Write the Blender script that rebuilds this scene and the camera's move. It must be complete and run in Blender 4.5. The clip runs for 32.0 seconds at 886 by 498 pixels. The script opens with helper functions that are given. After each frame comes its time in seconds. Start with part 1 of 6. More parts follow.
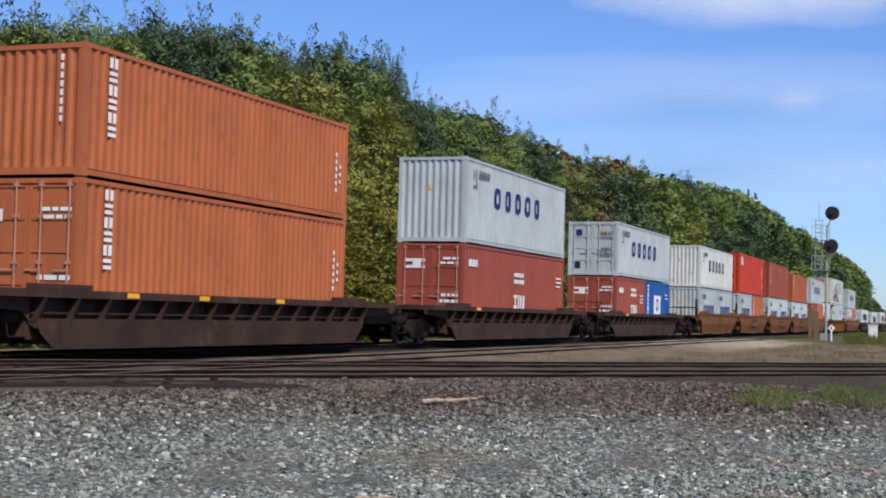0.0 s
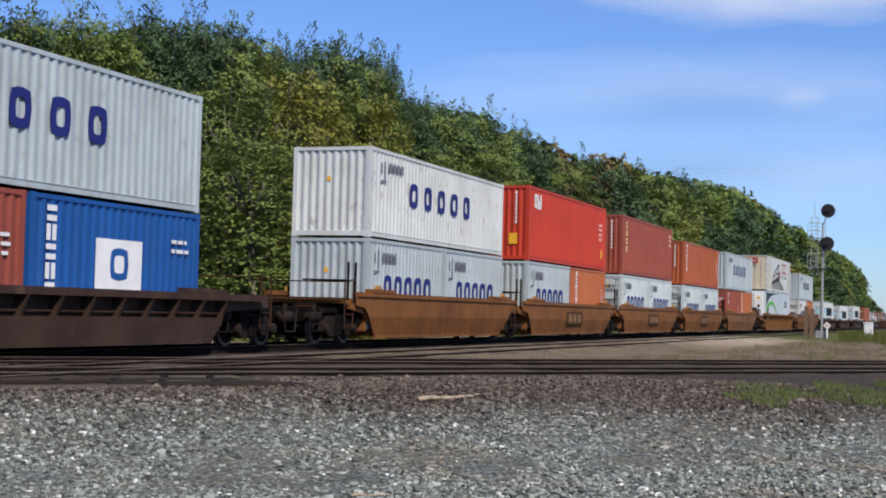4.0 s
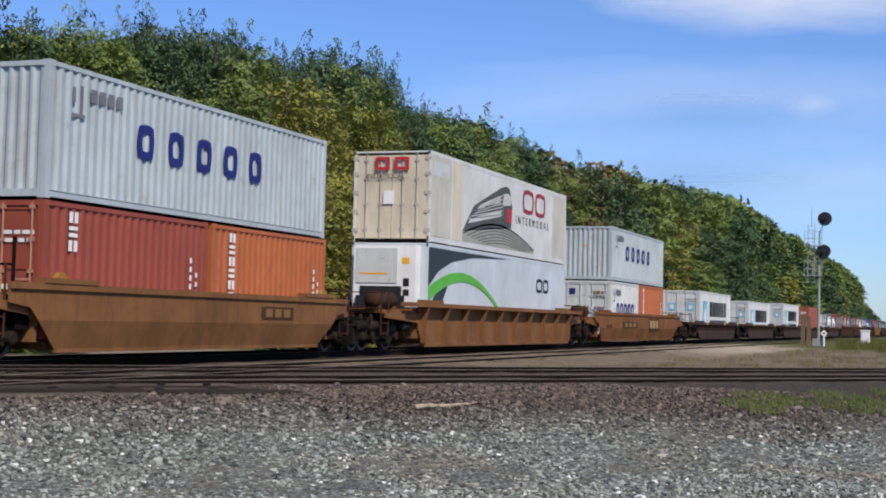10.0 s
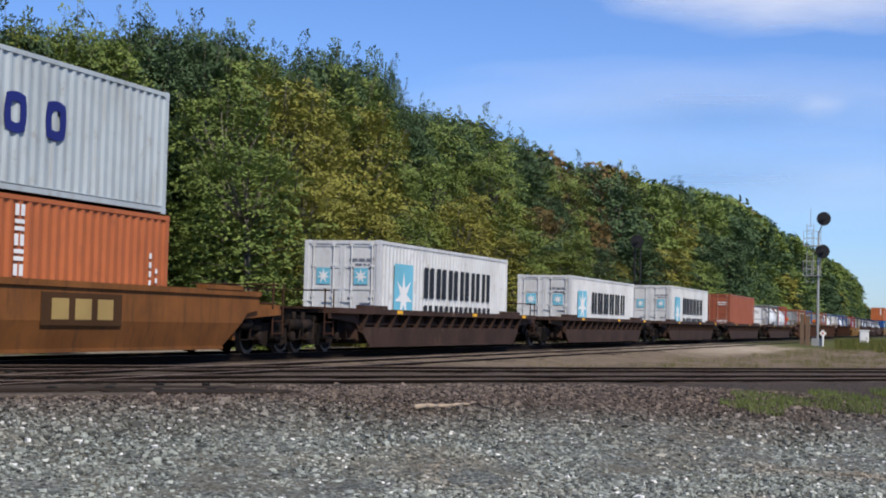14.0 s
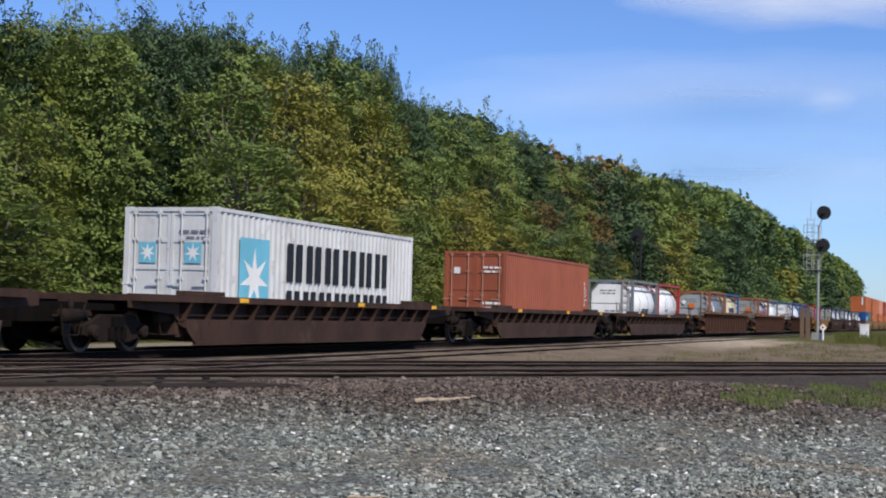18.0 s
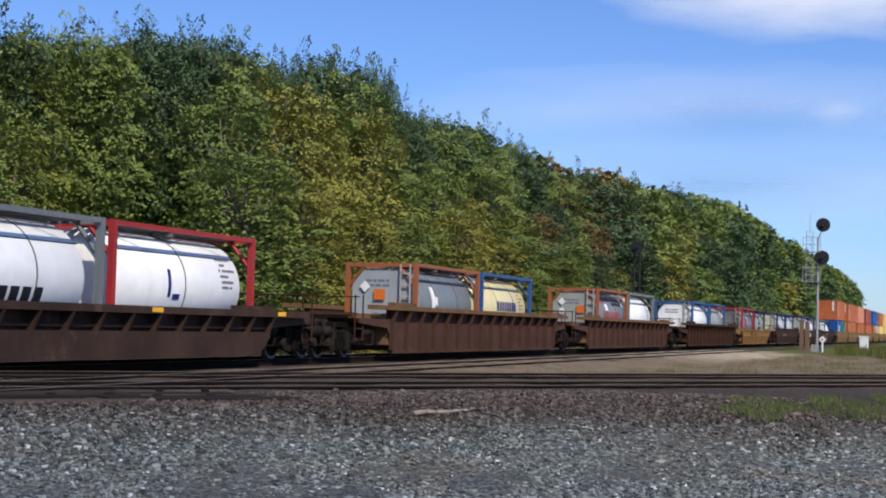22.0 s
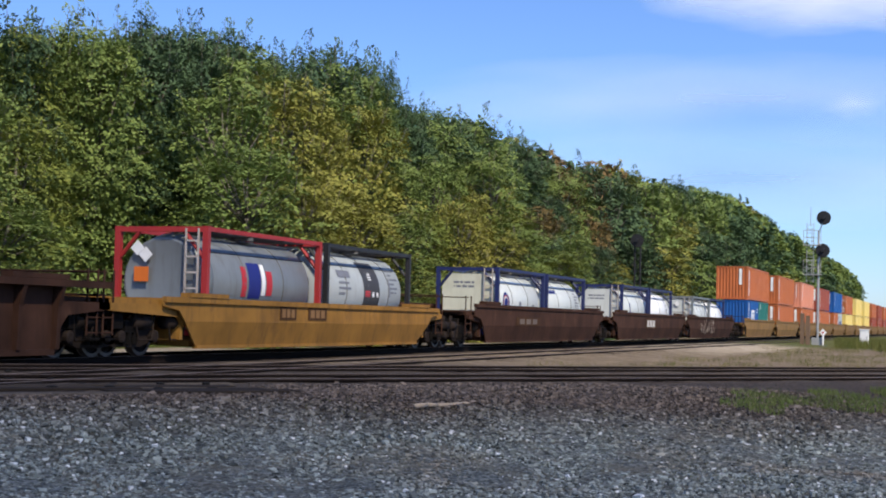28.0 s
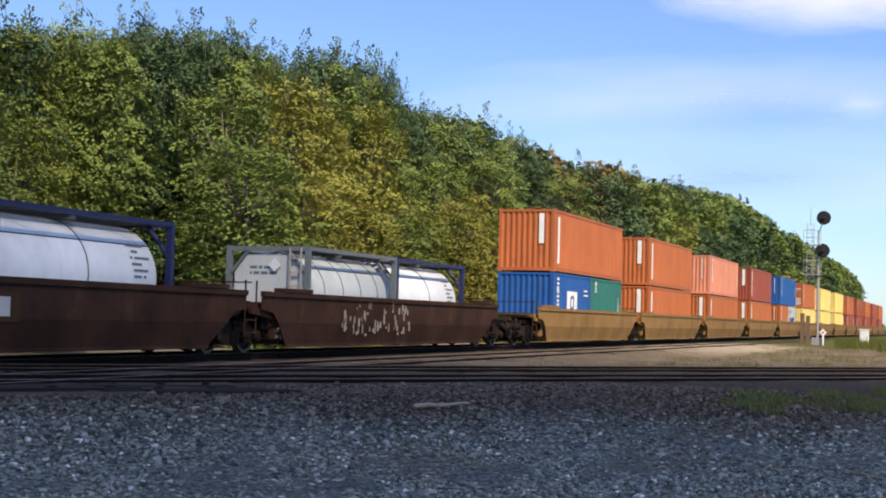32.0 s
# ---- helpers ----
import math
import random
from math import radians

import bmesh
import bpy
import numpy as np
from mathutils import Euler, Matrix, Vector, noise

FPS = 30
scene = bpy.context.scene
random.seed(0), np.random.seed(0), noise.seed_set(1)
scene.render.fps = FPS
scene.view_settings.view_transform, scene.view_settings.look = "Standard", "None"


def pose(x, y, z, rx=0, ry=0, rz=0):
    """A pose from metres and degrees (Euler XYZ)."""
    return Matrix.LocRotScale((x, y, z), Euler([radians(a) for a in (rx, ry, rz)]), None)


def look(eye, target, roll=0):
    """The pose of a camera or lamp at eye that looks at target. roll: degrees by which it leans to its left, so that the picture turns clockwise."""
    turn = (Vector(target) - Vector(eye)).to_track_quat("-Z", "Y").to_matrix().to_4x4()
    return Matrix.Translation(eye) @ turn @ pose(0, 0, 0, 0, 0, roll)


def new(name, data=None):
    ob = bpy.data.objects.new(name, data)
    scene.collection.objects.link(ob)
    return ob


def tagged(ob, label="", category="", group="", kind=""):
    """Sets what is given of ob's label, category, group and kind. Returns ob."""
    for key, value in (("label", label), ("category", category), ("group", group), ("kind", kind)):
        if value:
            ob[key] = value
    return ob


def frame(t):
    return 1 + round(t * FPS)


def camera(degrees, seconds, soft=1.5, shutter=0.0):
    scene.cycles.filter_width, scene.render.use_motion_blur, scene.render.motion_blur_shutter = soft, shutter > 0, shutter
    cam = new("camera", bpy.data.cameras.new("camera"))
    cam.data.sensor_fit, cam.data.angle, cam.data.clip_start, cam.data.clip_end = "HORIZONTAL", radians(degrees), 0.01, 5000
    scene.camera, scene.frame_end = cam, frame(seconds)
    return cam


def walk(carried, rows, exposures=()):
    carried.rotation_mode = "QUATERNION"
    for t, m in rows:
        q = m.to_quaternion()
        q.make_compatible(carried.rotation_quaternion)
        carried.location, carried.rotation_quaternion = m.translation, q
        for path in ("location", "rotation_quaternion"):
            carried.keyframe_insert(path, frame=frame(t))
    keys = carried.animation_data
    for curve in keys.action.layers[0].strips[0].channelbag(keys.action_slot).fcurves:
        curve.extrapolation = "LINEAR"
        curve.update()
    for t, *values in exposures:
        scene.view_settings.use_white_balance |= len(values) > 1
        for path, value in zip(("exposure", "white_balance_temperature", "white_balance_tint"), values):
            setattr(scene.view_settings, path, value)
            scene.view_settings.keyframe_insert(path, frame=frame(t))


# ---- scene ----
# ---- camera ----
# World: x runs along the train's track, the train rolls towards -x, y points across the tracks to the wood, z = 0 is the rail head.
EYE = Vector((0.0, 0.0, 0.95))
YAW, TILT, LEAN = 20.373, 2.692, 1.472
FOV = 34.487

cam = camera(FOV, 32.0, soft=1.95)


def aim(dx, dy):
    """The camera's pose; dx and dy are small turns of the hand in thousandths of the lens width."""
    px = math.degrees(math.tan(radians(FOV / 2)) / 784)
    yaw, tilt = radians(YAW + dx * px), radians(TILT + dy * px)
    way = Vector((math.cos(yaw) * math.cos(tilt), math.sin(yaw) * math.cos(tilt), math.sin(tilt)))
    return look(EYE, EYE + way, LEAN)


walk(cam, [(t, aim(dx, dy)) for t, dx, dy in [
    (0, 9.2, -3.8), (0.5, 9.2, -3.0), (1, 7.7, 1.6), (1.5, 6.2, 1.6), (2, 6.1, 0.8), (2.5, 4.6, -4.6), (3, 4.6, -7.6), 
    (3.5, 3.1, -9.2), (5.5, -1.5, -1.5), (6, 0.0, 0.0), (6.5, 0.0, 2.3), (7, -1.5, 6.1), (7.5, -0.8, 7.7), (8, -1.5, 7.7), 
    (8.5, -1.5, 8.4), (9, -1.5, 6.1), (9.5, -1.6, 6.1), (10, -3.0, 6.1), (10.5, -3.0, 4.6), (11, -3.0, 4.6), 
    (11.5, -3.0, 2.3), (12, -3.0, -0.8), (12.5, -3.1, 3.1), (13, -3.1, 6.1), (13.5, -3.8, 4.6), (14, -4.6, 6.1), 
    (14.5, -4.6, 5.4), (16.5, -4.6, -6.1), (17, -4.6, -10.7), (17.5, -4.6, -2.2), (18, -4.6, -4.6), (18.5, -4.6, -3.8), 
    (19, -6.1, -3.9), (19.5, -4.6, -1.5), (20, -4.6, 3.1), (20.5, -6.1, 6.1), (21, -4.6, 9.2), (21.5, -4.6, 10.7), 
    (22, -5.3, 16.9), (22.5, -5.3, 15.3), (23, -5.3, 9.9), (23.5, -6.1, 10.7), (24, -5.4, 9.2), (24.5, -5.4, 10.7), 
    (25, -6.1, 12.2), (25.5, -5.4, 6.1), (27.5, -4.6, 1.6), (28, -4.6, 4.6), (28.5, -4.6, 4.6), (29, -4.6, 6.1), 
    (29.5, -4.6, 12.2), (30, -4.6, 6.1), (30.5, -4.6, 4.6), (31, -6.1, 7.7), (31.5, -4.6, 6.1), (32, -4.6, 4.6), 
]], exposures=[(0, 0.0, 6500, 10), (18, 0.0, 6500, 10), (25, 0.16, 6550, 10), (28, 0.26, 6600, 10), (30, 0.32, 6850, 10), (31, 0.40, 7350, 10), (32, 0.47, 7700, 10)])

# ---- light ----
SUN_EL, SUN_ROT = radians(47), radians(222)
world = bpy.data.worlds.new("world")
scene.world = world
world.use_nodes = True
wn = world.node_tree
sky = wn.nodes.new("ShaderNodeTexSky")
sky.sky_type, sky.sun_disc = "NISHITA", False
sky.sun_elevation, sky.sun_rotation = SUN_EL, SUN_ROT
sky.air_density, sky.dust_density, sky.ozone_density = 1.0, 0.3, 3.0
wn.nodes["Background"].inputs[1].default_value = 0.102
tone = wn.nodes.new("ShaderNodeMix")
tone.data_type, tone.blend_type, tone.inputs[0].default_value = "RGBA", "MULTIPLY", 1.0
tone.inputs[7].default_value = (0.76, 0.97, 1.42, 1)
wn.links.new(sky.outputs[0], tone.inputs[6])
wn.links.new(tone.outputs[2], wn.nodes["Background"].inputs[0])
sun = new("sun", bpy.data.lights.new("sun", "SUN"))
sun.data.energy, sun.data.angle, sun.data.color = 4.6, radians(0.5), (1.0, 0.905, 0.76)
TO_SUN = Vector((math.sin(SUN_ROT) * math.cos(SUN_EL), math.cos(SUN_ROT) * math.cos(SUN_EL), math.sin(SUN_EL)))
sun.matrix_world = look(TO_SUN * 50, (0, 0, 0))

# ---- materials ----


def nodes_of(name):
    m = bpy.data.materials.new(name)
    m.use_nodes = True
    n = m.node_tree
    return m, n, n.nodes["Principled BSDF"], n.nodes.new, n.links.new


def mixed(n, fac, a, b, blend="MIX"):
    """A colour mix node; fac, a and b are sockets or values. Returns the colour socket."""
    x = n.nodes.new("ShaderNodeMix")
    x.data_type, x.blend_type = "RGBA", blend
    for sock, v in ((x.inputs[0], fac), (x.inputs[6], a), (x.inputs[7], b)):
        if isinstance(v, bpy.types.NodeSocket):
            n.links.new(v, sock)
        else:
            sock.default_value = v if isinstance(v, (int, float)) else (*v, 1)[:4]
    return x.outputs[2]


def ramp(n, fac, lo, hi):
    r = n.nodes.new("ShaderNodeMapRange")
    r.inputs[1].default_value, r.inputs[2].default_value = lo, hi
    n.links.new(fac, r.inputs[0])
    return r.outputs[0]


def grain(n, scale, detail=6, stretch=(1, 1, 1), rough=0.6):
    tc = n.nodes.new("ShaderNodeTexCoord")
    mp = n.nodes.new("ShaderNodeMapping")
    mp.inputs[3].default_value = stretch
    tx = n.nodes.new("ShaderNodeTexNoise")
    tx.inputs["Scale"].default_value, tx.inputs["Detail"].default_value = scale, detail
    tx.inputs["Roughness"].default_value = rough
    n.links.new(tc.outputs["Object"], mp.inputs[0])
    n.links.new(mp.outputs[0], tx.inputs[0])
    return tx.outputs[0]


def bumped(n, b, height, strength, dist=0.01):
    bp = n.nodes.new("ShaderNodeBump")
    bp.inputs["Strength"].default_value, bp.inputs["Distance"].default_value = strength, dist
    n.links.new(height, bp.inputs["Height"])
    n.links.new(bp.outputs[0], b.inputs["Normal"])


MATS = {}


def paint(name, col, dirt=(0.10, 0.07, 0.05), wear=0.35, rough=0.5, metal=0.0, gloss=0.25, mottle=(0.86, 1.1), chips=None):
    """Weathered paint on steel: streaks running down, blotches and a little grain."""
    if name in MATS:
        return MATS[name]
    m, n, b, mk, ln = nodes_of(name)
    streak = grain(n, 3.0, 5, (1.6, 1.6, 0.25))
    blotch = grain(n, 0.7, 4)
    fine = grain(n, 40, 3)
    c = mixed(n, ramp(n, blotch, 0.3, 0.7), [v * mottle[0] for v in col], [min(1, v * mottle[1]) for v in col])
    f = n.nodes.new("ShaderNodeMath")
    f.operation = "MULTIPLY"
    ln(ramp(n, streak, 0.5, 0.85), f.inputs[0])
    f.inputs[1].default_value = wear
    c = mixed(n, f.outputs[0], c, dirt)
    if chips:       # rust or dust in patches: (amount, patches per metre, colour)
        g = n.nodes.new("ShaderNodeMath")
        g.operation = "MULTIPLY"
        ln(ramp(n, grain(n, chips[1], 7, (1, 1, 0.7), 0.7), 0.58, 0.68), g.inputs[0])
        g.inputs[1].default_value = chips[0]
        c = mixed(n, g.outputs[0], c, chips[2])
    ln(c, b.inputs["Base Color"])
    b.inputs["Roughness"].default_value, b.inputs["Metallic"].default_value = rough, metal
    b.inputs["Specular IOR Level"].default_value = gloss
    bumped(n, b, fine, 0.08, 0.004)
    MATS[name] = m
    return m


def plain(name, col, rough=0.6, metal=0.0):
    return paint(name, col, [v * 0.6 for v in col], 0.25, rough, metal)


def leaf_material(name, cols):
    m, n, b, mk, ln = nodes_of(name)
    geo, info = mk("ShaderNodeNewGeometry"), mk("ShaderNodeObjectInfo")
    big = grain(n, 0.45, 3)
    c = mixed(n, ramp(n, big, 0.35, 0.65), cols[0], cols[1])
    c = mixed(n, ramp(n, geo.outputs["Random Per Island"], 0.5, 1.7), c, cols[2])
    c = mixed(n, ramp(n, info.outputs["Random"], 0.3, 1.4), c, cols[3])
    ln(c, b.inputs["Base Color"])
    b.inputs["Roughness"].default_value = 0.6
    b.inputs["Specular IOR Level"].default_value = 0.08
    tr = mk("ShaderNodeBsdfTranslucent")
    ln(c, tr.inputs[0])
    mx = mk("ShaderNodeMixShader")
    mx.inputs[0].default_value = 0.10
    ln(b.outputs[0], mx.inputs[1])
    ln(tr.outputs[0], mx.inputs[2])
    ln(mx.outputs[0], n.nodes["Material Output"].inputs[0])
    return m


def bark_material():
    m, n, b, mk, ln = nodes_of("bark")
    g = grain(n, 6, 6, (2, 2, 0.4))
    ln(mixed(n, g, (0.05, 0.04, 0.03), (0.2, 0.18, 0.15)), b.inputs["Base Color"])
    b.inputs["Roughness"].default_value = 0.9
    bumped(n, b, g, 0.6, 0.03)
    return m


# ---- the plan: two tracks along x, two tracks slanting across before them ----
TRAIN_Y, TRACK_B_Y = 17.295, 12.2
SLANT = radians(-36)
ALONG, ACROSS = Vector((math.cos(SLANT), math.sin(SLANT), 0)), Vector((-math.sin(SLANT), math.cos(SLANT), 0))
CROSS_1, CROSS_2 = 19.7, 23.4
EDGE = ACROSS + ALONG * 0.15     # the way in which the gravel gives out


def height(x, y):
    """The ground's height: a gravel lot, a slope up to the ballast, and a shallow ditch before the wood."""
    n = ACROSS.x * x + ACROSS.y * y
    e = min(1, max(0, (n - 11.2) / 5.2))
    z = -0.66 + (e * e * (3 - 2 * e)) * 0.605
    if y > 14.0:
        z -= 0.12 * min(1, (y - 14.0) / 1.2)
    if n > 25 and y < 11:
        z -= 0.12 * min(1, (n - 25) / 2) * min(1, (11 - y) / 1.5)
    if y > 20.5:
        f = min(1, (y - 20.5) / 4)
        z -= 0.14 * f * f * (3 - 2 * f)
    return z


def ground_material():
    m, n, b, mk, ln = nodes_of("gravel_and_ballast")
    tc, sep = mk("ShaderNodeTexCoord"), mk("ShaderNodeSeparateXYZ")
    ln(tc.outputs["Object"], sep.inputs[0])

    def dot(a, c, off):
        u, v = mk("ShaderNodeMath"), mk("ShaderNodeMath")
        u.operation = v.operation = "MULTIPLY_ADD"
        u.inputs[1].default_value, u.inputs[2].default_value = a, off
        v.inputs[1].default_value = c
        ln(sep.outputs[0], u.inputs[0])
        ln(sep.outputs[1], v.inputs[0])
        ln(u.outputs[0], v.inputs[2])
        return v.outputs[0]

    def plus(a, noise_sock, amount):
        u = mk("ShaderNodeMath")
        u.operation = "MULTIPLY_ADD"
        u.inputs[1].default_value = amount
        ln(noise_sock, u.inputs[0])
        ln(a, u.inputs[2])
        return u.outputs[0]

    wob, wob2 = grain(n, 0.35, 5), grain(n, 1.6, 5)
    vor = mk("ShaderNodeTexVoronoi")
    vor.inputs["Scale"].default_value = 24
    ln(tc.outputs["Object"], vor.inputs[0])
    shade = mk("ShaderNodeSeparateColor")
    ln(vor.outputs["Color"], shade.inputs[0])
    grey = mixed(n, shade.outputs[0], (0.035, 0.038, 0.034), (0.235, 0.25, 0.226))
    grey = mixed(n, ramp(n, wob2, 0.45, 0.75), grey, (0.17, 0.15, 0.11))
    brown = mixed(n, shade.outputs[0], (0.02, 0.016, 0.013), (0.115, 0.088, 0.07))
    sand = mixed(n, ramp(n, wob2, 0.35, 0.65), (0.14, 0.105, 0.068), (0.26, 0.20, 0.135))
    grass = mixed(n, wob2, (0.06, 0.08, 0.02), (0.15, 0.14, 0.05))
    # gravel gives way to brown ballast near the slanting tracks
    nn = plus(dot(EDGE.x, EDGE.y, -2.1), wob, 2.2)
    c = mixed(n, ramp(n, nn, 13.9, 15.6), grey, brown)
    # packed dirt round the timber crossing
    dirt = mixed(n, ramp(n, wob2, 0.35, 0.65), (0.06, 0.046, 0.034), (0.108, 0.084, 0.062))
    packed = mk("ShaderNodeMath")
    packed.operation = "MULTIPLY"
    ln(ramp(n, plus(dot(-ALONG.x, -ALONG.y, 0), wob, 1.5), -9.4, -8.2), packed.inputs[0])
    ln(ramp(n, plus(dot(ACROSS.x, ACROSS.y, 0), wob, 0.6), 16.7, 17.0), packed.inputs[1])
    c = mixed(n, packed.outputs[0], c, dirt)
    c = mixed(n, ramp(n, plus(dot(ACROSS.x, ACROSS.y, 0), wob, 0.7), 18.5, 18.8), c, dirt)
    # worn sand between the tracks further on
    sx = plus(dot(ACROSS.x, ACROSS.y, 0), wob, 3.0)
    far = plus(dot(1, 0, 0), wob, 12)
    by_track = mk("ShaderNodeMath")
    by_track.operation = "MULTIPLY"
    ln(ramp(n, far, 58, 72), by_track.inputs[0])
    ln(ramp(n, plus(dot(0, 1, 0), wob, 1.0), 8.3, 9.9), by_track.inputs[1])
    bright = mixed(n, ramp(n, wob2, 0.35, 0.65), (0.33, 0.26, 0.18), (0.52, 0.44, 0.33))
    sand = mixed(n, by_track.outputs[0], sand, bright)
    c = mixed(n, ramp(n, sx, 26.8, 28.0), c, sand)
    c = mixed(n, ramp(n, far, 84, 96), c, grass)
    tr = plus(dot(0, 1, 0), wob, 0.5)
    c = mixed(n, ramp(n, tr, 14.6, 15.1), c, brown)
    pale = mixed(n, shade.outputs[0], (0.16, 0.13, 0.10), (0.40, 0.35, 0.29))
    c = mixed(n, ramp(n, tr, 18.9, 19.5), c, pale)
    c = mixed(n, ramp(n, tr, 26.0, 27.0), c, grass)
    ln(c, b.inputs["Base Color"])
    b.inputs["Roughness"].default_value = 0.95
    b.inputs["Specular IOR Level"].default_value = 0.15
    bumped(n, b, vor.outputs["Distance"], 0.9, 0.05)
    return m


LEAF_GREEN = leaf_material("green_leaves", [(0.113, 0.169, 0.049), (0.186, 0.243, 0.065), (0.269, 0.310, 0.092), (0.154, 0.196, 0.057)])
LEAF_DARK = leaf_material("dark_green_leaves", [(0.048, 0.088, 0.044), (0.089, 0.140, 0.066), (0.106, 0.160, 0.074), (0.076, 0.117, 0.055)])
LEAF_LIME = leaf_material("lime_green_leaves", [(0.119, 0.163, 0.035), (0.197, 0.223, 0.049), (0.293, 0.282, 0.069), (0.147, 0.174, 0.040)])
LEAF_RUST = leaf_material("rusty_leaves", [(0.199, 0.213, 0.050), (0.279, 0.262, 0.060), (0.345, 0.275, 0.072), (0.179, 0.206, 0.050)])
LEAF_RED = leaf_material("rust_red_leaves", [(0.15, 0.105, 0.045), (0.19, 0.122, 0.052), (0.215, 0.122, 0.06), (0.15, 0.125, 0.045)])
BARK = bark_material()
# near-black base colour for underframes, floors, running gear and rail grooves
STEEL_BLACK = paint("near_black_steel", (0.006, 0.005, 0.0045), (0.016, 0.011, 0.009), 0.6, 0.85, 0, 0.08)
RAIL_RUST = paint("rusty_rail", (0.012, 0.008, 0.0065), (0.03, 0.02, 0.014), 0.5, 0.85, 0, 0.1)
RAIL_SHINE = paint("polished_rail_head", (0.20, 0.15, 0.12), (0.12, 0.085, 0.065), 0.6, 0.55, 0.2)
TIE_WOOD = paint("creosoted_tie", (0.05, 0.037, 0.029), (0.09, 0.068, 0.052), 0.7, 0.95, 0, 0.1)
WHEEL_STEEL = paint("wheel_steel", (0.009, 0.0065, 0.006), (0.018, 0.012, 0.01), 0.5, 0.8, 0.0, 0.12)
WHEEL_RIM = paint("bright_wheel_rim", (0.085, 0.07, 0.06), (0.05, 0.04, 0.035), 0.8, 0.5, 0.1)
SIGNAL_GREY = paint("galvanised_steel", (0.42, 0.42, 0.42), (0.2, 0.18, 0.16), 0.4, 0.5, 0.5)
SIGNAL_BLACK = plain("signal_black", (0.02, 0.02, 0.022), 0.5)
WHITE = plain("white_paint", (0.78, 0.78, 0.77))
YELLOW = plain("yellow_marker", (0.80, 0.42, 0.03))

# ---- mesh helpers ----


def box(bm, x0, x1, y0, y1, z0, z1):
    v = [bm.verts.new(p) for p in ((x0, y0, z0), (x1, y0, z0), (x1, y1, z0), (x0, y1, z0), (x0, y0, z1), (x1, y0, z1), (x1, y1, z1), (x0, y1, z1))]
    for q in ((3, 2, 1, 0), (4, 5, 6, 7), (0, 1, 5, 4), (1, 2, 6, 5), (2, 3, 7, 6), (3, 0, 4, 7)):
        bm.faces.new([v[i] for i in q])


def prism(bm, pts, y0, y1):
    """A solid from an outline of (x, z) points, counter-clockwise, between two y."""
    a = [bm.verts.new((x, y0, z)) for x, z in pts]
    b = [bm.verts.new((x, y1, z)) for x, z in pts]
    bm.faces.new(a)
    bm.faces.new(b[::-1])
    for i in range(len(pts)):
        j = (i + 1) % len(pts)
        bm.faces.new((a[j], a[i], b[i], b[j]))


def turned(bm):
    """Swap x and y of a mesh."""
    for v in bm.verts:
        v.co.x, v.co.y = v.co.y, v.co.x
    return bm


def rod(bm, p, q, r, n=8, r2=None):
    """A round bar from p to q, tapering to r2."""
    p, q = Vector(p), Vector(q)
    m = (q - p).to_track_quat("Z", "Y").to_matrix()
    r2 = r if r2 is None else r2
    rings = []
    for c, rr in ((p, r), (q, r2)):
        rings.append([bm.verts.new(c + m @ Vector((rr * math.cos(2 * math.pi * i / n), rr * math.sin(2 * math.pi * i / n), 0))) for i in range(n)])
    for i in range(n):
        j = (i + 1) % n
        bm.faces.new((rings[0][i], rings[0][j], rings[1][j], rings[1][i]))
    bm.faces.new(rings[0][::-1])
    bm.faces.new(rings[1])


def lathe(bm, prof, axis="x", n=24, centre=(0, 0, 0)):
    """A turned solid from (along, radius) pairs."""
    rings = []
    c = Vector(centre)
    for a, r in prof:
        ring = []
        for i in range(n):
            u, v = r * math.cos(2 * math.pi * i / n), r * math.sin(2 * math.pi * i / n)
            ring.append(bm.verts.new(c + Vector((a, u, v) if axis == "x" else (u, a, v) if axis == "y" else (u, v, a))))
        rings.append(ring)
    for k in range(len(rings) - 1):
        for i in range(n):
            j = (i + 1) % n
            bm.faces.new((rings[k][i], rings[k][j], rings[k + 1][j], rings[k + 1][i]))
    bm.faces.new(rings[0][::-1])
    bm.faces.new(rings[-1])


def mesh_of(name, bm, material, smooth=False):
    bmesh.ops.recalc_face_normals(bm, faces=bm.faces)
    me = bpy.data.meshes.new(name)
    bm.to_mesh(me)
    bm.free()
    me.materials.append(material)
    if smooth:
        for p in me.polygons:
            p.use_smooth = True
    return me


def part(name, bm, material, parent=None, label="", smooth=False):
    """One mesh object; bm may be a bmesh or a ready mesh."""
    me = bm if isinstance(bm, bpy.types.Mesh) else mesh_of(name, bm, material, smooth)
    ob = new(name, me)
    ob.parent = parent
    if label:
        ob["label"] = label
    return ob


def one(name, material, parent, *boxes, label=""):
    bm = bmesh.new()
    for b in boxes:
        box(bm, *b)
    return part(name, bm, material, parent, label)


# ---- ground ----


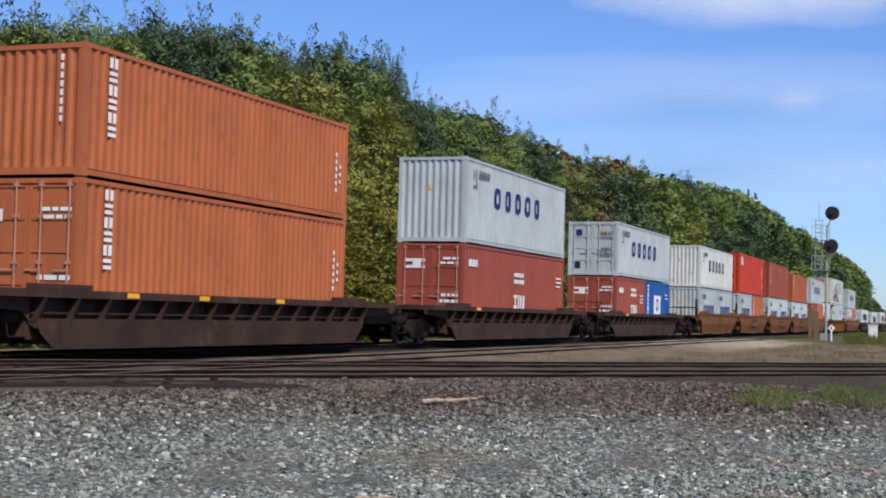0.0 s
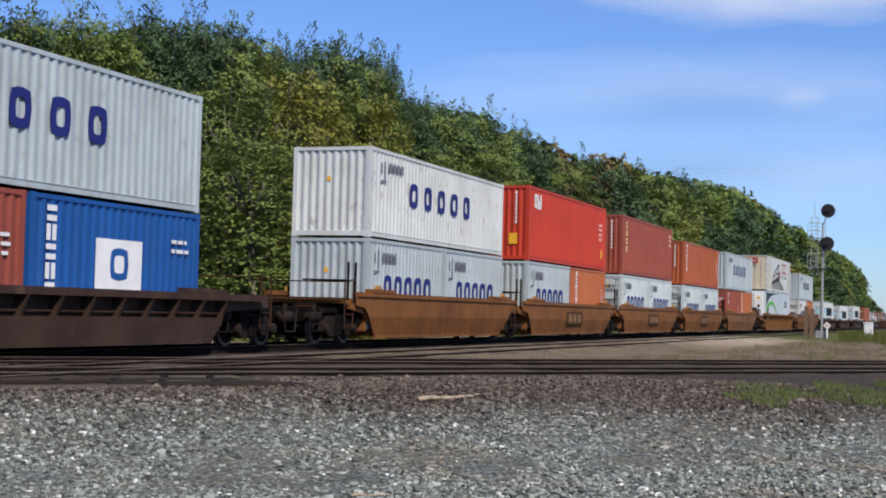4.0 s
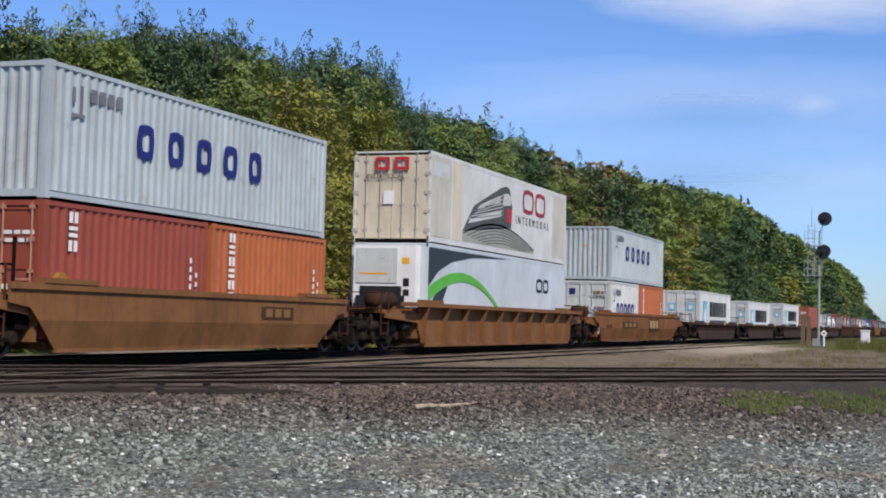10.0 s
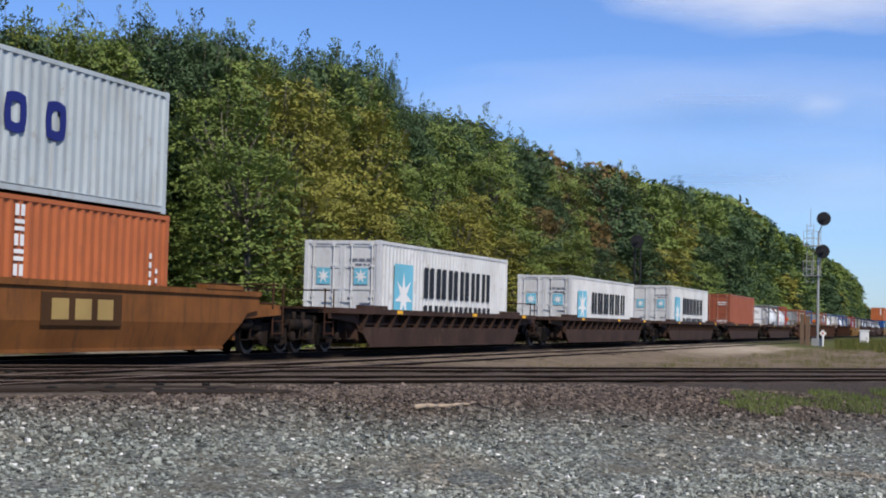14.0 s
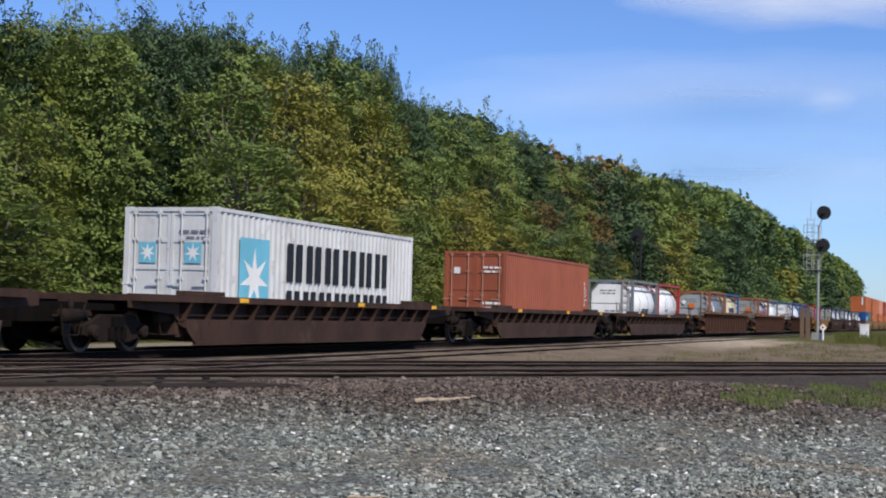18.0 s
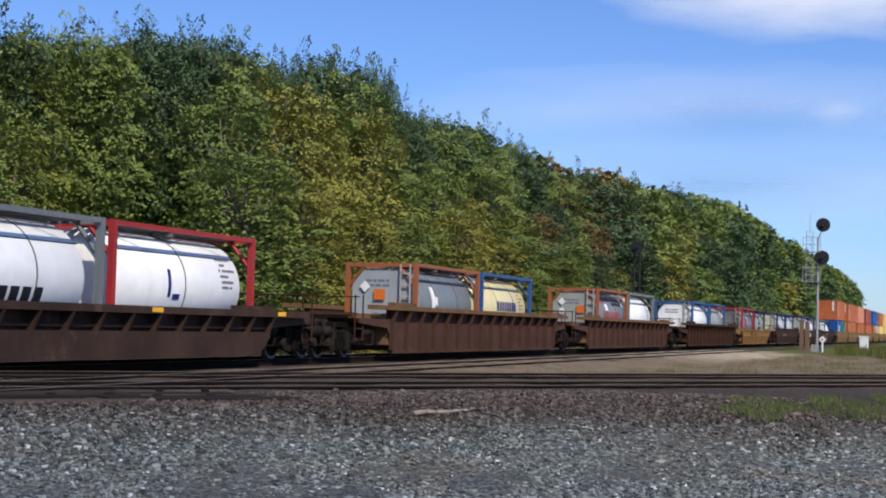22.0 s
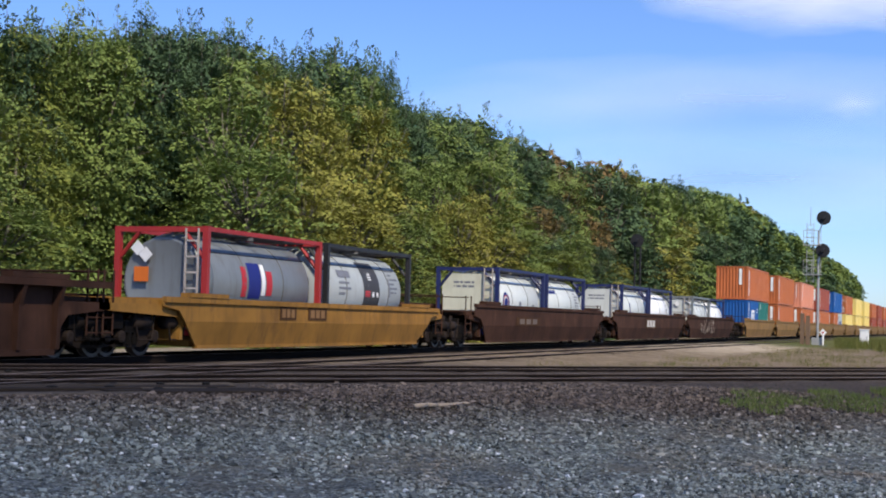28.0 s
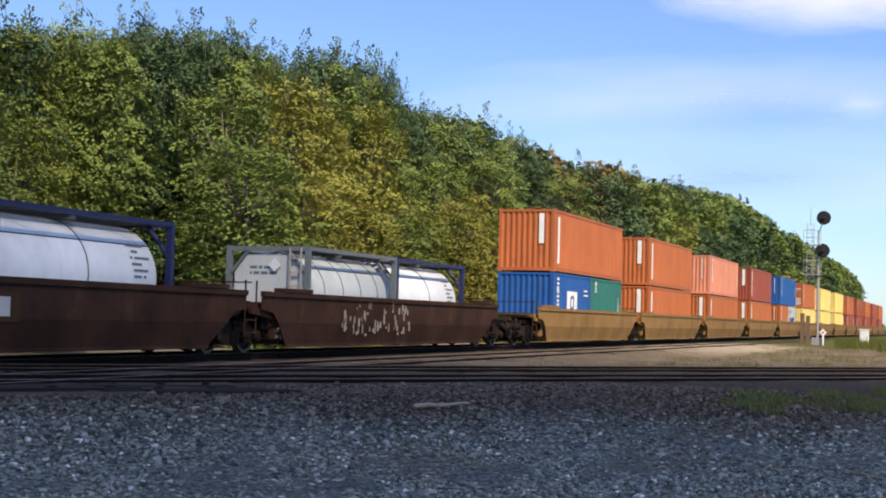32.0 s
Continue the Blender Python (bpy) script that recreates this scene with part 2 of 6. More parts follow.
def build_ground():
    xs = [-3000, -800, -200, -60] + [-30 + 1.0 * i for i in range(0, 111)] + [82 + 4 * i for i in range(0, 30)] + [230, 300, 450, 800, 1600, 4000]
    ys = [-3000, -600, -150, -40] + [-20 + 1.0 * i for i in range(0, 52)] + [36, 45, 70, 150, 500, 2000, 4000]
    verts = [(x, y, height(x, y) + (0.03 * noise.noise((x * 0.7, y * 0.7, 0)) if abs(x) < 120 and abs(y) < 40 else 0)) for x in xs for y in ys]
    k = len(ys)
    faces = [(i * k + j, (i + 1) * k + j, (i + 1) * k + j + 1, i * k + j + 1) for i in range(len(xs) - 1) for j in range(k - 1)]
    me = bpy.data.meshes.new("ground")
    me.from_pydata(verts, [], faces)
    me.materials.append(ground_material())
    for p in me.polygons:
        p.use_smooth = True
    return tagged(new("ground", me), "grey gravel lot rising to brown track ballast", "ground", kind="structure")


build_ground()


def build_track(m, x0, x1, ties, label, deep=0.0, shine=True):
    """A track along its own x from x0 to x1, rail heads at z = 0."""
    root = tagged(new("railway_track"), label, "railway track", kind="structure")
    root.matrix_basis = m
    for side in (-0.7535, 0.7535):
        bm = bmesh.new()
        prism(bm, [(side + u, z) for u, z in ((-0.07, -0.17), (0.07, -0.17), (0.07, -0.155), (0.012, -0.138), (0.012, -0.048), (0.036, -0.038), (0.036, -0.004), (-0.036, -0.004), (-0.036, -0.038), (-0.012, -0.048), (-0.012, -0.138), (-0.07, -0.155))], x0, x1)
        turned(bm)
        rail = part("rail", bm, RAIL_RUST, root)
        one("rail_head", RAIL_SHINE if shine else RAIL_RUST, rail, (x0, x1, side - 0.03, side + 0.03, -0.006, 0.0))
    bm = bmesh.new()
    box(bm, -0.115, 0.115, -1.3, 1.3, -0.36, -0.172)
    bmesh.ops.bevel(bm, geom=bm.edges, offset=0.012, segments=1, affect="EDGES")
    tie = mesh_of("tie", bm, TIE_WOOD)
    rnd = random.Random(5)
    for i in range(int((ties[1] - ties[0]) / 0.56)):
        t = part("tie", tie, None, root)
        t.matrix_basis = pose(ties[0] + i * 0.56 + rnd.uniform(-0.03, 0.03), rnd.uniform(-0.06, 0.06), rnd.uniform(-0.012, 0.008) + deep, 0, 0, rnd.uniform(-1.2, 1.2))
    return root


def slanting(n):
    return Matrix.Translation(ACROSS * n) @ pose(0, 0, 0, 0, 0, math.degrees(SLANT))


build_track(pose(0, TRAIN_Y, 0), -120, 900, (14, 110), "straight main track with rusty rails on wooden ties under the train")
build_track(pose(0, TRACK_B_Y, 0), -120, 900, (10, 90), "straight main track with rusty rails on dark ballast", 0.112)
build_track(slanting(CROSS_1), -80, 90, (-6, 42), "track crossing at a slant with polished rail heads on dark ties", 0.116)
build_track(slanting(CROSS_2), -80, 90, (-6, 42), "track crossing at a slant with polished rail heads on dark ties", 0.116)


# ---- timber crossing over the slanting tracks ----
# old timbers differ: tarred and dark, worn, bleached
PLANKS = [paint(nm, col, (0.014, 0.010, 0.008), 0.95, 0.95, 0, 0.1, (0.55, 1.3), chips=(0.5, 2.2, chip))
          for nm, col, chip in (("tarred_crossing_timber", (0.028, 0.021, 0.016), (0.085, 0.066, 0.05)), ("worn_crossing_timber", (0.058, 0.045, 0.034), (0.14, 0.112, 0.086)), ("bleached_crossing_timber", (0.098, 0.080, 0.063), (0.19, 0.16, 0.13)))]
BOLT_HOLE = plain("dark_bolt_hole", (0.008, 0.007, 0.006), 0.9)


def crossing(n, u0, u1):
    root = tagged(new("timber_crossing"), "weathered grey-brown timber crossing between the rails", "level crossing", kind="structure")
    root.matrix_basis = slanting(n)
    r = random.Random(int(n * 10))
    for k, (y, w) in enumerate([(-1.34, 0.24), (-1.08, 0.24)] + [(-0.66 + 0.258 * i, 0.25) for i in range(5)] + [(0.84, 0.24), (1.1, 0.24)]):
        x = u0 + r.uniform(0, 1.5)
        while x < u1 - 0.5:
            e = min(x + 2.4, u1 + r.uniform(-0.3, 0.2))
            bm = bmesh.new()
            box(bm, x + 0.012, e - 0.012, y, y + w, -0.24, -0.048)
            bmesh.ops.bevel(bm, geom=bm.edges, offset=0.008, segments=1, affect="EDGES")
            p = part("plank", bm, r.choice(PLANKS), root)
            p.location.z = r.uniform(-0.03, 0.008)
            if k in (0, 5, 7):
                for q in (0.25, 0.92, 1.6, 2.2):
                    if x + q < e:
                        bm = bmesh.new()
                        lathe(bm, [(-0.08, 0.06), (-0.022, 0.06), (-0.01, 0.03)], "z", 8, (x + q, y + w / 2, 0))
                        part("bolt", bm, BOLT_HOLE, p)
            x = e
    return root


def approach(n0, u0, u1):
    """The timber apron on the lot's side of the crossing, its near edge proud of the gravel and bolted down."""
    root = tagged(new("timber_apron"), "weathered brown timber apron before the crossing", "level crossing", kind="structure")
    root.matrix_basis = slanting(n0)
    r = random.Random(77)
    for k in range(5):
        x = u0 + r.uniform(0, 1.5)
        while x < u1 - 0.5:
            e = min(x + 2.9, u1 + r.uniform(-0.5, 0.3))
            bm = bmesh.new()
            box(bm, x + 0.01, e - 0.01, 0.395 * k, 0.395 * k + 0.372, -0.22, -0.028)
            bmesh.ops.bevel(bm, geom=bm.edges, offset=0.01, segments=1, affect="EDGES")
            p = part("plank", bm, r.choice(PLANKS), root)
            p.location.z = r.uniform(-0.032, 0.014)
            if k == 2:
                for q in (0.3, 1.05, 1.8, 2.55):
                    if x + q < e:
                        bm = bmesh.new()
                        lathe(bm, [(-0.06, 0.075), (-0.018, 0.075), (-0.005, 0.04)], "z", 8, (x + q, 0.395 * k + 0.25, 0))
                        part("bolt", bm, BOLT_HOLE, p)
            x = e
    return root


approach(16.35, -6.0, 8.6)
crossing(CROSS_1, -6.0, 8.9)
crossing(CROSS_2, -6.0, 7.2)

# ---- containers ----
HALF = 1.219
SIDE, POST = 0.036, 0.13


def corrugated(bm, x0, x1, z0, z1, y, depth, pitch=0.278):
    """A folded steel sheet along x at y; the folds go depth inwards (to +y for a positive depth)."""
    n = max(1, round((x1 - x0) / pitch))
    p = (x1 - x0) / n
    line = []
    for i in range(n):
        a = x0 + i * p
        line += [(a, y), (a + p * 0.26, y), (a + p * 0.5, y + depth), (a + p * 0.76, y + depth)]
    line.append((x1, y))
    lo = [bm.verts.new((x, yy, z0)) for x, yy in line]
    hi = [bm.verts.new((x, yy, z1)) for x, yy in line]
    for i in range(len(line) - 1):
        bm.faces.new((lo[i], lo[i + 1], hi[i + 1], hi[i]))


MESHES = {}


def shared(key, make, material, name, smooth=False):
    k = (key, material.name)
    if k not in MESHES:
        bm = bmesh.new()
        make(bm)
        MESHES[k] = mesh_of(name, bm, material, smooth)
    return MESHES[k]


def marks(parent, material, cells, y=-HALF - 0.006, thick=0.005, name="lettering", label=""):
    """Flat painted bars on the near side: (x, z, width, height) from the left lower corner."""
    bm = bmesh.new()
    for x, z, w, h in cells:
        box(bm, x, x + w, y, y + thick, z, z + h)
    ob = part(name, bm, material, parent, label)
    if len(cells) > 1:
        ob["kind"] = "stuff"
    return ob


def end_marks(parent, material, cells, x=-0.006, name="marking", label=""):
    """Flat painted bars on the front end: (y, z, width, height)."""
    bm = bmesh.new()
    for y, z, w, h in cells:
        box(bm, x, x + 0.005, y, y + w, z, z + h)
    ob = part(name, bm, material, parent, label)
    if len(cells) > 1:
        ob["kind"] = "stuff"
    return ob


def rings(parent, material, cells, name="lettering", label="", y=-HALF - 0.006):
    """Rounded hollow signs, one for each character of a big word: (x, z, width, height, stroke)."""
    for x, z, w, h, s in cells:
        bm = bmesh.new()
        outer, inner = [], []
        for i in range(16):
            a = 2 * math.pi * i / 16
            k = max(abs(math.cos(a)), abs(math.sin(a))) ** 0.55
            cx, cz = math.cos(a) / k, math.sin(a) / k
            outer.append((x + w / 2 + cx * w / 2, z + h / 2 + cz * h / 2))
            inner.append((x + w / 2 + cx * (w / 2 - s), z + h / 2 + cz * (h / 2 - s)))
        loops = [[bm.verts.new((a, yy, b)) for a, b in pts] for yy in (y, y + 0.005) for pts in (outer, inner)]
        for i in range(16):
            j = (i + 1) % 16
            for p, q in ((0, 1), (2, 3), (0, 2), (1, 3)):
                bm.faces.new((loops[p][i], loops[p][j], loops[q][j], loops[q][i]))
        part(name, bm, material, parent, label)


def scribble(x, z, w, h, rows, seed, fill=0.7):
    """Bars standing for small unreadable writing."""
    r = random.Random(seed)
    out = []
    for i in range(rows):
        zz = z + h * (1 - (i + 1) / rows)
        a = x
        while a < x + w * r.uniform(0.75, 1.0) - 0.05:
            b = r.uniform(0.08, 0.3)
            out.append((a, zz, min(b, x + w - a), h / rows * fill))
            a += b + 0.05
    return out


def vertical_word(x, z_top, count, w=0.22, h=0.26, step=0.33, seed=0):
    """A column of paired bars standing for upright lettering."""
    out = []
    for i in range(count):
        z = z_top - i * step - h
        if (i + seed) % 2:
            out += [(x, z, w, h * 0.36), (x, z + h * 0.62, w, h * 0.36)]
        else:
            out += [(x, z, w * 0.4, h), (x + w * 0.6, z, w * 0.4, h)]
    return out


# near-black strip that fills the groove of the bottom rail
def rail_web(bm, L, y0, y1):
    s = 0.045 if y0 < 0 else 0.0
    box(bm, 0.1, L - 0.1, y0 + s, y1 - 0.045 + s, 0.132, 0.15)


def lower_rail(bm, L, y0, y1):
    """A deep rail with a narrow groove under the wall."""
    box(bm, 0.1, L - 0.1, y0, y1, 0.03, 0.132)
    box(bm, 0.1, L - 0.1, y0, y1, 0.15, 0.168)


def container(length, tall, mat, label, doors=False, group="", gaps=None):
    """A steel box: corrugated walls, posts with castings, rails, roof, and doors or a plain end at the front (x = 0)."""
    root = tagged(new("shipping_container"), label, "container", group or "containers on the train")
    L, H = length, tall
    key = (L, H)
    for k, y, d in ((0, -HALF + 0.012, SIDE), (1, HALF - 0.012, -SIDE)):
        part("side_wall", shared(("side", key, k), lambda bm: corrugated(bm, 0.12, L - 0.12, 0.14, H - 0.09, y, d), mat, "side_wall"), None, root)
    part("roof", shared(("roof", key), lambda bm: box(bm, 0.03, L - 0.03, -HALF + 0.03, HALF - 0.03, H - 0.05, H - 0.02), mat, "roof"), None, root)
    part("floor", shared(("floor", key), lambda bm: box(bm, 0.05, L - 0.05, -HALF + 0.05, HALF - 0.05, 0.05, 0.15), STEEL_BLACK, "floor"), None, root)
    for y0, y1 in ((-HALF, -HALF + 0.07), (HALF - 0.07, HALF)):
        part("top_rail", shared(("trail", key, y0), lambda bm: box(bm, 0.1, L - 0.1, y0 + 0.002, y1 - 0.002, H - 0.1, H - 0.012), mat, "top_rail"), None, root)
        low = part("bottom_rail", shared(("brail", key, y0), lambda bm: lower_rail(bm, L, y0 + 0.003, y1 - 0.003), mat, "bottom_rail"), None, root)
        part("rail_web", shared(("web", key, y0), lambda bm: rail_web(bm, L, y0 + 0.003, y1 - 0.003), STEEL_BLACK, "rail_web"), None, low, "black strip in the groove of the rail")

    def post(bm, x0, y0):
        box(bm, x0, x0 + POST, y0, y0 + POST, 0.118, H - 0.118)
        for z in (0, H - 0.118):
            dx = -0.003 if x0 < 1 else -0.04
            dy = -0.003 if y0 < 0 else -0.04
            box(bm, x0 + dx, x0 + dx + 0.175, y0 + dy, y0 + dy + 0.175, z, z + 0.118)
    for x0 in (0.0, L - POST):
        for y0 in (-HALF, HALF - POST):
            part("corner_post", shared(("post", key, x0, y0), lambda bm: post(bm, x0, y0), mat, "corner_post"), None, root)

    for x0 in (0.004, L - 0.094):
        part("header", shared(("head", key, x0), lambda bm: box(bm, x0, x0 + 0.09, -HALF + POST, HALF - POST, H - 0.11, H - 0.015), mat, "header"), None, root)
        part("sill", shared(("esill", key, x0), lambda bm: box(bm, x0, x0 + 0.09, -HALF + POST, HALF - POST, 0.03, 0.17), mat, "sill"), None, root)
    bm_back = lambda bm: turned(bm) if corrugated(bm, -HALF + POST, HALF - POST, 0.15, H - 0.1, L - 0.03, -0.045, 0.25) is None else None
    part("rear_wall", shared(("rear", key), bm_back, mat, "rear_wall"), None, root)
    if not doors:
        front = lambda bm: turned(bm) if corrugated(bm, -HALF + POST, HALF - POST, 0.15, H - 0.1, 0.02, 0.045, 0.25) is None else None
        part("front_wall", shared(("front", key), front, mat, "front_wall"), None, root)
    else:
        def leaf(bm, y0, y1):
            box(bm, 0.05, 0.09, y0, y1, 0.17, H - 0.11)
            box(bm, 0.03, 0.05, y0, y0 + 0.08, 0.17, H - 0.11)
            box(bm, 0.03, 0.05, y1 - 0.08, y1, 0.17, H - 0.11)
            for i in range(5):
                z = 0.17 + (H - 0.36) * i / 4
                box(bm, 0.03, 0.05, y0 + 0.08, y1 - 0.08, z, z + (0.1 if i in (0, 4) else 0.07))

        def bars(bm, yc):
            rod(bm, (0.015, yc, 0.1), (0.015, yc, H - 0.06), 0.022, 6)
            for z in (0.13, 0.7, 1.25, H - 0.75, H - 0.14):
                box(bm, -0.003, 0.03, yc - 0.06, yc + 0.06, z - 0.035, z + 0.035)
            box(bm, -0.008, 0.012, yc - 0.02, yc + 0.32, 1.08, 1.12)
        for y0, y1, ks in ((-HALF + POST, -0.006, (-0.95, -0.3)), (0.006, HALF - POST, (0.28, 0.93))):
            door = part("door", shared(("leaf", key, y0), lambda bm: leaf(bm, y0, y1), mat, "door"), None, root)
            for yc in ks:
                part("locking_bar", shared(("bars", key, yc), lambda bm: bars(bm, yc), PEACH_BAR if mat in (ORANGE, MAROON, RUST_ORANGE, ORANGE_RED) else mat, "locking_bar"), None, door)
    return root


BAR_STEEL = paint("worn_bar_steel", (0.45, 0.40, 0.36), (0.2, 0.12, 0.08), 0.5, 0.5)
PEACH_BAR = paint("faded_peach_bar", (0.42, 0.22, 0.155), (0.2, 0.08, 0.05), 0.6, 0.5)
BLUE_INK = plain("dark_blue_paint", (0.016, 0.024, 0.16))
GREY_INK = plain("grey_paint", (0.16, 0.17, 0.20))
BLACK_INK = plain("black_paint", (0.015, 0.017, 0.022))
RED_INK = plain("red_paint", (0.45, 0.03, 0.04))
CREAM_INK = plain("cream_paint", (0.75, 0.60, 0.25))
SKY_INK = plain("light_blue_paint", (0.16, 0.48, 0.62))
WINE_INK = plain("dark_wine_red_paint", (0.30, 0.028, 0.036))
GREEN_INK = plain("green_paint", (0.10, 0.42, 0.05))
SILVER = paint("light_grey_paint", (0.395, 0.45, 0.475), (0.24, 0.18, 0.11), 0.5, chips=(0.35, 3.5, (0.19, 0.15, 0.10)))
BLUE_WHITE = paint("bluish_white_paint", (0.49, 0.555, 0.57), (0.25, 0.17, 0.1), 0.4, chips=(0.55, 2.6, (0.13, 0.06, 0.03)))
PALE_GREY = paint("pale_grey_paint", (0.58, 0.595, 0.60), (0.3, 0.24, 0.16), 0.35, chips=(0.4, 2.6, (0.13, 0.06, 0.03)))
OFF_WHITE = paint("off_white_paint", (0.56, 0.58, 0.57), (0.25, 0.18, 0.1), 0.28, chips=(0.55, 2.6, (0.13, 0.06, 0.03)))
ORANGE = paint("orange_brown_paint", (0.42, 0.122, 0.043), (0.17, 0.06, 0.035), 0.45, chips=(0.4, 2.6, (0.10, 0.045, 0.03)))
RUST_ORANGE = paint("dull_rust_orange_paint", (0.29, 0.085, 0.045), (0.14, 0.05, 0.035), 0.45, chips=(0.4, 2.6, (0.10, 0.045, 0.03)))
LONG_WHITE = paint("smooth_off_white_panel", (0.60, 0.61, 0.59), (0.42, 0.38, 0.30), 0.35, chips=(0.25, 0.9, (0.45, 0.42, 0.34)))
LONG_BLUE = paint("smooth_bluish_white_panel", (0.51, 0.56, 0.60), (0.36, 0.36, 0.34), 0.25)
ORANGE_RED = paint("reddish_orange_paint", (0.36, 0.088, 0.034), (0.16, 0.05, 0.03), 0.45, chips=(0.35, 2.6, (0.10, 0.045, 0.03)))
ORANGE_LIGHT = paint("pale_orange_paint", (0.60, 0.235, 0.15), (0.3, 0.1, 0.06), 0.3)
RED = paint("bright_red_paint", (0.47, 0.044, 0.021), (0.25, 0.04, 0.03), 0.3, chips=(0.2, 2.6, (0.10, 0.045, 0.03)))
MAROON = paint("brick_red_paint", (0.285, 0.066, 0.042), (0.12, 0.05, 0.04), 0.35, chips=(0.4, 2.6, (0.10, 0.045, 0.03)))
BLUE = paint("blue_paint", (0.012, 0.085, 0.30), (0.05, 0.06, 0.08), 0.3)
GREEN = paint("sea_green_paint", (0.02, 0.14, 0.12), (0.05, 0.06, 0.05), 0.3)
STRAW = paint("straw_yellow_paint", (0.74, 0.57, 0.18), (0.3, 0.2, 0.1), 0.3)
CREAM = paint("cream_paint_on_doors", (0.60, 0.53, 0.39), (0.3, 0.2, 0.1), 0.35)
STAINED = paint("stained_cream_paint", (0.52, 0.50, 0.42), (0.28, 0.22, 0.14), 0.6)
FORTY, TWENTY, FIFTY = 12.192, 6.058, 16.154
LOW, HIGH = 2.591, 2.896


def big_word(c, x, z, w, h, count, gap, mat, stroke=0.1):
    rings(c, mat, [(x + i * (w + gap), z, w, h, stroke) for i in range(count)])


def grey_box(tall=LOW, doors=False, mat=SILVER, length=FORTY, label="light grey corrugated steel container with big dark blue lettering"):
    """The grey boxes with the row of blue signs on their side."""
    c = container(length, tall, mat, label, doors)
    if length > 7:
        big_word(c, 3.05, tall - 1.53, 0.64, 0.75, 5, 0.57, BLUE_INK, 0.18)
        marks(c, GREY_INK, [(0.75, tall - 0.97, 0.42, 0.07), (1.0, tall - 0.9, 0.1, 0.55), (0.75, tall - 0.7, 0.1, 0.3)] + [(1.35 + 0.3 * i, tall - 0.62, 0.22, 0.26) for i in range(4)])
    else:
        big_word(c, 1.19, 0.86, 0.56, 0.71, 5, 0.25, BLUE_INK, 0.16)
        marks(c, GREY_INK, [(0.45, tall - 0.98, 0.38, 0.07), (0.7, tall - 0.9, 0.09, 0.6), (0.45, tall - 0.7, 0.09, 0.3)] + [(1.05 + 0.28 * i, tall - 0.66, 0.2, 0.28) for i in range(4)])
    if doors:
        end_marks(c, YELLOW, [(-0.05 - 0.55, tall - 0.62, 0.16, 0.14)], x=0.024, label="yellow warning sign")
        end_marks(c, BLUE_INK, [(0.55, tall - 0.68, 0.3, 0.3)], x=0.024, label="dark blue emblem")
        end_marks(c, GREY_INK, scribble(-1.0, 0.9, 0.7, 0.5, 3, 3) + scribble(-1.0, 1.75, 0.7, 0.4, 2, 4), x=0.024)
        end_marks(c, BLACK_INK, [(0.62, 0.35, 0.28, 0.32)], x=0.024)
    else:
        bm = bmesh.new()
        prism(bm, [(-0.09, 0), (0.09, 0), (0, 0.17)], -0.004, 0.004)
        for v in bm.verts:
            v.co = Vector((0.012 + v.co.y, 0.1 + v.co.x, tall * 0.62 + v.co.z))
        part("warning_sign", bm, YELLOW, c, "small yellow triangle")
    return c


def orange_box(tall=LOW, length=FORTY, doors=False, mat=ORANGE, ink=WHITE, label="orange-brown corrugated steel container with white vertical lettering", count=6):
    c = container(length, tall, mat, label, doors)
    marks(c, ink, vertical_word(0.8, tall - 0.17, count, 0.28, 0.21, 0.272, 2))
    marks(c, ink, [(length - 0.75, tall - 0.95 - 0.19 * i, 0.09, 0.12) for i in range(6)] + [(length - 0.5, tall - 1.25 - 0.2 * i, 0.08, 0.1) for i in range(3)], name="small_lettering")
    if doors:
        end_marks(c, WHITE, scribble(-1.0, 0.35, 0.75, 0.75, 4, 5, 0.5) + [(0.6, tall - 0.85, 0.24, 0.24)] + scribble(-1.0, tall - 0.8, 0.75, 0.3, 2, 6, 0.5), x=0.024)
    else:
        end_marks(c, ink, [(-0.72, tall - 0.35 - 0.17 * i, 0.07, 0.12) for i in range(8)])
    return c


def red_box(tall=HIGH):
    c = container(FORTY, tall, RED, "bright red corrugated steel container with white lettering and yellow stickers")
    rings(c, WHITE, [(0.66, tall - 0.85, 0.36, 0.58, 0.12)])
    marks(c, WHITE, [(1.07, tall - 0.85, 0.14, 0.58), (1.25, tall - 0.85, 0.14, 0.36), (1.43, tall - 0.85, 0.17, 0.58)])
    marks(c, WHITE, [(11.0 + 0.3 * (i % 2), tall - 0.9 - 0.22 * (i // 2), 0.1, 0.12) for i in range(8)], name="small_lettering")
    marks(c, YELLOW, [(11.3, 0.55, 0.24, 0.4)], name="sticker", label="yellow sticker")
    end_marks(c, WHITE, [(-0.72, tall - 0.35 - 0.16 * i, 0.07, 0.12) for i in range(8)])
    end_marks(c, YELLOW, [(-0.75, 0.62, 0.34, 0.42), (0.15, tall - 1.05, 0.15, 0.16)], name="sticker", label="yellow sticker")
    return c


def maroon_box(tall=HIGH):
    c = container(FORTY, tall, MAROON, "brick-red corrugated steel container with cream vertical lettering")
    marks(c, CREAM_INK, vertical_word(0.7, tall - 0.3, 4, 0.3, 0.3, 0.4, 7))
    marks(c, WHITE, [(11.3 + 0.3 * (i % 2), tall - 0.5 - 0.25 * (i // 2), 0.1, 0.12) for i in range(6)], name="small_lettering")
    end_marks(c, WHITE, [(-0.7, tall - 0.4 - 0.18 * i, 0.07, 0.12) for i in range(8)])
    return c


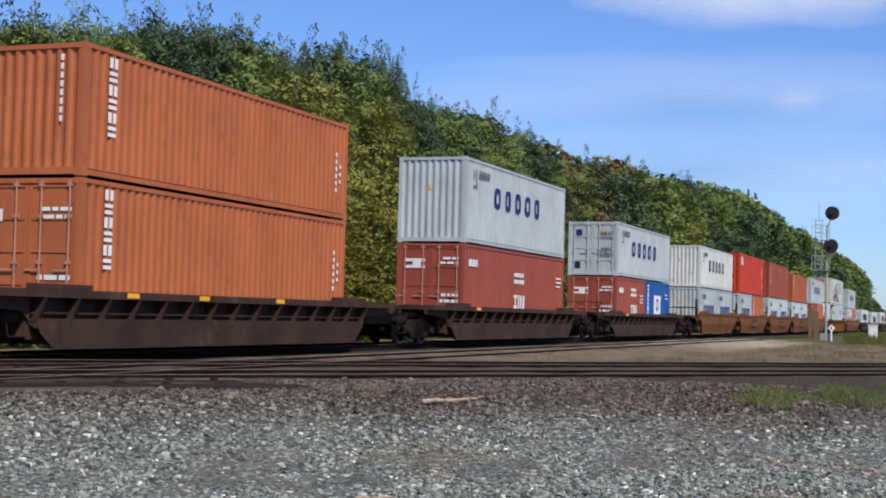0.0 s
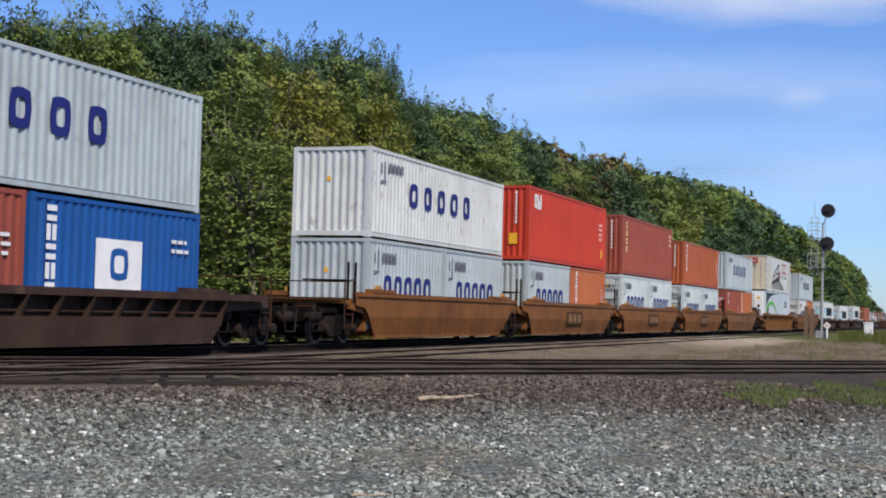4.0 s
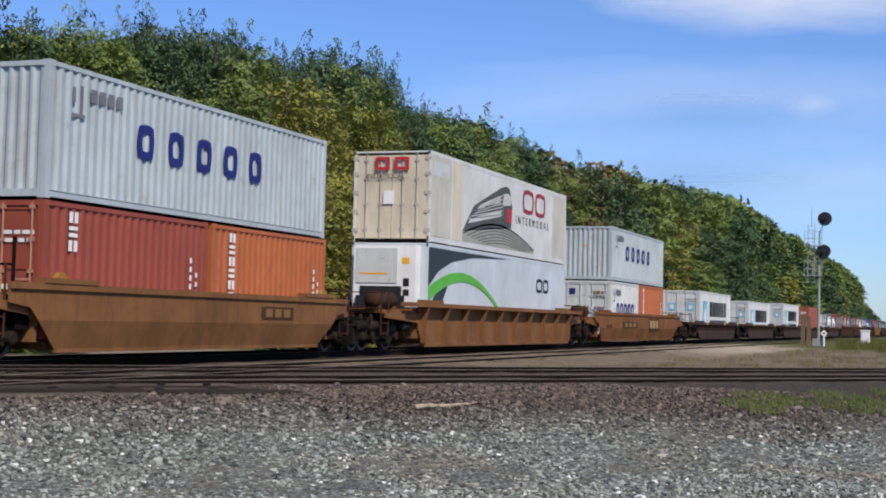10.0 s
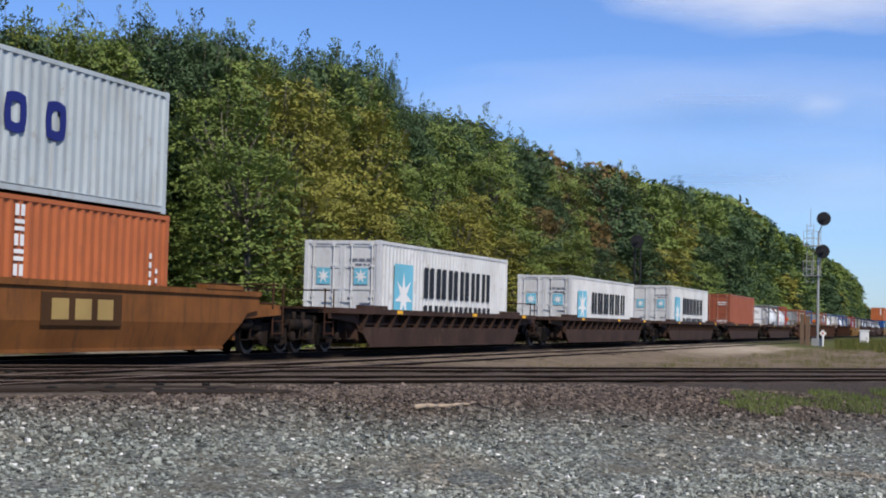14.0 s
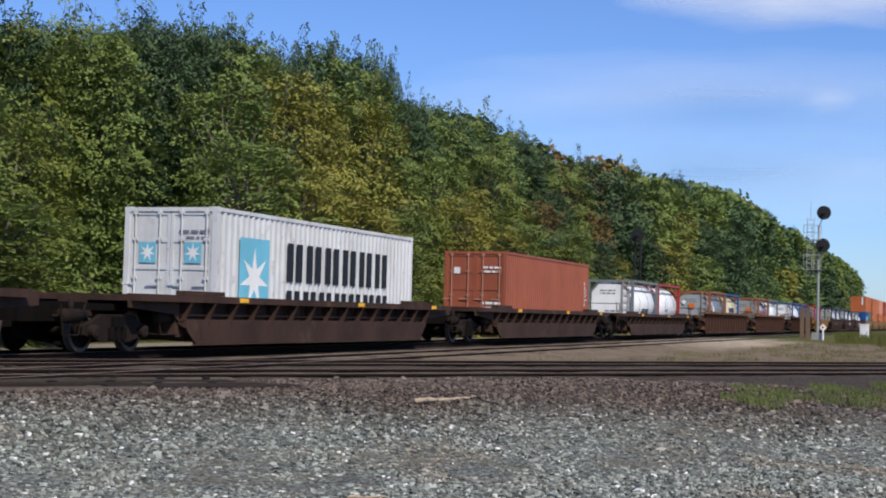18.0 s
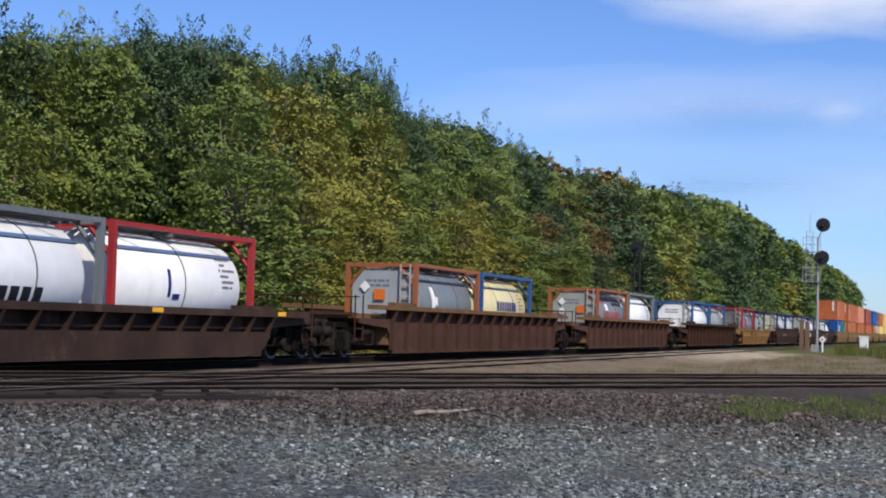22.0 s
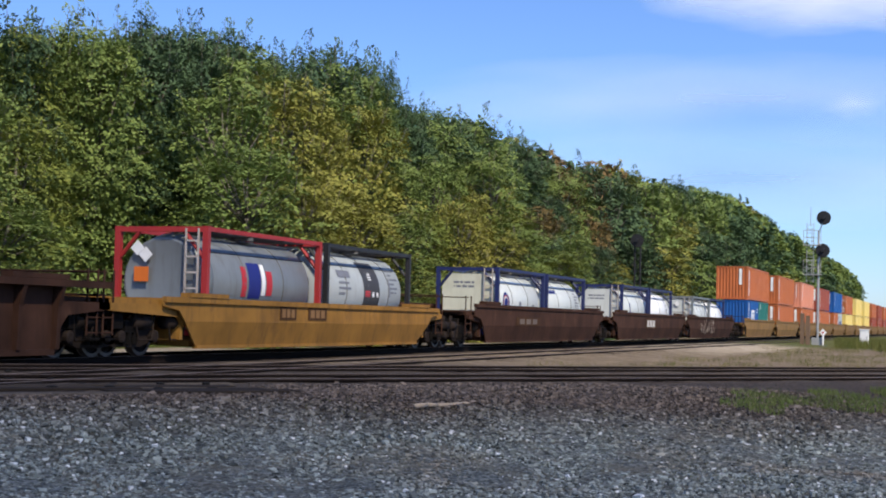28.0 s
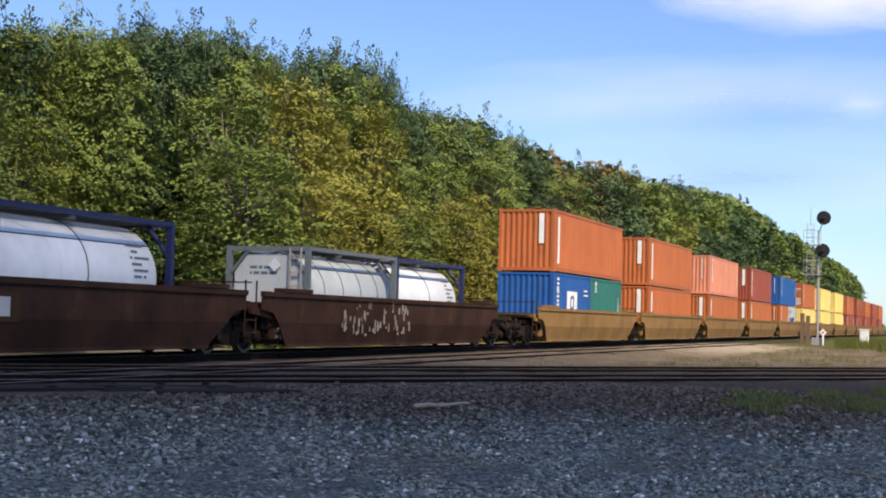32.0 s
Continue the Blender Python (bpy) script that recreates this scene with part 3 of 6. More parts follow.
def zed_box(length=FORTY, tall=HIGH, label="brick-red corrugated steel container with white lettering and closed doors"):
    c = container(length, tall, MAROON, label, True)
    x = 5.5 if length > 7 else 2.9
    marks(c, WHITE, [(x, 0.78, 0.42, 0.12), (x + 0.14, 0.9, 0.14, 0.26), (x, 1.16, 0.42, 0.12), (x + 0.52, 0.78, 0.16, 0.5), (x + 0.78, 0.78, 0.18, 0.5), (x + 1.1, 0.78, 0.2, 0.5)])
    marks(c, WHITE, scribble(x, 1.7, 1.2, 0.5, 2, 9, 0.6) + scribble(0.45, tall - 0.75, 0.9, 0.3, 1, 8, 0.8) + scribble(length - 1.1, tall - 1.2, 0.7, 0.5, 3, 10, 0.4), name="small_lettering")
    end_marks(c, WHITE, [(0.2, tall - 0.85, 0.75, 0.1), (0.35, tall - 0.75, 0.3, 0.12), (0.2, tall - 0.63, 0.75, 0.1)] + scribble(-1.0, 0.5, 0.8, 0.8, 4, 12, 0.5) + scribble(-1.0, tall - 0.7, 0.8, 0.3, 2, 13, 0.5), x=0.022)
    return c


def blue_twenty(tall=LOW):
    c = container(TWENTY, tall, BLUE, "bright blue corrugated steel container with a white emblem panel")
    marks(c, WHITE, [(2.1, 0.86, 1.65, 1.0)], name="emblem", label="white square emblem panel")
    rings(c, BLUE, [(2.6, 1.04, 0.65, 0.65, 0.14)], name="emblem_ring", y=-HALF - 0.011)
    marks(c, WHITE, vertical_word(0.5, tall - 0.2, 6, 0.3, 0.3, 0.36, 3) + scribble(4.9, tall - 0.9, 0.7, 0.4, 2, 3, 0.4))
    return c


def smooth_box(length, tall, mat, label, doors=False):
    """A smooth-sided long domestic container with thin panel seams."""
    root = tagged(new("shipping_container"), label, "container", "containers on the train")
    L, H, W = length, tall, 1.295
    for s in (-1, 1):
        bm = bmesh.new()
        box(bm, 0.05, L - 0.05, *sorted((s * W, s * (W - 0.03))), 0.16, H - 0.1)
        wall = part("side_wall", bm, mat, root)
        for i in range(1, 13):
            x = L * i / 13
            one("seam", mat, wall, (x - 0.03, x + 0.03, *sorted((s * (W - 0.01), s * (W + 0.004))), 0.2, H - 0.14))
        one("top_rail", mat, root, (0, L, *sorted((s * (W - 0.05), s * (W + 0.008))), H - 0.12, H))
        one("bottom_rail", mat, root, (0, L, *sorted((s * (W - 0.05), s * (W + 0.008))), 0.02, 0.18))
    one("roof", mat, root, (0.02, L - 0.02, -W + 0.05, W - 0.05, H - 0.06, H - 0.01))
    one("rear_wall", mat, root, (L - 0.08, L - 0.01, -W + 0.05, W - 0.05, 0.05, H - 0.07))
    one("floor", STEEL_BLACK, root, (0.05, L - 0.1, -W + 0.06, W - 0.06, 0.02, 0.14))
    for x in (0.0, 2.0, L - 2.2, L - 0.16):
        for y in (-W - 0.01, W - 0.056):
            one("corner_post", mat, root, (x, x + 0.16, y, y + 0.066, 0.0, H + 0.002))
    if doors:
        for y0, y1 in ((-W + 0.06, -0.01), (0.01, W - 0.06)):
            d = one("door", mat, root, (0.02, 0.08, y0, y1, 0.1, H - 0.14))
            for k in (0.3, 0.7):
                yc = y0 + (y1 - y0) * k
                bm = bmesh.new()
                rod(bm, (0.0, yc, 0.08), (0.0, yc, H - 0.1), 0.024, 6)
                for z in (0.4, 1.2, 2.0, 2.6):
                    box(bm, -0.015, 0.025, yc - 0.07, yc + 0.07, z - 0.04, z + 0.04)
                part("locking_bar", bm, BAR_STEEL, d)
            ye = y0 if y0 < -0.5 else y1
            for z in (0.3, 0.9, 1.5, 2.1, 2.6):
                one("hinge_plate", BAR_STEEL, d, (-0.005, 0.02, ye - 0.1, ye + 0.1, z, z + 0.12))
    else:
        one("front_wall", mat, root, (0.01, 0.08, -W + 0.05, W - 0.05, 0.05, H - 0.07))
    return root


def word(text, size, mat, parent, m, wide=1.0, name="lettering"):
    cu = bpy.data.curves.new("lettering", "FONT")
    cu.body, cu.size, cu.extrude, cu.space_character = text, size, 0.002, wide
    tmp = bpy.data.objects.new("lettering", cu)
    scene.collection.objects.link(tmp)
    dg = bpy.context.evaluated_depsgraph_get()
    me = bpy.data.meshes.new_from_object(tmp.evaluated_get(dg))
    bpy.data.objects.remove(tmp)
    me.materials.clear()
    me.materials.append(mat)
    ob = new(name, me)
    ob.parent = parent
    ob.matrix_basis = m
    return ob


def side_text(x, z, y=-1.303):
    return pose(x, y, z, 90, 0, 0)


def locomotive_box():
    """Cream-doored long box with a drawn train on tracks on its side."""
    c = smooth_box(FIFTY, HIGH, LONG_WHITE, "long off-white container with cream doors and a printed train picture", True)
    for ch in c.children:
        if ch.name.startswith("door"):
            ch.data.materials.clear()
            ch.data.materials.append(CREAM)
    y = -1.309
    bm = bmesh.new()
    prism(bm, [(3.15, 0.55), (8.55, 1.0), (8.65, 1.75), (8.3, 2.42), (7.9, 2.5), (7.3, 2.4), (4.3, 1.5)], y, y + 0.004)
    part("train_print", bm, plain("print_slate", (0.075, 0.08, 0.08)), c, "printed dark grey train")
    bm = bmesh.new()
    prism(bm, [(7.5, 1.75), (8.45, 1.85), (8.2, 2.25), (7.6, 2.2)], y - 0.004, y)
    prism(bm, [(3.7, 0.85), (7.3, 1.35), (7.3, 1.55), (4.0, 1.05)], y - 0.004, y)
    prism(bm, [(4.6, 1.4), (7.2, 1.85), (7.2, 2.1), (5.0, 1.6)], y - 0.004, y)
    for k in range(6):
        prism(bm, [(3.6 + 0.35 * k, 0.98 + 0.115 * k), (7.5, 1.42 + 0.14 * k), (7.5, 1.455 + 0.14 * k), (3.7 + 0.35 * k, 1.02 + 0.115 * k)], y - 0.004, y)
    for k in range(3):
        prism(bm, [(7.62 + 0.3 * k, 1.9), (7.84 + 0.3 * k, 1.91), (7.8 + 0.3 * k, 2.2), (7.6 + 0.3 * k, 2.18)], y - 0.009, y - 0.005)
    part("train_print_highlight", bm, plain("print_pale", (0.55, 0.56, 0.56)), c)
    one("train_print_nose", RED_INK, c, (7.95, 8.55, y - 0.0065, y - 0.001, 1.2, 1.7))
    bm = bmesh.new()
    for k in range(7):
        last = None
        for i in range(9):
            u = i / 8
            p = (3.2 + k * 0.42 + u * (8.3 - 0.72 * k), 0.2 + (0.78 - 0.105 * k) * math.sin(math.pi * (0.10 + 0.86 * u)))
            thick = 0.075 if k == 0 else 0.04
            if last:
                prism(bm, [(last[0], last[1]), (p[0], p[1]), (p[0], p[1] + thick), (last[0], last[1] + thick)], y, y + 0.004)
            last = p
    part("track_print", bm, plain("print_grey", (0.10, 0.105, 0.10)), c, "printed grey track lines")
    field = bmesh.new()
    pts = [(3.2 + 8.3 * i / 12, 0.2 + 0.76 * math.sin(math.pi * (0.10 + 0.86 * i / 12))) for i in range(13)]
    prism(field, [(3.2, 0.21), (11.4, 0.21)] + pts[::-1], y + 0.0045, y + 0.008)
    part("track_bed_print", field, plain("print_sand", (0.34, 0.34, 0.29)), c, "printed pale grey track bed")
    rings(c, WINE_INK, [(9.95, 1.68, 1.45, 0.94, 0.16), (11.6, 1.68, 1.4, 0.94, 0.16)], y=y)
    word("INTERMODAL", 0.42, BLACK_INK, c, side_text(9.1, 1.25, y), 1.95)
    for y0 in (-0.6, 0.06):
        end_marks(c, RED_INK, [(y0, HIGH - 0.62, 0.5, 0.1), (y0, HIGH - 0.3, 0.5, 0.1), (y0, HIGH - 0.52, 0.11, 0.22), (y0 + 0.39, HIGH - 0.52, 0.11, 0.22)], x=-0.05, label="red painted sign")
    one("side_panel", STAINED, c, (0.17, 1.99, -1.305, -1.2955, 0.2, HIGH - 0.14), label="stained off-white end panel")
    one("side_panel", CREAM, c, (2.17, 3.0, -1.305, -1.2955, 0.2, HIGH - 0.14), label="yellowed cream strip")
    one("panel_patch", OFF_WHITE, c, (0.3, 1.75, -1.309, -1.3055, HIGH - 0.75, HIGH - 0.3), label="paler painted patch")
    one("side_panel", STAINED, c, (FIFTY - 2.03, FIFTY - 0.17, -1.305, -1.2955, 0.2, HIGH - 0.14), label="stained cream end panel")
    t = word("INTERMODAL", 0.21, BLACK_INK, c, pose(-0.05, 0.85, HIGH - 0.88, 90, 0, -90))
    end_marks(c, WHITE, [(-0.1, 1.2, 0.36, 0.42)], x=-0.03, name="sticker", label="white sticker")
    return c


def arc_box():
    """White long box with a dark front field and a green arc, a cooling unit on its front."""
    c = smooth_box(FIFTY, HIGH, LONG_BLUE, "long white container with a green arc and a dark printed field")
    y = -1.309
    dark = plain("dark_print", (0.03, 0.042, 0.05))
    bm = bmesh.new()
    prism(bm, [(0.06, 1.5), (1.0, 2.05), (2.2, 2.38), (4.2, 2.62), (8.2, 2.76), (0.06, 2.76)], y, y + 0.004)
    part("dark_print", bm, dark, c, "dark slate printed field")
    bm = bmesh.new()
    prism(bm, [(0.06, 0.2), (0.9, 0.2), (1.25, 0.9), (2.0, 1.75), (1.0, 1.45), (0.06, 0.85)], y, y + 0.004)
    part("dark_print", bm, dark, c, "dark slate printed field")
    bm = bmesh.new()
    upper, lower = [], []
    for i in range(19):
        u = i / 18
        x = 0.06 + 8.2 * u
        z = 0.62 + 1.42 * (math.sin(math.pi * (0.13 + u * 0.87)) ** 0.85 if u < 1 else 0) - 0.3 * u
        w = 0.36 * (1 - u) ** 1.1 + 0.09
        upper.append((x, z + w / 2))
        lower.append((x, z - w / 2))
    prism(bm, lower + upper[::-1], y - 0.006, y - 0.002)
    part("green_arc", bm, GREEN_INK, c, "bright green painted arc")
    rings(c, BLACK_INK, [(12.0, 1.63, 0.82, 0.56, 0.12), (12.92, 1.63, 0.78, 0.56, 0.12)], y=y)
    unit = one("cooling_unit", WHITE, c, (-0.42, 0.0, -1.05, 1.05, 0.85, HIGH - 0.1))
    one("intake_grille", SIGNAL_BLACK, unit, (-0.46, -0.42, -0.6, 0.8, 0.95, 1.5), label="black intake grille")
    one("fuel_tank", SIGNAL_BLACK, c, (-0.62, 0.0, -0.75, 0.95, 0.12, 0.95))
    one("guard_plate", SIGNAL_BLACK, unit, (-0.5, -0.46, -0.72, 0.92, 0.95, 1.2))
    one("upper_panel", OFF_WHITE, unit, (-0.45, -0.42, -0.45, 0.95, 1.6, HIGH - 0.2))
    one("stripe", YELLOW, unit, (-0.455, -0.45, -0.1, 0.85, 1.86, 1.92))
    one("controls", SIGNAL_BLACK, unit, (-0.43, -0.42, -0.85, -0.65, 1.5, 1.75), (-0.43, -0.42, -0.85, -0.65, 1.2, 1.4))
    one("sticker", YELLOW, unit, (-0.426, -0.42, -0.85, -0.6, 2.2, 2.4))
    return c


def star_box(tall=LOW, words=2):
    """Grey container with a light blue emblem square and two lines of big dark letters."""
    c = container(FORTY, tall, PALE_GREY, "light grey container with a light blue star emblem and dark lettering", True)
    marks(c, SKY_INK, [(1.12, 0.5, 1.5, tall - 1.13)], name="emblem", label="light blue emblem square")

    def star(bm, cx, cz, r, yy):
        pts = []
        for i in range(14):
            a = math.pi * i / 7
            rr = r if i % 2 == 0 else r * 0.36
            pts.append((cx + rr * math.sin(a), cz + rr * math.cos(a)))
        prism(bm, pts, yy, yy + 0.004)
    bm = bmesh.new()
    star(bm, 1.87, 1.3, 0.72, -HALF - 0.011)
    part("star", bm, WHITE, c, "white seven-pointed star")
    # two lines of big block signs, the lower one half behind the car's side
    top = tall - 0.59
    for n, z, h, step, wide in ((6, top - 1.02, 0.97, 1.13, 1.0), (7, top - 2.03, 0.79, 0.97, 0.86)):
        cells = []
        for i in range(n):
            x = 3.63 + i * step
            cells += [(x, z, wide * 0.34, h), (x + wide * 0.52, z, wide * 0.34, h)]
        for cell in cells:
            marks(c, BLACK_INK, [cell])
    for y in (0.38, -0.82):
        end_marks(c, SKY_INK, [(y, tall - 1.3, 0.44, 0.48)], x=0.022, name="emblem", label="light blue emblem square")
        bm = bmesh.new()
        star(bm, y + 0.22, tall - 1.06, 0.22, 0.0)
        for v in bm.verts:
            v.co = Vector((0.016 + v.co.y, v.co.x, v.co.z))
        part("star", bm, WHITE, c)
    end_marks(c, GREY_INK, scribble(-1.0, tall - 0.75, 0.8, 0.3, 2, 21, 0.4), x=0.022)
    return c


# ---- tank containers ----
FR_BLACK = paint("frame_black", (0.02, 0.02, 0.022), (0.05, 0.04, 0.035), 0.4)
BAND_STEEL = paint("dull_band_steel", (0.12, 0.12, 0.115), (0.1, 0.08, 0.06), 0.4, 0.5)
TAN_STENCIL = plain("faded_tan_stencil", (0.36, 0.28, 0.13))
PLACARD = plain("placard_orange", (0.62, 0.15, 0.025))


def tank(frame_mat, shell_mat, label, tall=2.5, front=True, bands=2, diamonds=((0.55, 1.85), (0.55, 1.4)), orange=(-0.35, 1.5), decals=(), emblem=None, face=None):
    """A cylinder with dished ends in an open steel frame, 20 feet long, ladder and placards at the front."""
    root = tagged(new("tank_container"), label, "tank container", "tank containers on the train")
    L, H, r = TWENTY, tall, 1.12
    prof = [(0.16, 0.05), (0.17, 0.45), (0.24, 0.82), (0.36, 1.02), (0.55, r)]
    prof = prof + [(L - x, rr) for x, rr in prof[::-1]]
    shell = part("tank_shell", shared(("shell", H), lambda bm: lathe(bm, prof, "x", 36, (0, 0, 1.25)), shell_mat, "tank_shell", True), None, root)
    for k in range(bands):
        x = L * (k + 1) / (bands + 1)
        bm = bmesh.new()
        lathe(bm, [(x - 0.018, r + 0.001), (x - 0.018, r + 0.01), (x + 0.018, r + 0.01), (x + 0.018, r + 0.001)], "x", 36, (0, 0, 1.25))
        part("band", bm, BAND_STEEL, shell, "dull metal strap", True)
    for x in (0.0, L - 0.13):
        def endframe(bm):
            for y in (-HALF, HALF - 0.14):
                box(bm, x, x + 0.13, y, y + 0.14, 0, H)
            box(bm, x + 0.01, x + 0.12, -HALF + 0.14, HALF - 0.14, H - 0.13, H - 0.01)
            box(bm, x + 0.01, x + 0.12, -HALF + 0.14, HALF - 0.14, 0.02, 0.16)
            for s in (-1, 1):
                rod(bm, (x + 0.065, s * (HALF - 0.14), 0.75), (x + 0.065, s * 0.55, 0.15), 0.05, 6)
                rod(bm, (x + 0.065, s * (HALF - 0.14), H - 0.7), (x + 0.065, s * 0.6, H - 0.13), 0.05, 6)
        part("end_frame", shared(("tf", H, x), endframe, frame_mat, "end_frame"), None, root)
    for y in (-HALF + 0.01, HALF - 0.11):
        part("top_rail", shared(("ttr", H, y), lambda bm: box(bm, 0.13, L - 0.13, y, y + 0.1, H - 0.11, H - 0.01), frame_mat, "top_rail"), None, root)
        part("bottom_rail", shared(("tbr", H, y), lambda bm: box(bm, 0.13, L - 0.13, y, y + 0.1, 0.02, 0.14), frame_mat, "bottom_rail"), None, root)

    def walkway(bm):
        for k in range(4):
            box(bm, 0.13, L - 0.13, -0.72 + 0.26 * k, -0.53 + 0.26 * k, H - 0.09, H - 0.06)
        for i in range(12):
            box(bm, 0.3 + i * 0.48, 0.36 + i * 0.48, -0.74, 0.28, H - 0.06, H - 0.045)
        for x in (0.9, 2.6, 4.4):
            rod(bm, (x, -0.72, H - 0.08), (x + 0.5, -HALF + 0.08, H - 0.06), 0.022, 6)
    part("walkway", shared(("walk", H), walkway, FR_BLACK, "walkway"), None, root, "dark grated walkway")

    def seam(bm):
        a = radians(38)
        yy, zz = -(r + 0.006) * math.cos(a), 1.25 + (r + 0.006) * math.sin(a)
        rod(bm, (0.5, yy, zz), (L - 0.5, yy, zz), 0.012, 6)
    part("cladding_seam", shared(("seam", H), seam, FR_BLACK, "cladding_seam"), None, shell)
    bm = bmesh.new()
    lathe(bm, [(1.25 + r - 0.03, 0.28), (1.25 + r + 0.09, 0.28), (1.25 + r + 0.12, 0.2)], "z", 16, (L / 2, -0.45, 0))
    part("manhole", bm, BAND_STEEL, root)
    if front:
        bm = bmesh.new()
        for y in (-1.0, -0.68):
            box(bm, -0.02, 0.015, y, y + 0.04, 0.2, H - 0.05)
        for i in range(6):
            box(bm, -0.02, 0.012, -0.96, -0.66, 0.35 + i * 0.36, 0.39 + i * 0.36)
        part("ladder", bm, BAR_STEEL, root)
        for y, z in diamonds:
            w = 0.36
            bm = bmesh.new()
            prism(bm, [(y - w / 2, z), (y, z - w / 2), (y + w / 2, z), (y, z + w / 2)], 0.02, 0.03)
            turned(bm)
            p = part("placard", bm, WHITE, root, "white diamond placard")
            one("placard_bracket", frame_mat, p, (0.03, 0.3, y - 0.02, y + 0.02, z - 0.02, z + 0.02))
        if orange:
            y, z = orange
            p = one("placard", PLACARD, root, (0.02, 0.026, y - 0.19, y + 0.19, z - 0.17, z + 0.17), label="orange square placard")
            one("placard_bracket", frame_mat, p, (0.026, 0.3, y - 0.02, y + 0.02, z - 0.02, z + 0.02))
        if face:
            bm = bmesh.new()
            prism(bm, [(-0.72, 0.32), (0.72, 0.32), (1.0, 0.75), (1.0, 1.78), (0.7, 2.28), (-0.7, 2.28), (-1.0, 1.78), (-1.0, 0.75)], 0.085, 0.12)
            turned(bm)
            plate = part("end_plate", bm, face, root, "pale painted eight-sided end plate")
            end_marks(plate, GREY_INK, scribble(-0.25, 1.75, 0.8, 0.3, 2, 31, 0.5) + scribble(-0.45, 0.7, 0.9, 0.3, 2, 32, 0.5), x=0.079)
        # the skirt that joins the dished end to the frame
        bm = bmesh.new()
        lathe(bm, [(0.13, 0.95), (0.11, 1.0), (0.5, r + 0.004), (0.52, r - 0.02)], "x", 36, (0, 0, 1.25))
        part("skirt", bm, face or shell_mat, root, "", True)
    for dm, cells in decals:
        # painted signs that follow the shell on the camera's side
        for x, z, w, h in cells:
            bm = bmesh.new()
            last, steps = None, max(3, int(h / 0.07))
            for i in range(steps + 1):
                zz = z + h * i / steps
                yy = -math.sqrt(max(0.02, (r + 0.008) ** 2 - (zz - 1.25) ** 2))
                row = [bm.verts.new((x, yy, zz)), bm.verts.new((x + w, yy, zz))]
                if last:
                    bm.faces.new((last[0], last[1], row[1], row[0]))
                last = row
            part("lettering", bm, dm, shell)
    if not front:
        # small stencilled lines near the far end
        ink = TAN_STENCIL if shell_mat is TK_CREAM else GREY_INK
        for row, ends in enumerate((((4.6, 5.25),), ((4.72, 4.95),), ((4.6, 4.68), (4.76, 5.32)), ((4.62, 5.0),), ((4.66, 5.2),), ((4.66, 4.95), (5.02, 5.12)))):
            zz = 1.9 - 0.13 * row
            for a, b in ends:
                bm = bmesh.new()
                ys = [-math.sqrt((r + 0.008) ** 2 - (q - 1.25) ** 2) for q in (zz, zz + 0.055)]
                bm.faces.new([bm.verts.new(p) for p in ((a, ys[0], zz), (b, ys[0], zz), (b, ys[1], zz + 0.055), (a, ys[1], zz + 0.055))])
                part("stencil", bm, ink, shell)
    if emblem:
        x, z, big = emblem
        for r0, r1, dm in ((0.78, 1.0, BLUE_INK), (0.66, 0.74, RED_INK), (0.0, 0.5, BLUE_INK)):
            bm = bmesh.new()
            loops = [[bm.verts.new((x + q * big * math.cos(a * math.pi / 12), -math.sqrt((r + 0.009) ** 2 - (z + q * big * math.sin(a * math.pi / 12) - 1.25) ** 2), z + q * big * math.sin(a * math.pi / 12))) for a in range(24)] for q in (max(r0, 0.05), r1)]
            for a in range(24):
                b = (a + 1) % 24
                bm.faces.new((loops[0][a], loops[0][b], loops[1][b], loops[1][a]))
            part("emblem_ring", bm, dm, shell, "round dark blue and red emblem")
    return root


FR_ORANGE = paint("frame_orange", (0.30, 0.10, 0.04), (0.1, 0.06, 0.04), 0.4)
FR_BLUE = paint("frame_blue", (0.03, 0.09, 0.25), (0.05, 0.05, 0.06), 0.4)
FR_RED = paint("frame_red", (0.34, 0.03, 0.03), (0.1, 0.03, 0.03), 0.4)
FR_NAVY = paint("frame_navy", (0.018, 0.025, 0.09), (0.03, 0.03, 0.04), 0.4)
FR_GREY = paint("frame_grey", (0.16, 0.18, 0.19), (0.08, 0.07, 0.06), 0.4)
TK_WHITE = paint("white_tank_paint", (0.84, 0.85, 0.85), (0.35, 0.32, 0.28), 0.2, 0.4)
TK_GREY = paint("grey_tank_cladding", (0.205, 0.225, 0.235), (0.10, 0.09, 0.08), 0.6, 0.42, 0.2)
TK_FACE = paint("bluish_grey_end_paint", (0.33, 0.36, 0.37), (0.2, 0.18, 0.15), 0.4, 0.5)
TK_DULL = paint("dull_tank_cladding", (0.32, 0.33, 0.31), (0.15, 0.14, 0.11), 0.4, 0.45)
TK_CREAM = paint("cream_tank_paint", (0.66, 0.58, 0.33), (0.3, 0.25, 0.15), 0.25, 0.4)
TK_CREAMY = paint("creamy_tank_paint", (0.54, 0.54, 0.43), (0.3, 0.27, 0.2), 0.4, 0.45)
TK_LIGHT = paint("pale_tank_paint", (0.56, 0.59, 0.57), (0.3, 0.28, 0.22), 0.3, 0.4)

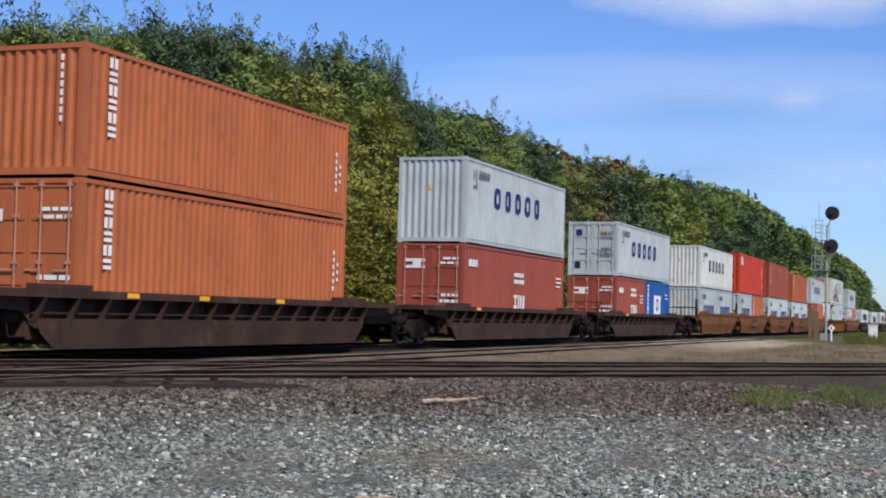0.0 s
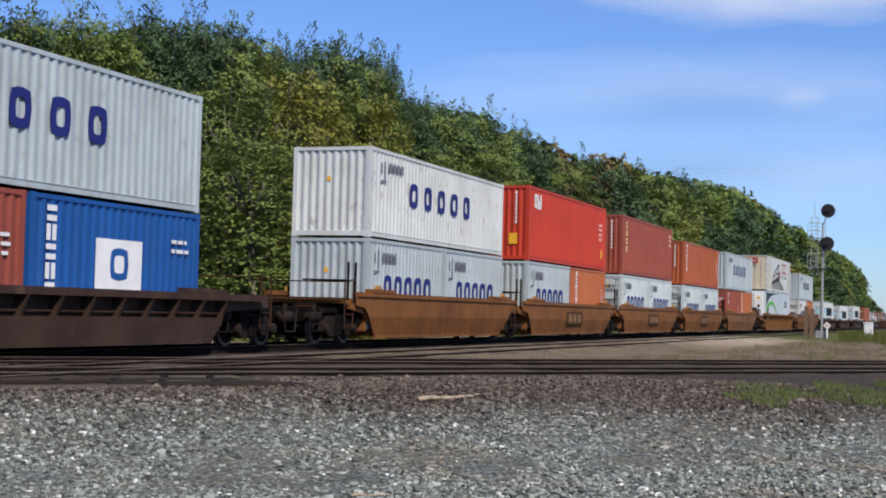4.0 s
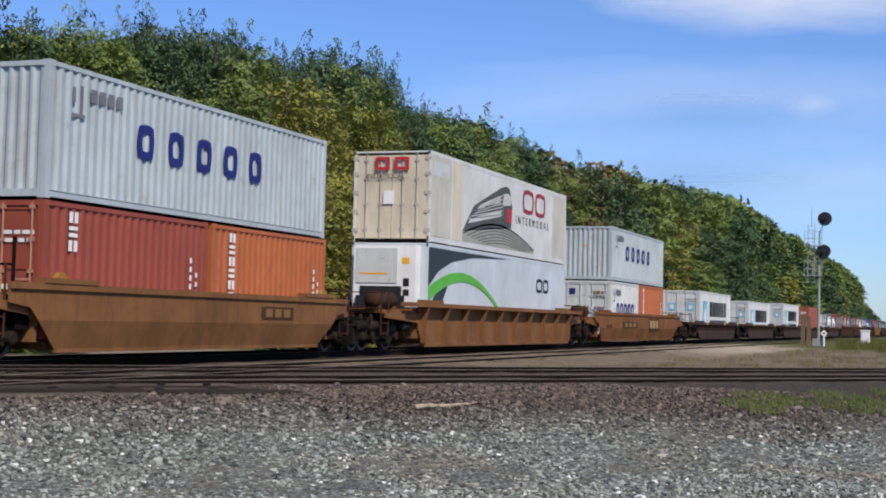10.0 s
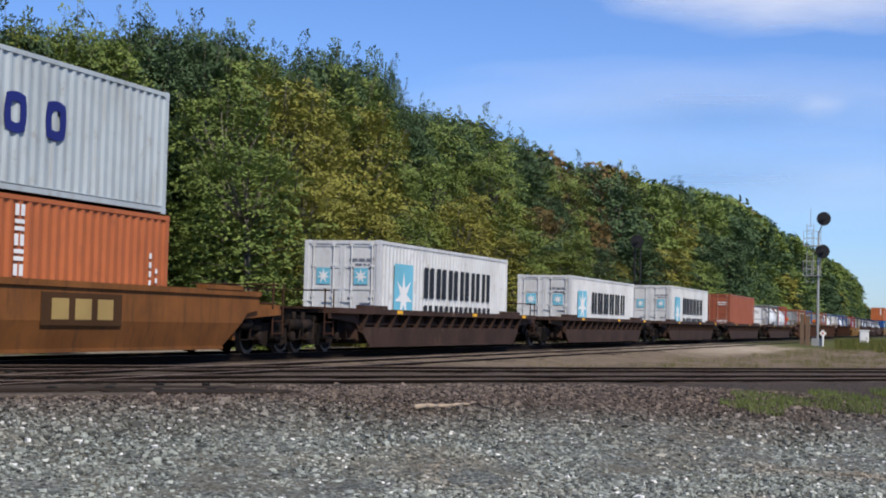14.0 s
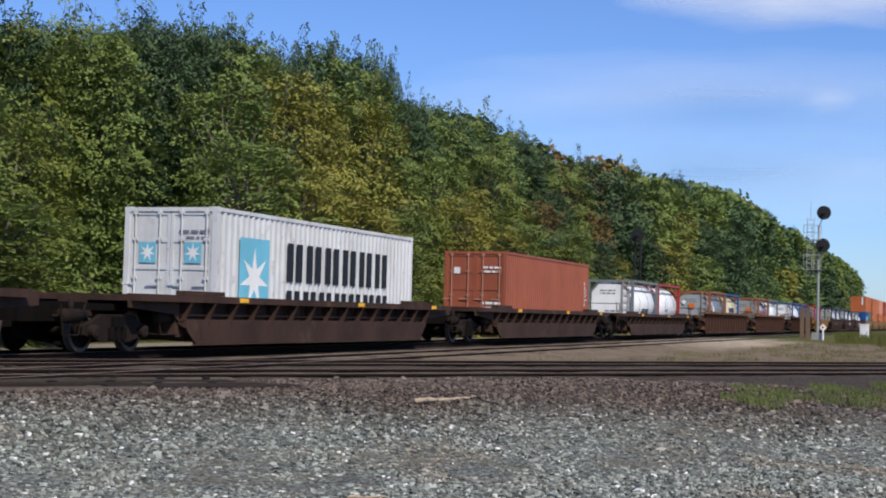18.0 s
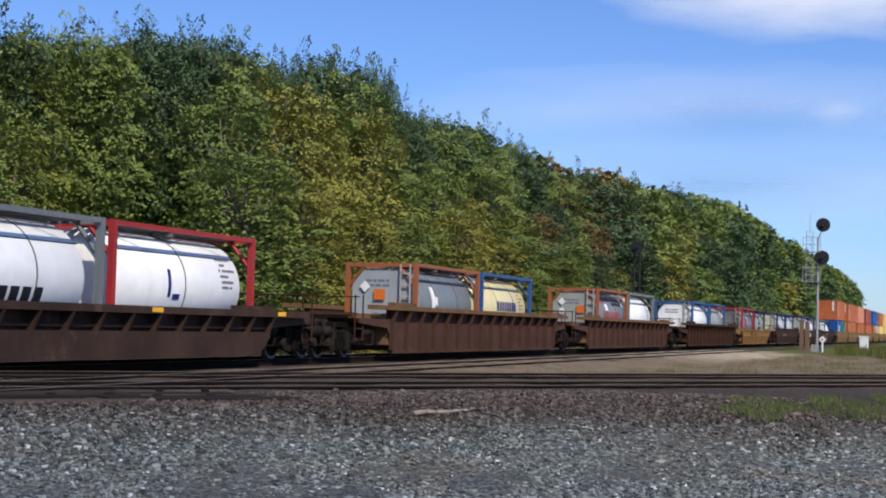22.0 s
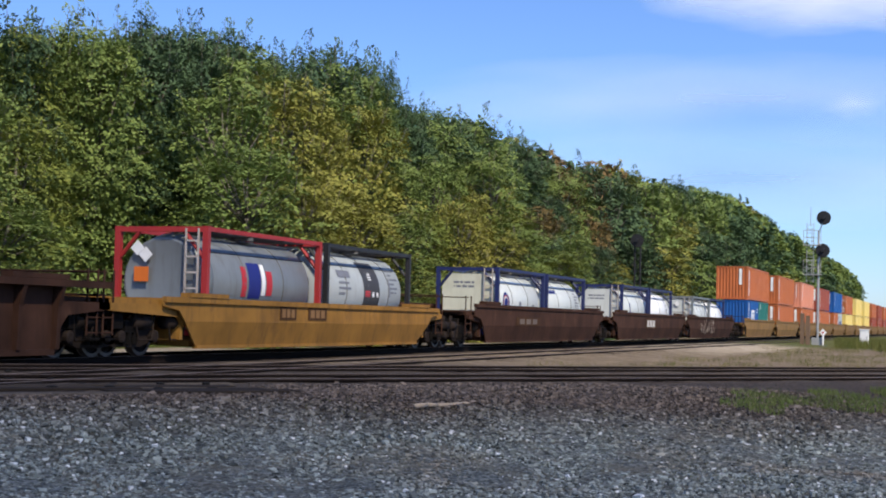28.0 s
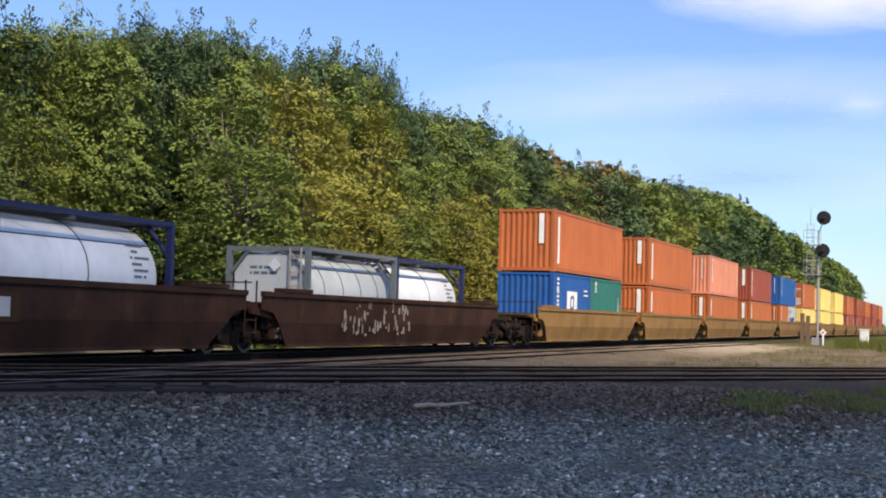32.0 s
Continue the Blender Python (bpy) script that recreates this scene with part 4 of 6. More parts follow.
# ---- well cars ----
CAR_DARK = paint("dark_brown_car_paint", (0.049, 0.027, 0.019), (0.02, 0.013, 0.010), 0.8, 0.75, 0, 0.2, (0.6, 1.3), chips=(0.5, 1.1, (0.13, 0.08, 0.052)))
CAR_YELLOW = paint("weathered_yellow_car_paint", (0.19, 0.074, 0.020), (0.05, 0.026, 0.015), 0.95, 0.7, 0, 0.2, (0.62, 1.22), chips=(0.6, 1.1, (0.11, 0.05, 0.022)))
CAR_TAN = paint("tan_brown_car_paint", (0.20, 0.09, 0.033), (0.07, 0.036, 0.02), 0.8, 0.7, 0, 0.2, (0.65, 1.2), chips=(0.6, 1.1, (0.10, 0.045, 0.022)))
CAR_MUD = paint("mud_brown_car_paint", (0.052, 0.024, 0.015), (0.018, 0.011, 0.008), 0.8, 0.8, 0, 0.12, (0.5, 1.35), chips=(0.35, 1.1, (0.12, 0.062, 0.035)))
CAR_RIB = paint("dusty_brown_car_paint", (0.070, 0.035, 0.025), (0.03, 0.018, 0.013), 0.7, 0.8, 0, 0.12, (0.7, 1.25), chips=(0.35, 1.1, (0.15, 0.085, 0.055)))
CAR_CHORD = paint("tan_dusty_chord_paint", (0.145, 0.080, 0.040), (0.06, 0.034, 0.02), 0.7, 0.8, 0, 0.12, (0.7, 1.25), chips=(0.5, 1.1, (0.22, 0.14, 0.075)))
CAR_GOLD = paint("faded_gold_car_paint", (0.265, 0.13, 0.026), (0.08, 0.042, 0.02), 0.8, 0.7, 0, 0.2, (0.65, 1.2), chips=(0.6, 1.1, (0.12, 0.06, 0.025)))
CAR_FADED = paint("faded_tan_car_paint", (0.24, 0.135, 0.045), (0.09, 0.05, 0.025), 0.8, 0.7, 0, 0.2, (0.7, 1.2))
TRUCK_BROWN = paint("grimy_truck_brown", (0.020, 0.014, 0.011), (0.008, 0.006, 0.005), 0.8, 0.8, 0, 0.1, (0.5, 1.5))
WHEELS = []
YELLOW_DULL = paint("faded_yellow_paint", (0.30, 0.15, 0.025), (0.15, 0.08, 0.03), 0.5)


def truck(parent, x, mat):
    """A two-axle truck: cast side frames, springs, bolster and wheelsets."""
    t = new("truck")
    t.parent = parent
    t.location = (x, 0, 0)

    for s in (-1, 1):
        def frame_side(bm):
            y0, y1 = (s * 1.02 - 0.06, s * 1.02 + 0.06)
            prism(bm, [(-1.2, 0.36), (-1.05, 0.34), (-0.45, 0.2), (0.45, 0.2), (1.05, 0.34), (1.2, 0.36), (1.2, 0.52), (0.9, 0.6), (0.5, 0.76), (-0.5, 0.76), (-0.9, 0.6), (-1.2, 0.52)], y0, y1)
            for ax in (-0.89, 0.89):
                lathe(bm, [(s * 1.08, 0.13), (s * 1.2, 0.13), (s * 1.22, 0.09)][::s], "y", 12, (ax, 0, 0.42))
        part("side_frame", shared(("tside", s), frame_side, mat, "side_frame"), None, t)

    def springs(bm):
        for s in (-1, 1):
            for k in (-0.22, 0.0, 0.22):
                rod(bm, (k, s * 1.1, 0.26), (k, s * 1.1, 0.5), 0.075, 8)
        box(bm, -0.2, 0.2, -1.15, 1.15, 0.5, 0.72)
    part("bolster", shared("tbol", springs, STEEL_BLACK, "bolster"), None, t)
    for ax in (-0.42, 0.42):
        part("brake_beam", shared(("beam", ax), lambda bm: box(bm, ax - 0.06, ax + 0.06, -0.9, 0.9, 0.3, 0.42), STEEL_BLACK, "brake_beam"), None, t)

    # a plain near-black plate in the rigging's place closes the view through
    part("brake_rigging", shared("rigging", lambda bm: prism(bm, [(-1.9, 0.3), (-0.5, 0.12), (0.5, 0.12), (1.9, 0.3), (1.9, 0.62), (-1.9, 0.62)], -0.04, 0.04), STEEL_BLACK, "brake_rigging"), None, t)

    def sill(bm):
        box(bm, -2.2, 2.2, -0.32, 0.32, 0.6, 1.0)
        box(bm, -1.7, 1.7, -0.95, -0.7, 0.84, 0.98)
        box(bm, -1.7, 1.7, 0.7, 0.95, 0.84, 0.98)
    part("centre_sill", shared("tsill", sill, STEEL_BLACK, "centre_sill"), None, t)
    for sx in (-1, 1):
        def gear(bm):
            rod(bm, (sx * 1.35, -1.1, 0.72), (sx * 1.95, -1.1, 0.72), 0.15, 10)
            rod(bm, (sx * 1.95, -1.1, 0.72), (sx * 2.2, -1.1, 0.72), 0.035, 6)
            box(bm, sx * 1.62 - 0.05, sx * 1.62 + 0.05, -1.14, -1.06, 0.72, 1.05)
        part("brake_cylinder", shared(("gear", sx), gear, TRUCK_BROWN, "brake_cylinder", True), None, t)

        def hanger(bm):
            rod(bm, (sx * 1.3, -1.2, 0.95), (sx * 1.5, -1.2, 0.35), 0.02, 6)
            rod(bm, (sx * 1.5, -1.2, 0.35), (sx * 2.0, -1.2, 0.35), 0.02, 6)
            rod(bm, (sx * 2.0, -1.2, 0.35), (sx * 2.1, -1.2, 0.95), 0.02, 6)
        part("step_iron", shared(("hang", sx), hanger, TRUCK_BROWN, "step_iron"), None, t)
    for ax in (-0.89, 0.89):
        def wheels(bm):
            rod(bm, (0, -0.95, 0), (0, 0.95, 0), 0.08, 10)
            for s in (-1, 1):
                lathe(bm, [(s * 0.69, 0.44), (s * 0.72, 0.44), (s * 0.73, 0.42), (s * 0.84, 0.415), (s * 0.84, 0.34), (s * 0.8, 0.32), (s * 0.8, 0.14), (s * 0.86, 0.13)][::s], "y", 28)
                for a in range(4):
                    box(bm, -0.03 + 0.22 * math.cos(a * 1.57), 0.03 + 0.22 * math.cos(a * 1.57), s * 0.8, s * 0.815, -0.03 + 0.22 * math.sin(a * 1.57), 0.03 + 0.22 * math.sin(a * 1.57))
            # bright tread, and rim faces coloured paler for the glint on them
            for f in bm.faces:
                c = f.calc_center_median()
                if (math.hypot(c.x, c.z) > 0.40 and 0.725 < abs(c.y)) or (0.36 < math.hypot(c.x, c.z) and abs(c.y) > 0.83):
                    f.material_index = 1
        me = shared("wheels", wheels, WHEEL_STEEL, "wheelset")
        if len(me.materials) < 2:
            me.materials.append(WHEEL_RIM)
        w = part("wheelset", me, None, t)
        w.location = (ax, 0, 0.42)
        WHEELS.append((w, ax))
    return t


def well_car(kind, s0, s1, b0, b1, mat, label, trucks, top=1.22, plate=True, rails=True, yellow=(), spacing=1.15, ears=False, reservoir=False, bay=0.12, chord=None):
    """A well car whose deck runs from s0 to s1 and whose well from b0 to b1 (metres along the train).
    kind: 'stakes' (chord on stakes over a plate), 'smooth' (flat pressed side), 'ribs' (tall ribbed side)."""
    root = tagged(new("well_car"), label, "freight car", "well cars of the train")
    o = s0
    a, b, c, d = 0.0, s1 - s0, b0 - s0, b1 - s0
    W = {"stakes": 1.47, "smooth": 1.41, "ribs": 1.43 if bay < 0.2 else 1.54}[kind]
    for s in (-1, 1):
        y = s * W
        if kind == "stakes":
            yi, yo = s * 1.25, s * 1.42
            one("top_chord", mat, root, (c - 1.9, d + 1.9, *sorted((s * 1.56, yi - s * 0.02)), top - 0.15, top))
            bm = bmesh.new()
            prism(bm, [(c + 0.55, 0.17), (d - 0.55, 0.17), (d - 0.2, 0.42), (d - 0.05, 0.68), (c + 0.05, 0.68), (c + 0.2, 0.42)], yo - 0.02, yo + 0.02)
            part("side_plate", bm, mat, root)
            one("inner_plate", mat, root, (c, d, yi - 0.012, yi + 0.012, 0.3, top - 0.15))
            one("ledge", mat, root, (c + 0.05, d - 0.05, *sorted((yi, yo)), 0.64, 0.66))
            bm = bmesh.new()
            rod(bm, (c, s * 1.34, 0.78), (d, s * 1.34, 0.78), 0.035, 8)
            part("pipe", bm, mat, root)
            one("bottom_chord", mat, root, (c + 0.55, d - 0.55, yo - 0.05, yo + 0.05, 0.12, 0.2))
            n = max(2, round((d - c) / 1.05))

            def stake(bm):
                prism(bm, [(0, 0.6), (s * 0.19, 0.5), (s * 0.2, 0.7), (s * 0.31, top - 0.15), (0, top - 0.15)], -0.035, 0.035)
                turned(bm)
                for v in bm.verts:
                    v.co.x += (v.co.z - 0.6) * 0.18
            for i in range(n + 1):
                st = part("stake", shared(("stake", s, top), stake, mat, "stake"), None, root)
                st.location = (c + 0.1 + (d - c - 0.2) * i / n, yi, 0)
        elif kind == "smooth":
            bm = bmesh.new()
            lower = [(c + 0.6, 0.2), (d - 0.6, 0.2), (d + 0.1, 0.75), (c - 0.1, 0.75)]
            prism(bm, lower, y - 0.02, y + 0.02)
            prism(bm, [(c - 0.1, 0.75), (d + 0.1, 0.75), (d + 0.35, 0.98), (d + 0.95, 1.06), (d + 0.95, top - 0.1), (c - 0.95, top - 0.1), (c - 0.95, 1.06), (c - 0.35, 0.98)], y - 0.02, y + 0.02)
            bmesh.ops.remove_doubles(bm, verts=bm.verts, dist=0.001)
            for v in bm.verts:
                v.co.y += -s * 0.13 * max(0, min(1, (0.75 - v.co.z) / 0.55))
            part("side_plate", bm, mat, root)
            one("top_chord", mat, root, (c - 0.95, d + 0.95, y - 0.07, y + 0.045, top - 0.12, top))
            bm = bmesh.new()
            box(bm, c + 0.6, d - 0.6, y - s * 0.13 - 0.06, y - s * 0.13 + 0.06, 0.15, 0.22)
            part("bottom_chord", bm, mat, root)
        else:
            yi = y - s * bay
            bm = bmesh.new()
            prism(bm, [(c + 0.25, 0.14), (d - 0.25, 0.14), (d + 0.1, 0.6), (d + 0.1, top - 0.12), (c - 0.1, top - 0.12), (c - 0.1, 0.6)], yi - 0.02, yi + 0.02)
            part("side_plate", bm, mat, root)
            one("top_chord", chord or mat, root, (c - 1.4, d + 1.4, *sorted((yi - s * 0.06, y + s * 0.09)), top - 0.13, top))
            one("bottom_chord", mat, root, (c + 0.2, d - 0.2, *sorted((yi - s * 0.05, yi + s * max(0.07, bay - 0.07))), 0.09, 0.2))
            n = max(2, round((d - c) / spacing))

            def rib(bm):
                prism(bm, [(0, 0.2), (s * (bay - 0.06), 0.2), (s * (bay - 0.04), top - 0.5), (s * (bay + 0.06), top - 0.13), (0, top - 0.13)], -0.055, 0.055)
                turned(bm)
            for i in range(n + 1):
                st = part("rib", shared(("rib", s, top, bay), rib, mat, "rib"), None, root)
                st.location = (c + 0.15 + (d - c - 0.3) * i / n, yi + s * 0.02, 0)
    # floor beams of the well
    for i in range(5):
        x = c + 0.8 + (d - c - 1.6) * i / 4
        one("cross_beam", mat, root, (x - 0.2, x + 0.2, -1.12, 1.12, 0.2, 0.33))
    # end decks over the trucks, with bulkheads and sills
    for e0, e1, sgn in ((a, c, -1), (d, b, 1)):
        if e1 - e0 < 0.3:
            continue
        bm = bmesh.new()
        zt = min(top - 0.05, 1.2)
        box(bm, e0, e1, -1.25, 1.25, zt - 0.1, zt)
        box(bm, e0, e1, -0.35, 0.35, 0.72, zt - 0.1)
        xb = e1 if sgn < 0 else e0
        box(bm, xb - 0.06, xb + 0.06, -1.28, 1.28, 0.35, zt + 0.05)
        part("end_deck", bm, chord or mat, root)
        inner = e1 if sgn < 0 else e0
        bm = bmesh.new()
        box(bm, min(inner, inner + sgn * -1.7), max(inner, inner + sgn * -1.7), -1.5, -1.24, top + 0.004, top + 0.1)
        part("guide_rail", bm, chord or mat, root)
        for s in (-1, 1):
            bm = bmesh.new()
            prism(bm, [(inner, zt - 0.1), (inner, 0.62), (inner + sgn * 0.22, zt - 0.36), (inner + sgn * (e1 - e0) * 0.95, zt - 0.24), (inner + sgn * (e1 - e0) * 0.95, zt - 0.1)][::-sgn], s * 1.3 - 0.04, s * 1.3 + 0.04)
            part("end_sill", bm, mat, root)
            if ears:
                xe = inner - sgn * 0.55
                bm = bmesh.new()
                prism(bm, [(xe - 0.2, top), (xe + 0.2, top), (xe + 0.17, top + 0.12), (xe + 0.07, top + 0.21), (xe - 0.07, top + 0.21), (xe - 0.17, top + 0.12)], s * 1.41 - 0.05, s * 1.41 + 0.05)
                part("guide_ear", bm, YELLOW_DULL, root, "faded yellow container guide")
        if reservoir and sgn < 0:
            bm = bmesh.new()
            lathe(bm, [(e0 + 0.35, 0.05), (e0 + 0.38, 0.2), (e0 + 0.5, 0.26), (e0 + 1.9, 0.26), (e0 + 2.02, 0.2), (e0 + 2.05, 0.05)], "x", 16, (0, -0.7, zt + 0.28))
            tank_part = part("air_reservoir", bm, CAR_MUD, root, "rusty air reservoir cylinder", True)
            for q in (0.6, 1.7):
                one("reservoir_bracket", mat, tank_part, (e0 + q, e0 + q + 0.08, -0.95, -0.45, zt, zt + 0.12))
        if ears and sgn < 0:
            for q in (0.25, 0.75):
                bm = bmesh.new()
                rod(bm, (e0 + q, -1.18, zt - 0.05), (e0 + q, -1.18, zt + 1.05), 0.035, 6)
                rod(bm, (e0 + q, -1.18, zt + 0.55), (e0 + q, 0.2, zt + 0.55), 0.025, 6)
                part("end_post", bm, STEEL_BLACK, root, "dark upright grab post")
        if rails:
            ex = e0 + 0.15 if sgn < 0 else e1 - 0.15
            bm = bmesh.new()
            for k in (-0.3, 0.25):
                rod(bm, (ex + k, -1.28, 0.45), (ex + k, -1.28, zt + 0.55), 0.022, 6)
            for z in (0.5, 0.8, 1.05):
                rod(bm, (ex - 0.3, -1.28, z), (ex + 0.25, -1.28, z), 0.018, 6)
            rod(bm, (ex, -1.28, zt + 0.5), (ex, 1.2, zt + 0.5), 0.02, 6)
            part("handrail", bm, CAR_MUD, root)
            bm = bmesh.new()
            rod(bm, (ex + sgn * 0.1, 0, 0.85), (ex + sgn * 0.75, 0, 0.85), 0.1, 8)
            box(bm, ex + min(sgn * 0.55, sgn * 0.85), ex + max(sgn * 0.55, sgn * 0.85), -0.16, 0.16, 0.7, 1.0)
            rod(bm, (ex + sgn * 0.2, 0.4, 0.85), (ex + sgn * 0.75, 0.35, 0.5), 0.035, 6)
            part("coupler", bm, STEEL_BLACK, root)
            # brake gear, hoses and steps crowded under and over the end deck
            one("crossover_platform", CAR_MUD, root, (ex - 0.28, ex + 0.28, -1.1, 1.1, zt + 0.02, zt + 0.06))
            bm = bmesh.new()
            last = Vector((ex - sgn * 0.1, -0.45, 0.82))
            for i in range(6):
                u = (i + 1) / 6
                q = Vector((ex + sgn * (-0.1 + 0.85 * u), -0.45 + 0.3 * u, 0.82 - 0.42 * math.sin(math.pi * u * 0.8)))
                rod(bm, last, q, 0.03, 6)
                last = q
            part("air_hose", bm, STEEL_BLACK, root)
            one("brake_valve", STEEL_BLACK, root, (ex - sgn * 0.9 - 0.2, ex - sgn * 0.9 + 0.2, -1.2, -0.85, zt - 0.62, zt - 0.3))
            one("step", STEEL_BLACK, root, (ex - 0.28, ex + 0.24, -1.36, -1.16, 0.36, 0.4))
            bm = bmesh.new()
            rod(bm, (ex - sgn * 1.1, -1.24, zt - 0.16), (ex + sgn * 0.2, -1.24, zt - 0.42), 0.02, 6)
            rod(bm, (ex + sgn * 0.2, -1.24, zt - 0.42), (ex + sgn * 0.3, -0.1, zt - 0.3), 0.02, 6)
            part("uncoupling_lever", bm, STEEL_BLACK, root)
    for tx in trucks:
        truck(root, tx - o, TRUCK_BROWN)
    if yellow:
        for x in yellow:
            one("reflector", YELLOW, root, (x - o, x - o + 0.42, -1.568, -1.558, top - 0.12, top - 0.02), label="yellow reflector strip")
    root["s"] = s0
    return root


def badge(car, x, z, w=1.5, h=0.42, pale=(0.20, 0.105, 0.04)):
    """A dark panel with pale bars on a car's side."""
    x -= car["s"]
    p = one("badge", paint("badge_dark", (0.065, 0.033, 0.016), (0.03, 0.018, 0.01), 0.5, 0.8, 0, 0.1), car, (x, x + w, -1.446, -1.428, z, z + h), label="dark panel with faded pale marks")
    ink = plain("badge_pale_%d" % round(pale[0] * 100), pale)
    for i in range(3):
        q = x + w * (0.12 + 0.28 * i)
        one("badge_mark", ink, p, (q, q + w * 0.2, -1.451, -1.4462, z + h * 0.18, z + h * 0.82))


# ---- the train: metres along it at 6 s, and what each car carries ----
TRAIN = []          # (thing, s, z)


def placed(s):
    """Where a thing of the loading list stands at 6 s, with the slack of the couplings added up along the train."""
    return s + min(12.8, 0.00007 * s * s + 0.0112 * s - 0.44)


def load(thing, s, z):
    TRAIN.append((thing, placed(s), z))
    return thing


def stack(s, lower, upper=None, zb=0.42, gap=0.0):
    """Set boxes into a well: lower is a list of (thing, length, height), upper a (thing)."""
    x, top = s, 0
    for thing, length, tall in lower:
        load(thing, x, zb)
        x += length + 0.076
        top = max(top, tall)
    if upper:
        load(upper, s, zb + top + 0.03)


def car(*args, **kw):
    c = well_car(*args, **kw)
    load(c, args[1], 0.0)
    return c


DARK = "dark brown articulated well car with staked sides"
GOLDEN = "weathered yellow-brown well car with smooth sides"
# the dark articulated cars at the head
for k, s in enumerate((-52.9, -31.35, -9.75)):
    car("stakes", s - 3.6, s + 15.6, s - 1.6, s + 13.1, CAR_DARK, DARK, [s - 3.5] + ([s + 15.2] if k == 2 else []), top=1.22,
        yellow=[s + 1.2, s + 4.0, s + 7.6] if k == 0 else [s + 0.6], rails=k == 2)
stack(-52.9, [(orange_box(HIGH, doors=True), FORTY, HIGH)], orange_box(LOW), 0.5)
stack(-31.2, [(zed_box(), FORTY, HIGH)], grey_box(HIGH), 0.44)
stack(-9.75, [(zed_box(TWENTY, LOW), TWENTY, LOW), (blue_twenty(), TWENTY, LOW)], grey_box(LOW, True), 0.36)
# the five yellow units
tops = [grey_box(LOW, mat=OFF_WHITE), red_box(), maroon_box(), orange_box(LOW, mat=ORANGE_RED, label="reddish orange corrugated steel container with white vertical lettering"), grey_box(LOW)]
for k, s in enumerate((11.7, 26.97, 42.4, 57.9, 73.3)):
    c = car("smooth", s - 1.5, s + 13.7, s - 0.2, s + 12.4, CAR_YELLOW if k < 4 else CAR_TAN, GOLDEN, [s - 1.6] + ([s + 14.2] if k == 4 else []), top=1.43, rails=k in (0, 4), ears=True)
    if 0 < k:
        badge(c, s + (4.95 if k == 1 else 4.75 if k == 3 else 5.4), 0.55, 2.55, 0.52) if k < 4 else badge(c, s + 8.4, 0.85, 1.7, 0.3)
    if k == 0:
        low = [grey_box(LOW, length=TWENTY), grey_box(LOW, length=TWENTY)]
    elif k == 1:
        low = [grey_box(LOW, length=TWENTY), orange_box(LOW, TWENTY)]
    elif k == 4:
        low = [orange_box(LOW, TWENTY, True, MAROON, label="brick-red corrugated steel container with white markings", count=3), orange_box(LOW, TWENTY)]
    else:
        low = [grey_box(LOW, length=TWENTY, doors=True, mat=BLUE_WHITE), grey_box(LOW, length=TWENTY, mat=BLUE_WHITE)]
    stack(s, [(b, TWENTY, LOW) for b in low], tops[k], 0.40 if k < 3 else 0.30 if k == 3 else 0.4)
# the ribbed car with the two long boxes
car("ribs", 89.2, 111.6, 92.0, 109.2, CAR_TAN, "rusty tan-brown well car with ribbed sides", [89.6, 111.2], top=1.45, spacing=1.9, reservoir=True, bay=0.21)
stack(92.6, [(arc_box(), FIFTY, HIGH)], locomotive_box(), 0.46)
# a single yellow car
c = car("smooth", 111.9, 134.6, 114.2, 132.2, CAR_YELLOW, GOLDEN, [112.4, 134.6], top=1.5, reservoir=True)
badge(c, 118.6, 0.77, 3.3, 0.3)
badge(c, 124.6, 0.66, 2.65, 0.62, (0.36, 0.25, 0.09))
one("car_number", paint("badge_dark", (0.065, 0.033, 0.016), (0.03, 0.018, 0.01), 0.5, 0.8, 0, 0.1), c, (115.45 - 111.9, 115.85 - 111.9, -1.446, -1.428, 0.76, 0.92), (116.0 - 111.9, 116.4 - 111.9, -1.446, -1.428, 0.76, 0.92))
stack(116.8, [(grey_box(LOW, True, OFF_WHITE, TWENTY), TWENTY, LOW), (orange_box(LOW, TWENTY), TWENTY, LOW)], grey_box(LOW), 0.42)
# dark articulated cars with single boxes and the first tanks
for k, s in enumerate((140.2, 160.9, 182.2, 203.1, 223.7)):
    car("stakes", s - 3.6, s + 15.6, s - 1.6, s + 13.1, CAR_DARK, DARK, [s - 3.6] + ([s + 15.2] if k == 4 else []), top=1.2, yellow=[s + 0.7, s + 7.5, s + 13.2], rails=k in (0, 4))
stack(140.2, [(star_box(HIGH), FORTY, HIGH)], None, 0.32)
stack(160.9, [(star_box(LOW), FORTY, LOW)], None, 0.42)
stack(182.2, [(star_box(HIGH), FORTY, HIGH)], None, 0.36)
stack(203.1, [(orange_box(HIGH, doors=True, count=0, mat=RUST_ORANGE, label="dull rust-orange corrugated steel container with closed doors"), FORTY, HIGH)], None, 0.42)


def tanks(s, a, b, zb=0.38):
    load(a, s, zb)
    load(b, s + 6.1, zb)


tanks(223.7, tank(FR_GREY, TK_WHITE, "white tank container in a grey frame", diamonds=(), orange=None, face=TK_WHITE, decals=[(BLACK_INK, [(2.6 + 0.35 * i, 0.75, 0.26, 0.3) for i in range(5)])]),
      tank(FR_RED, TK_WHITE, "white tank container in a dark red frame", front=False, bands=1, decals=[(BLUE_INK, [(2.3, 1.0, 0.12, 0.6), (2.5, 0.95, 0.3, 0.12)])]), 0.42)
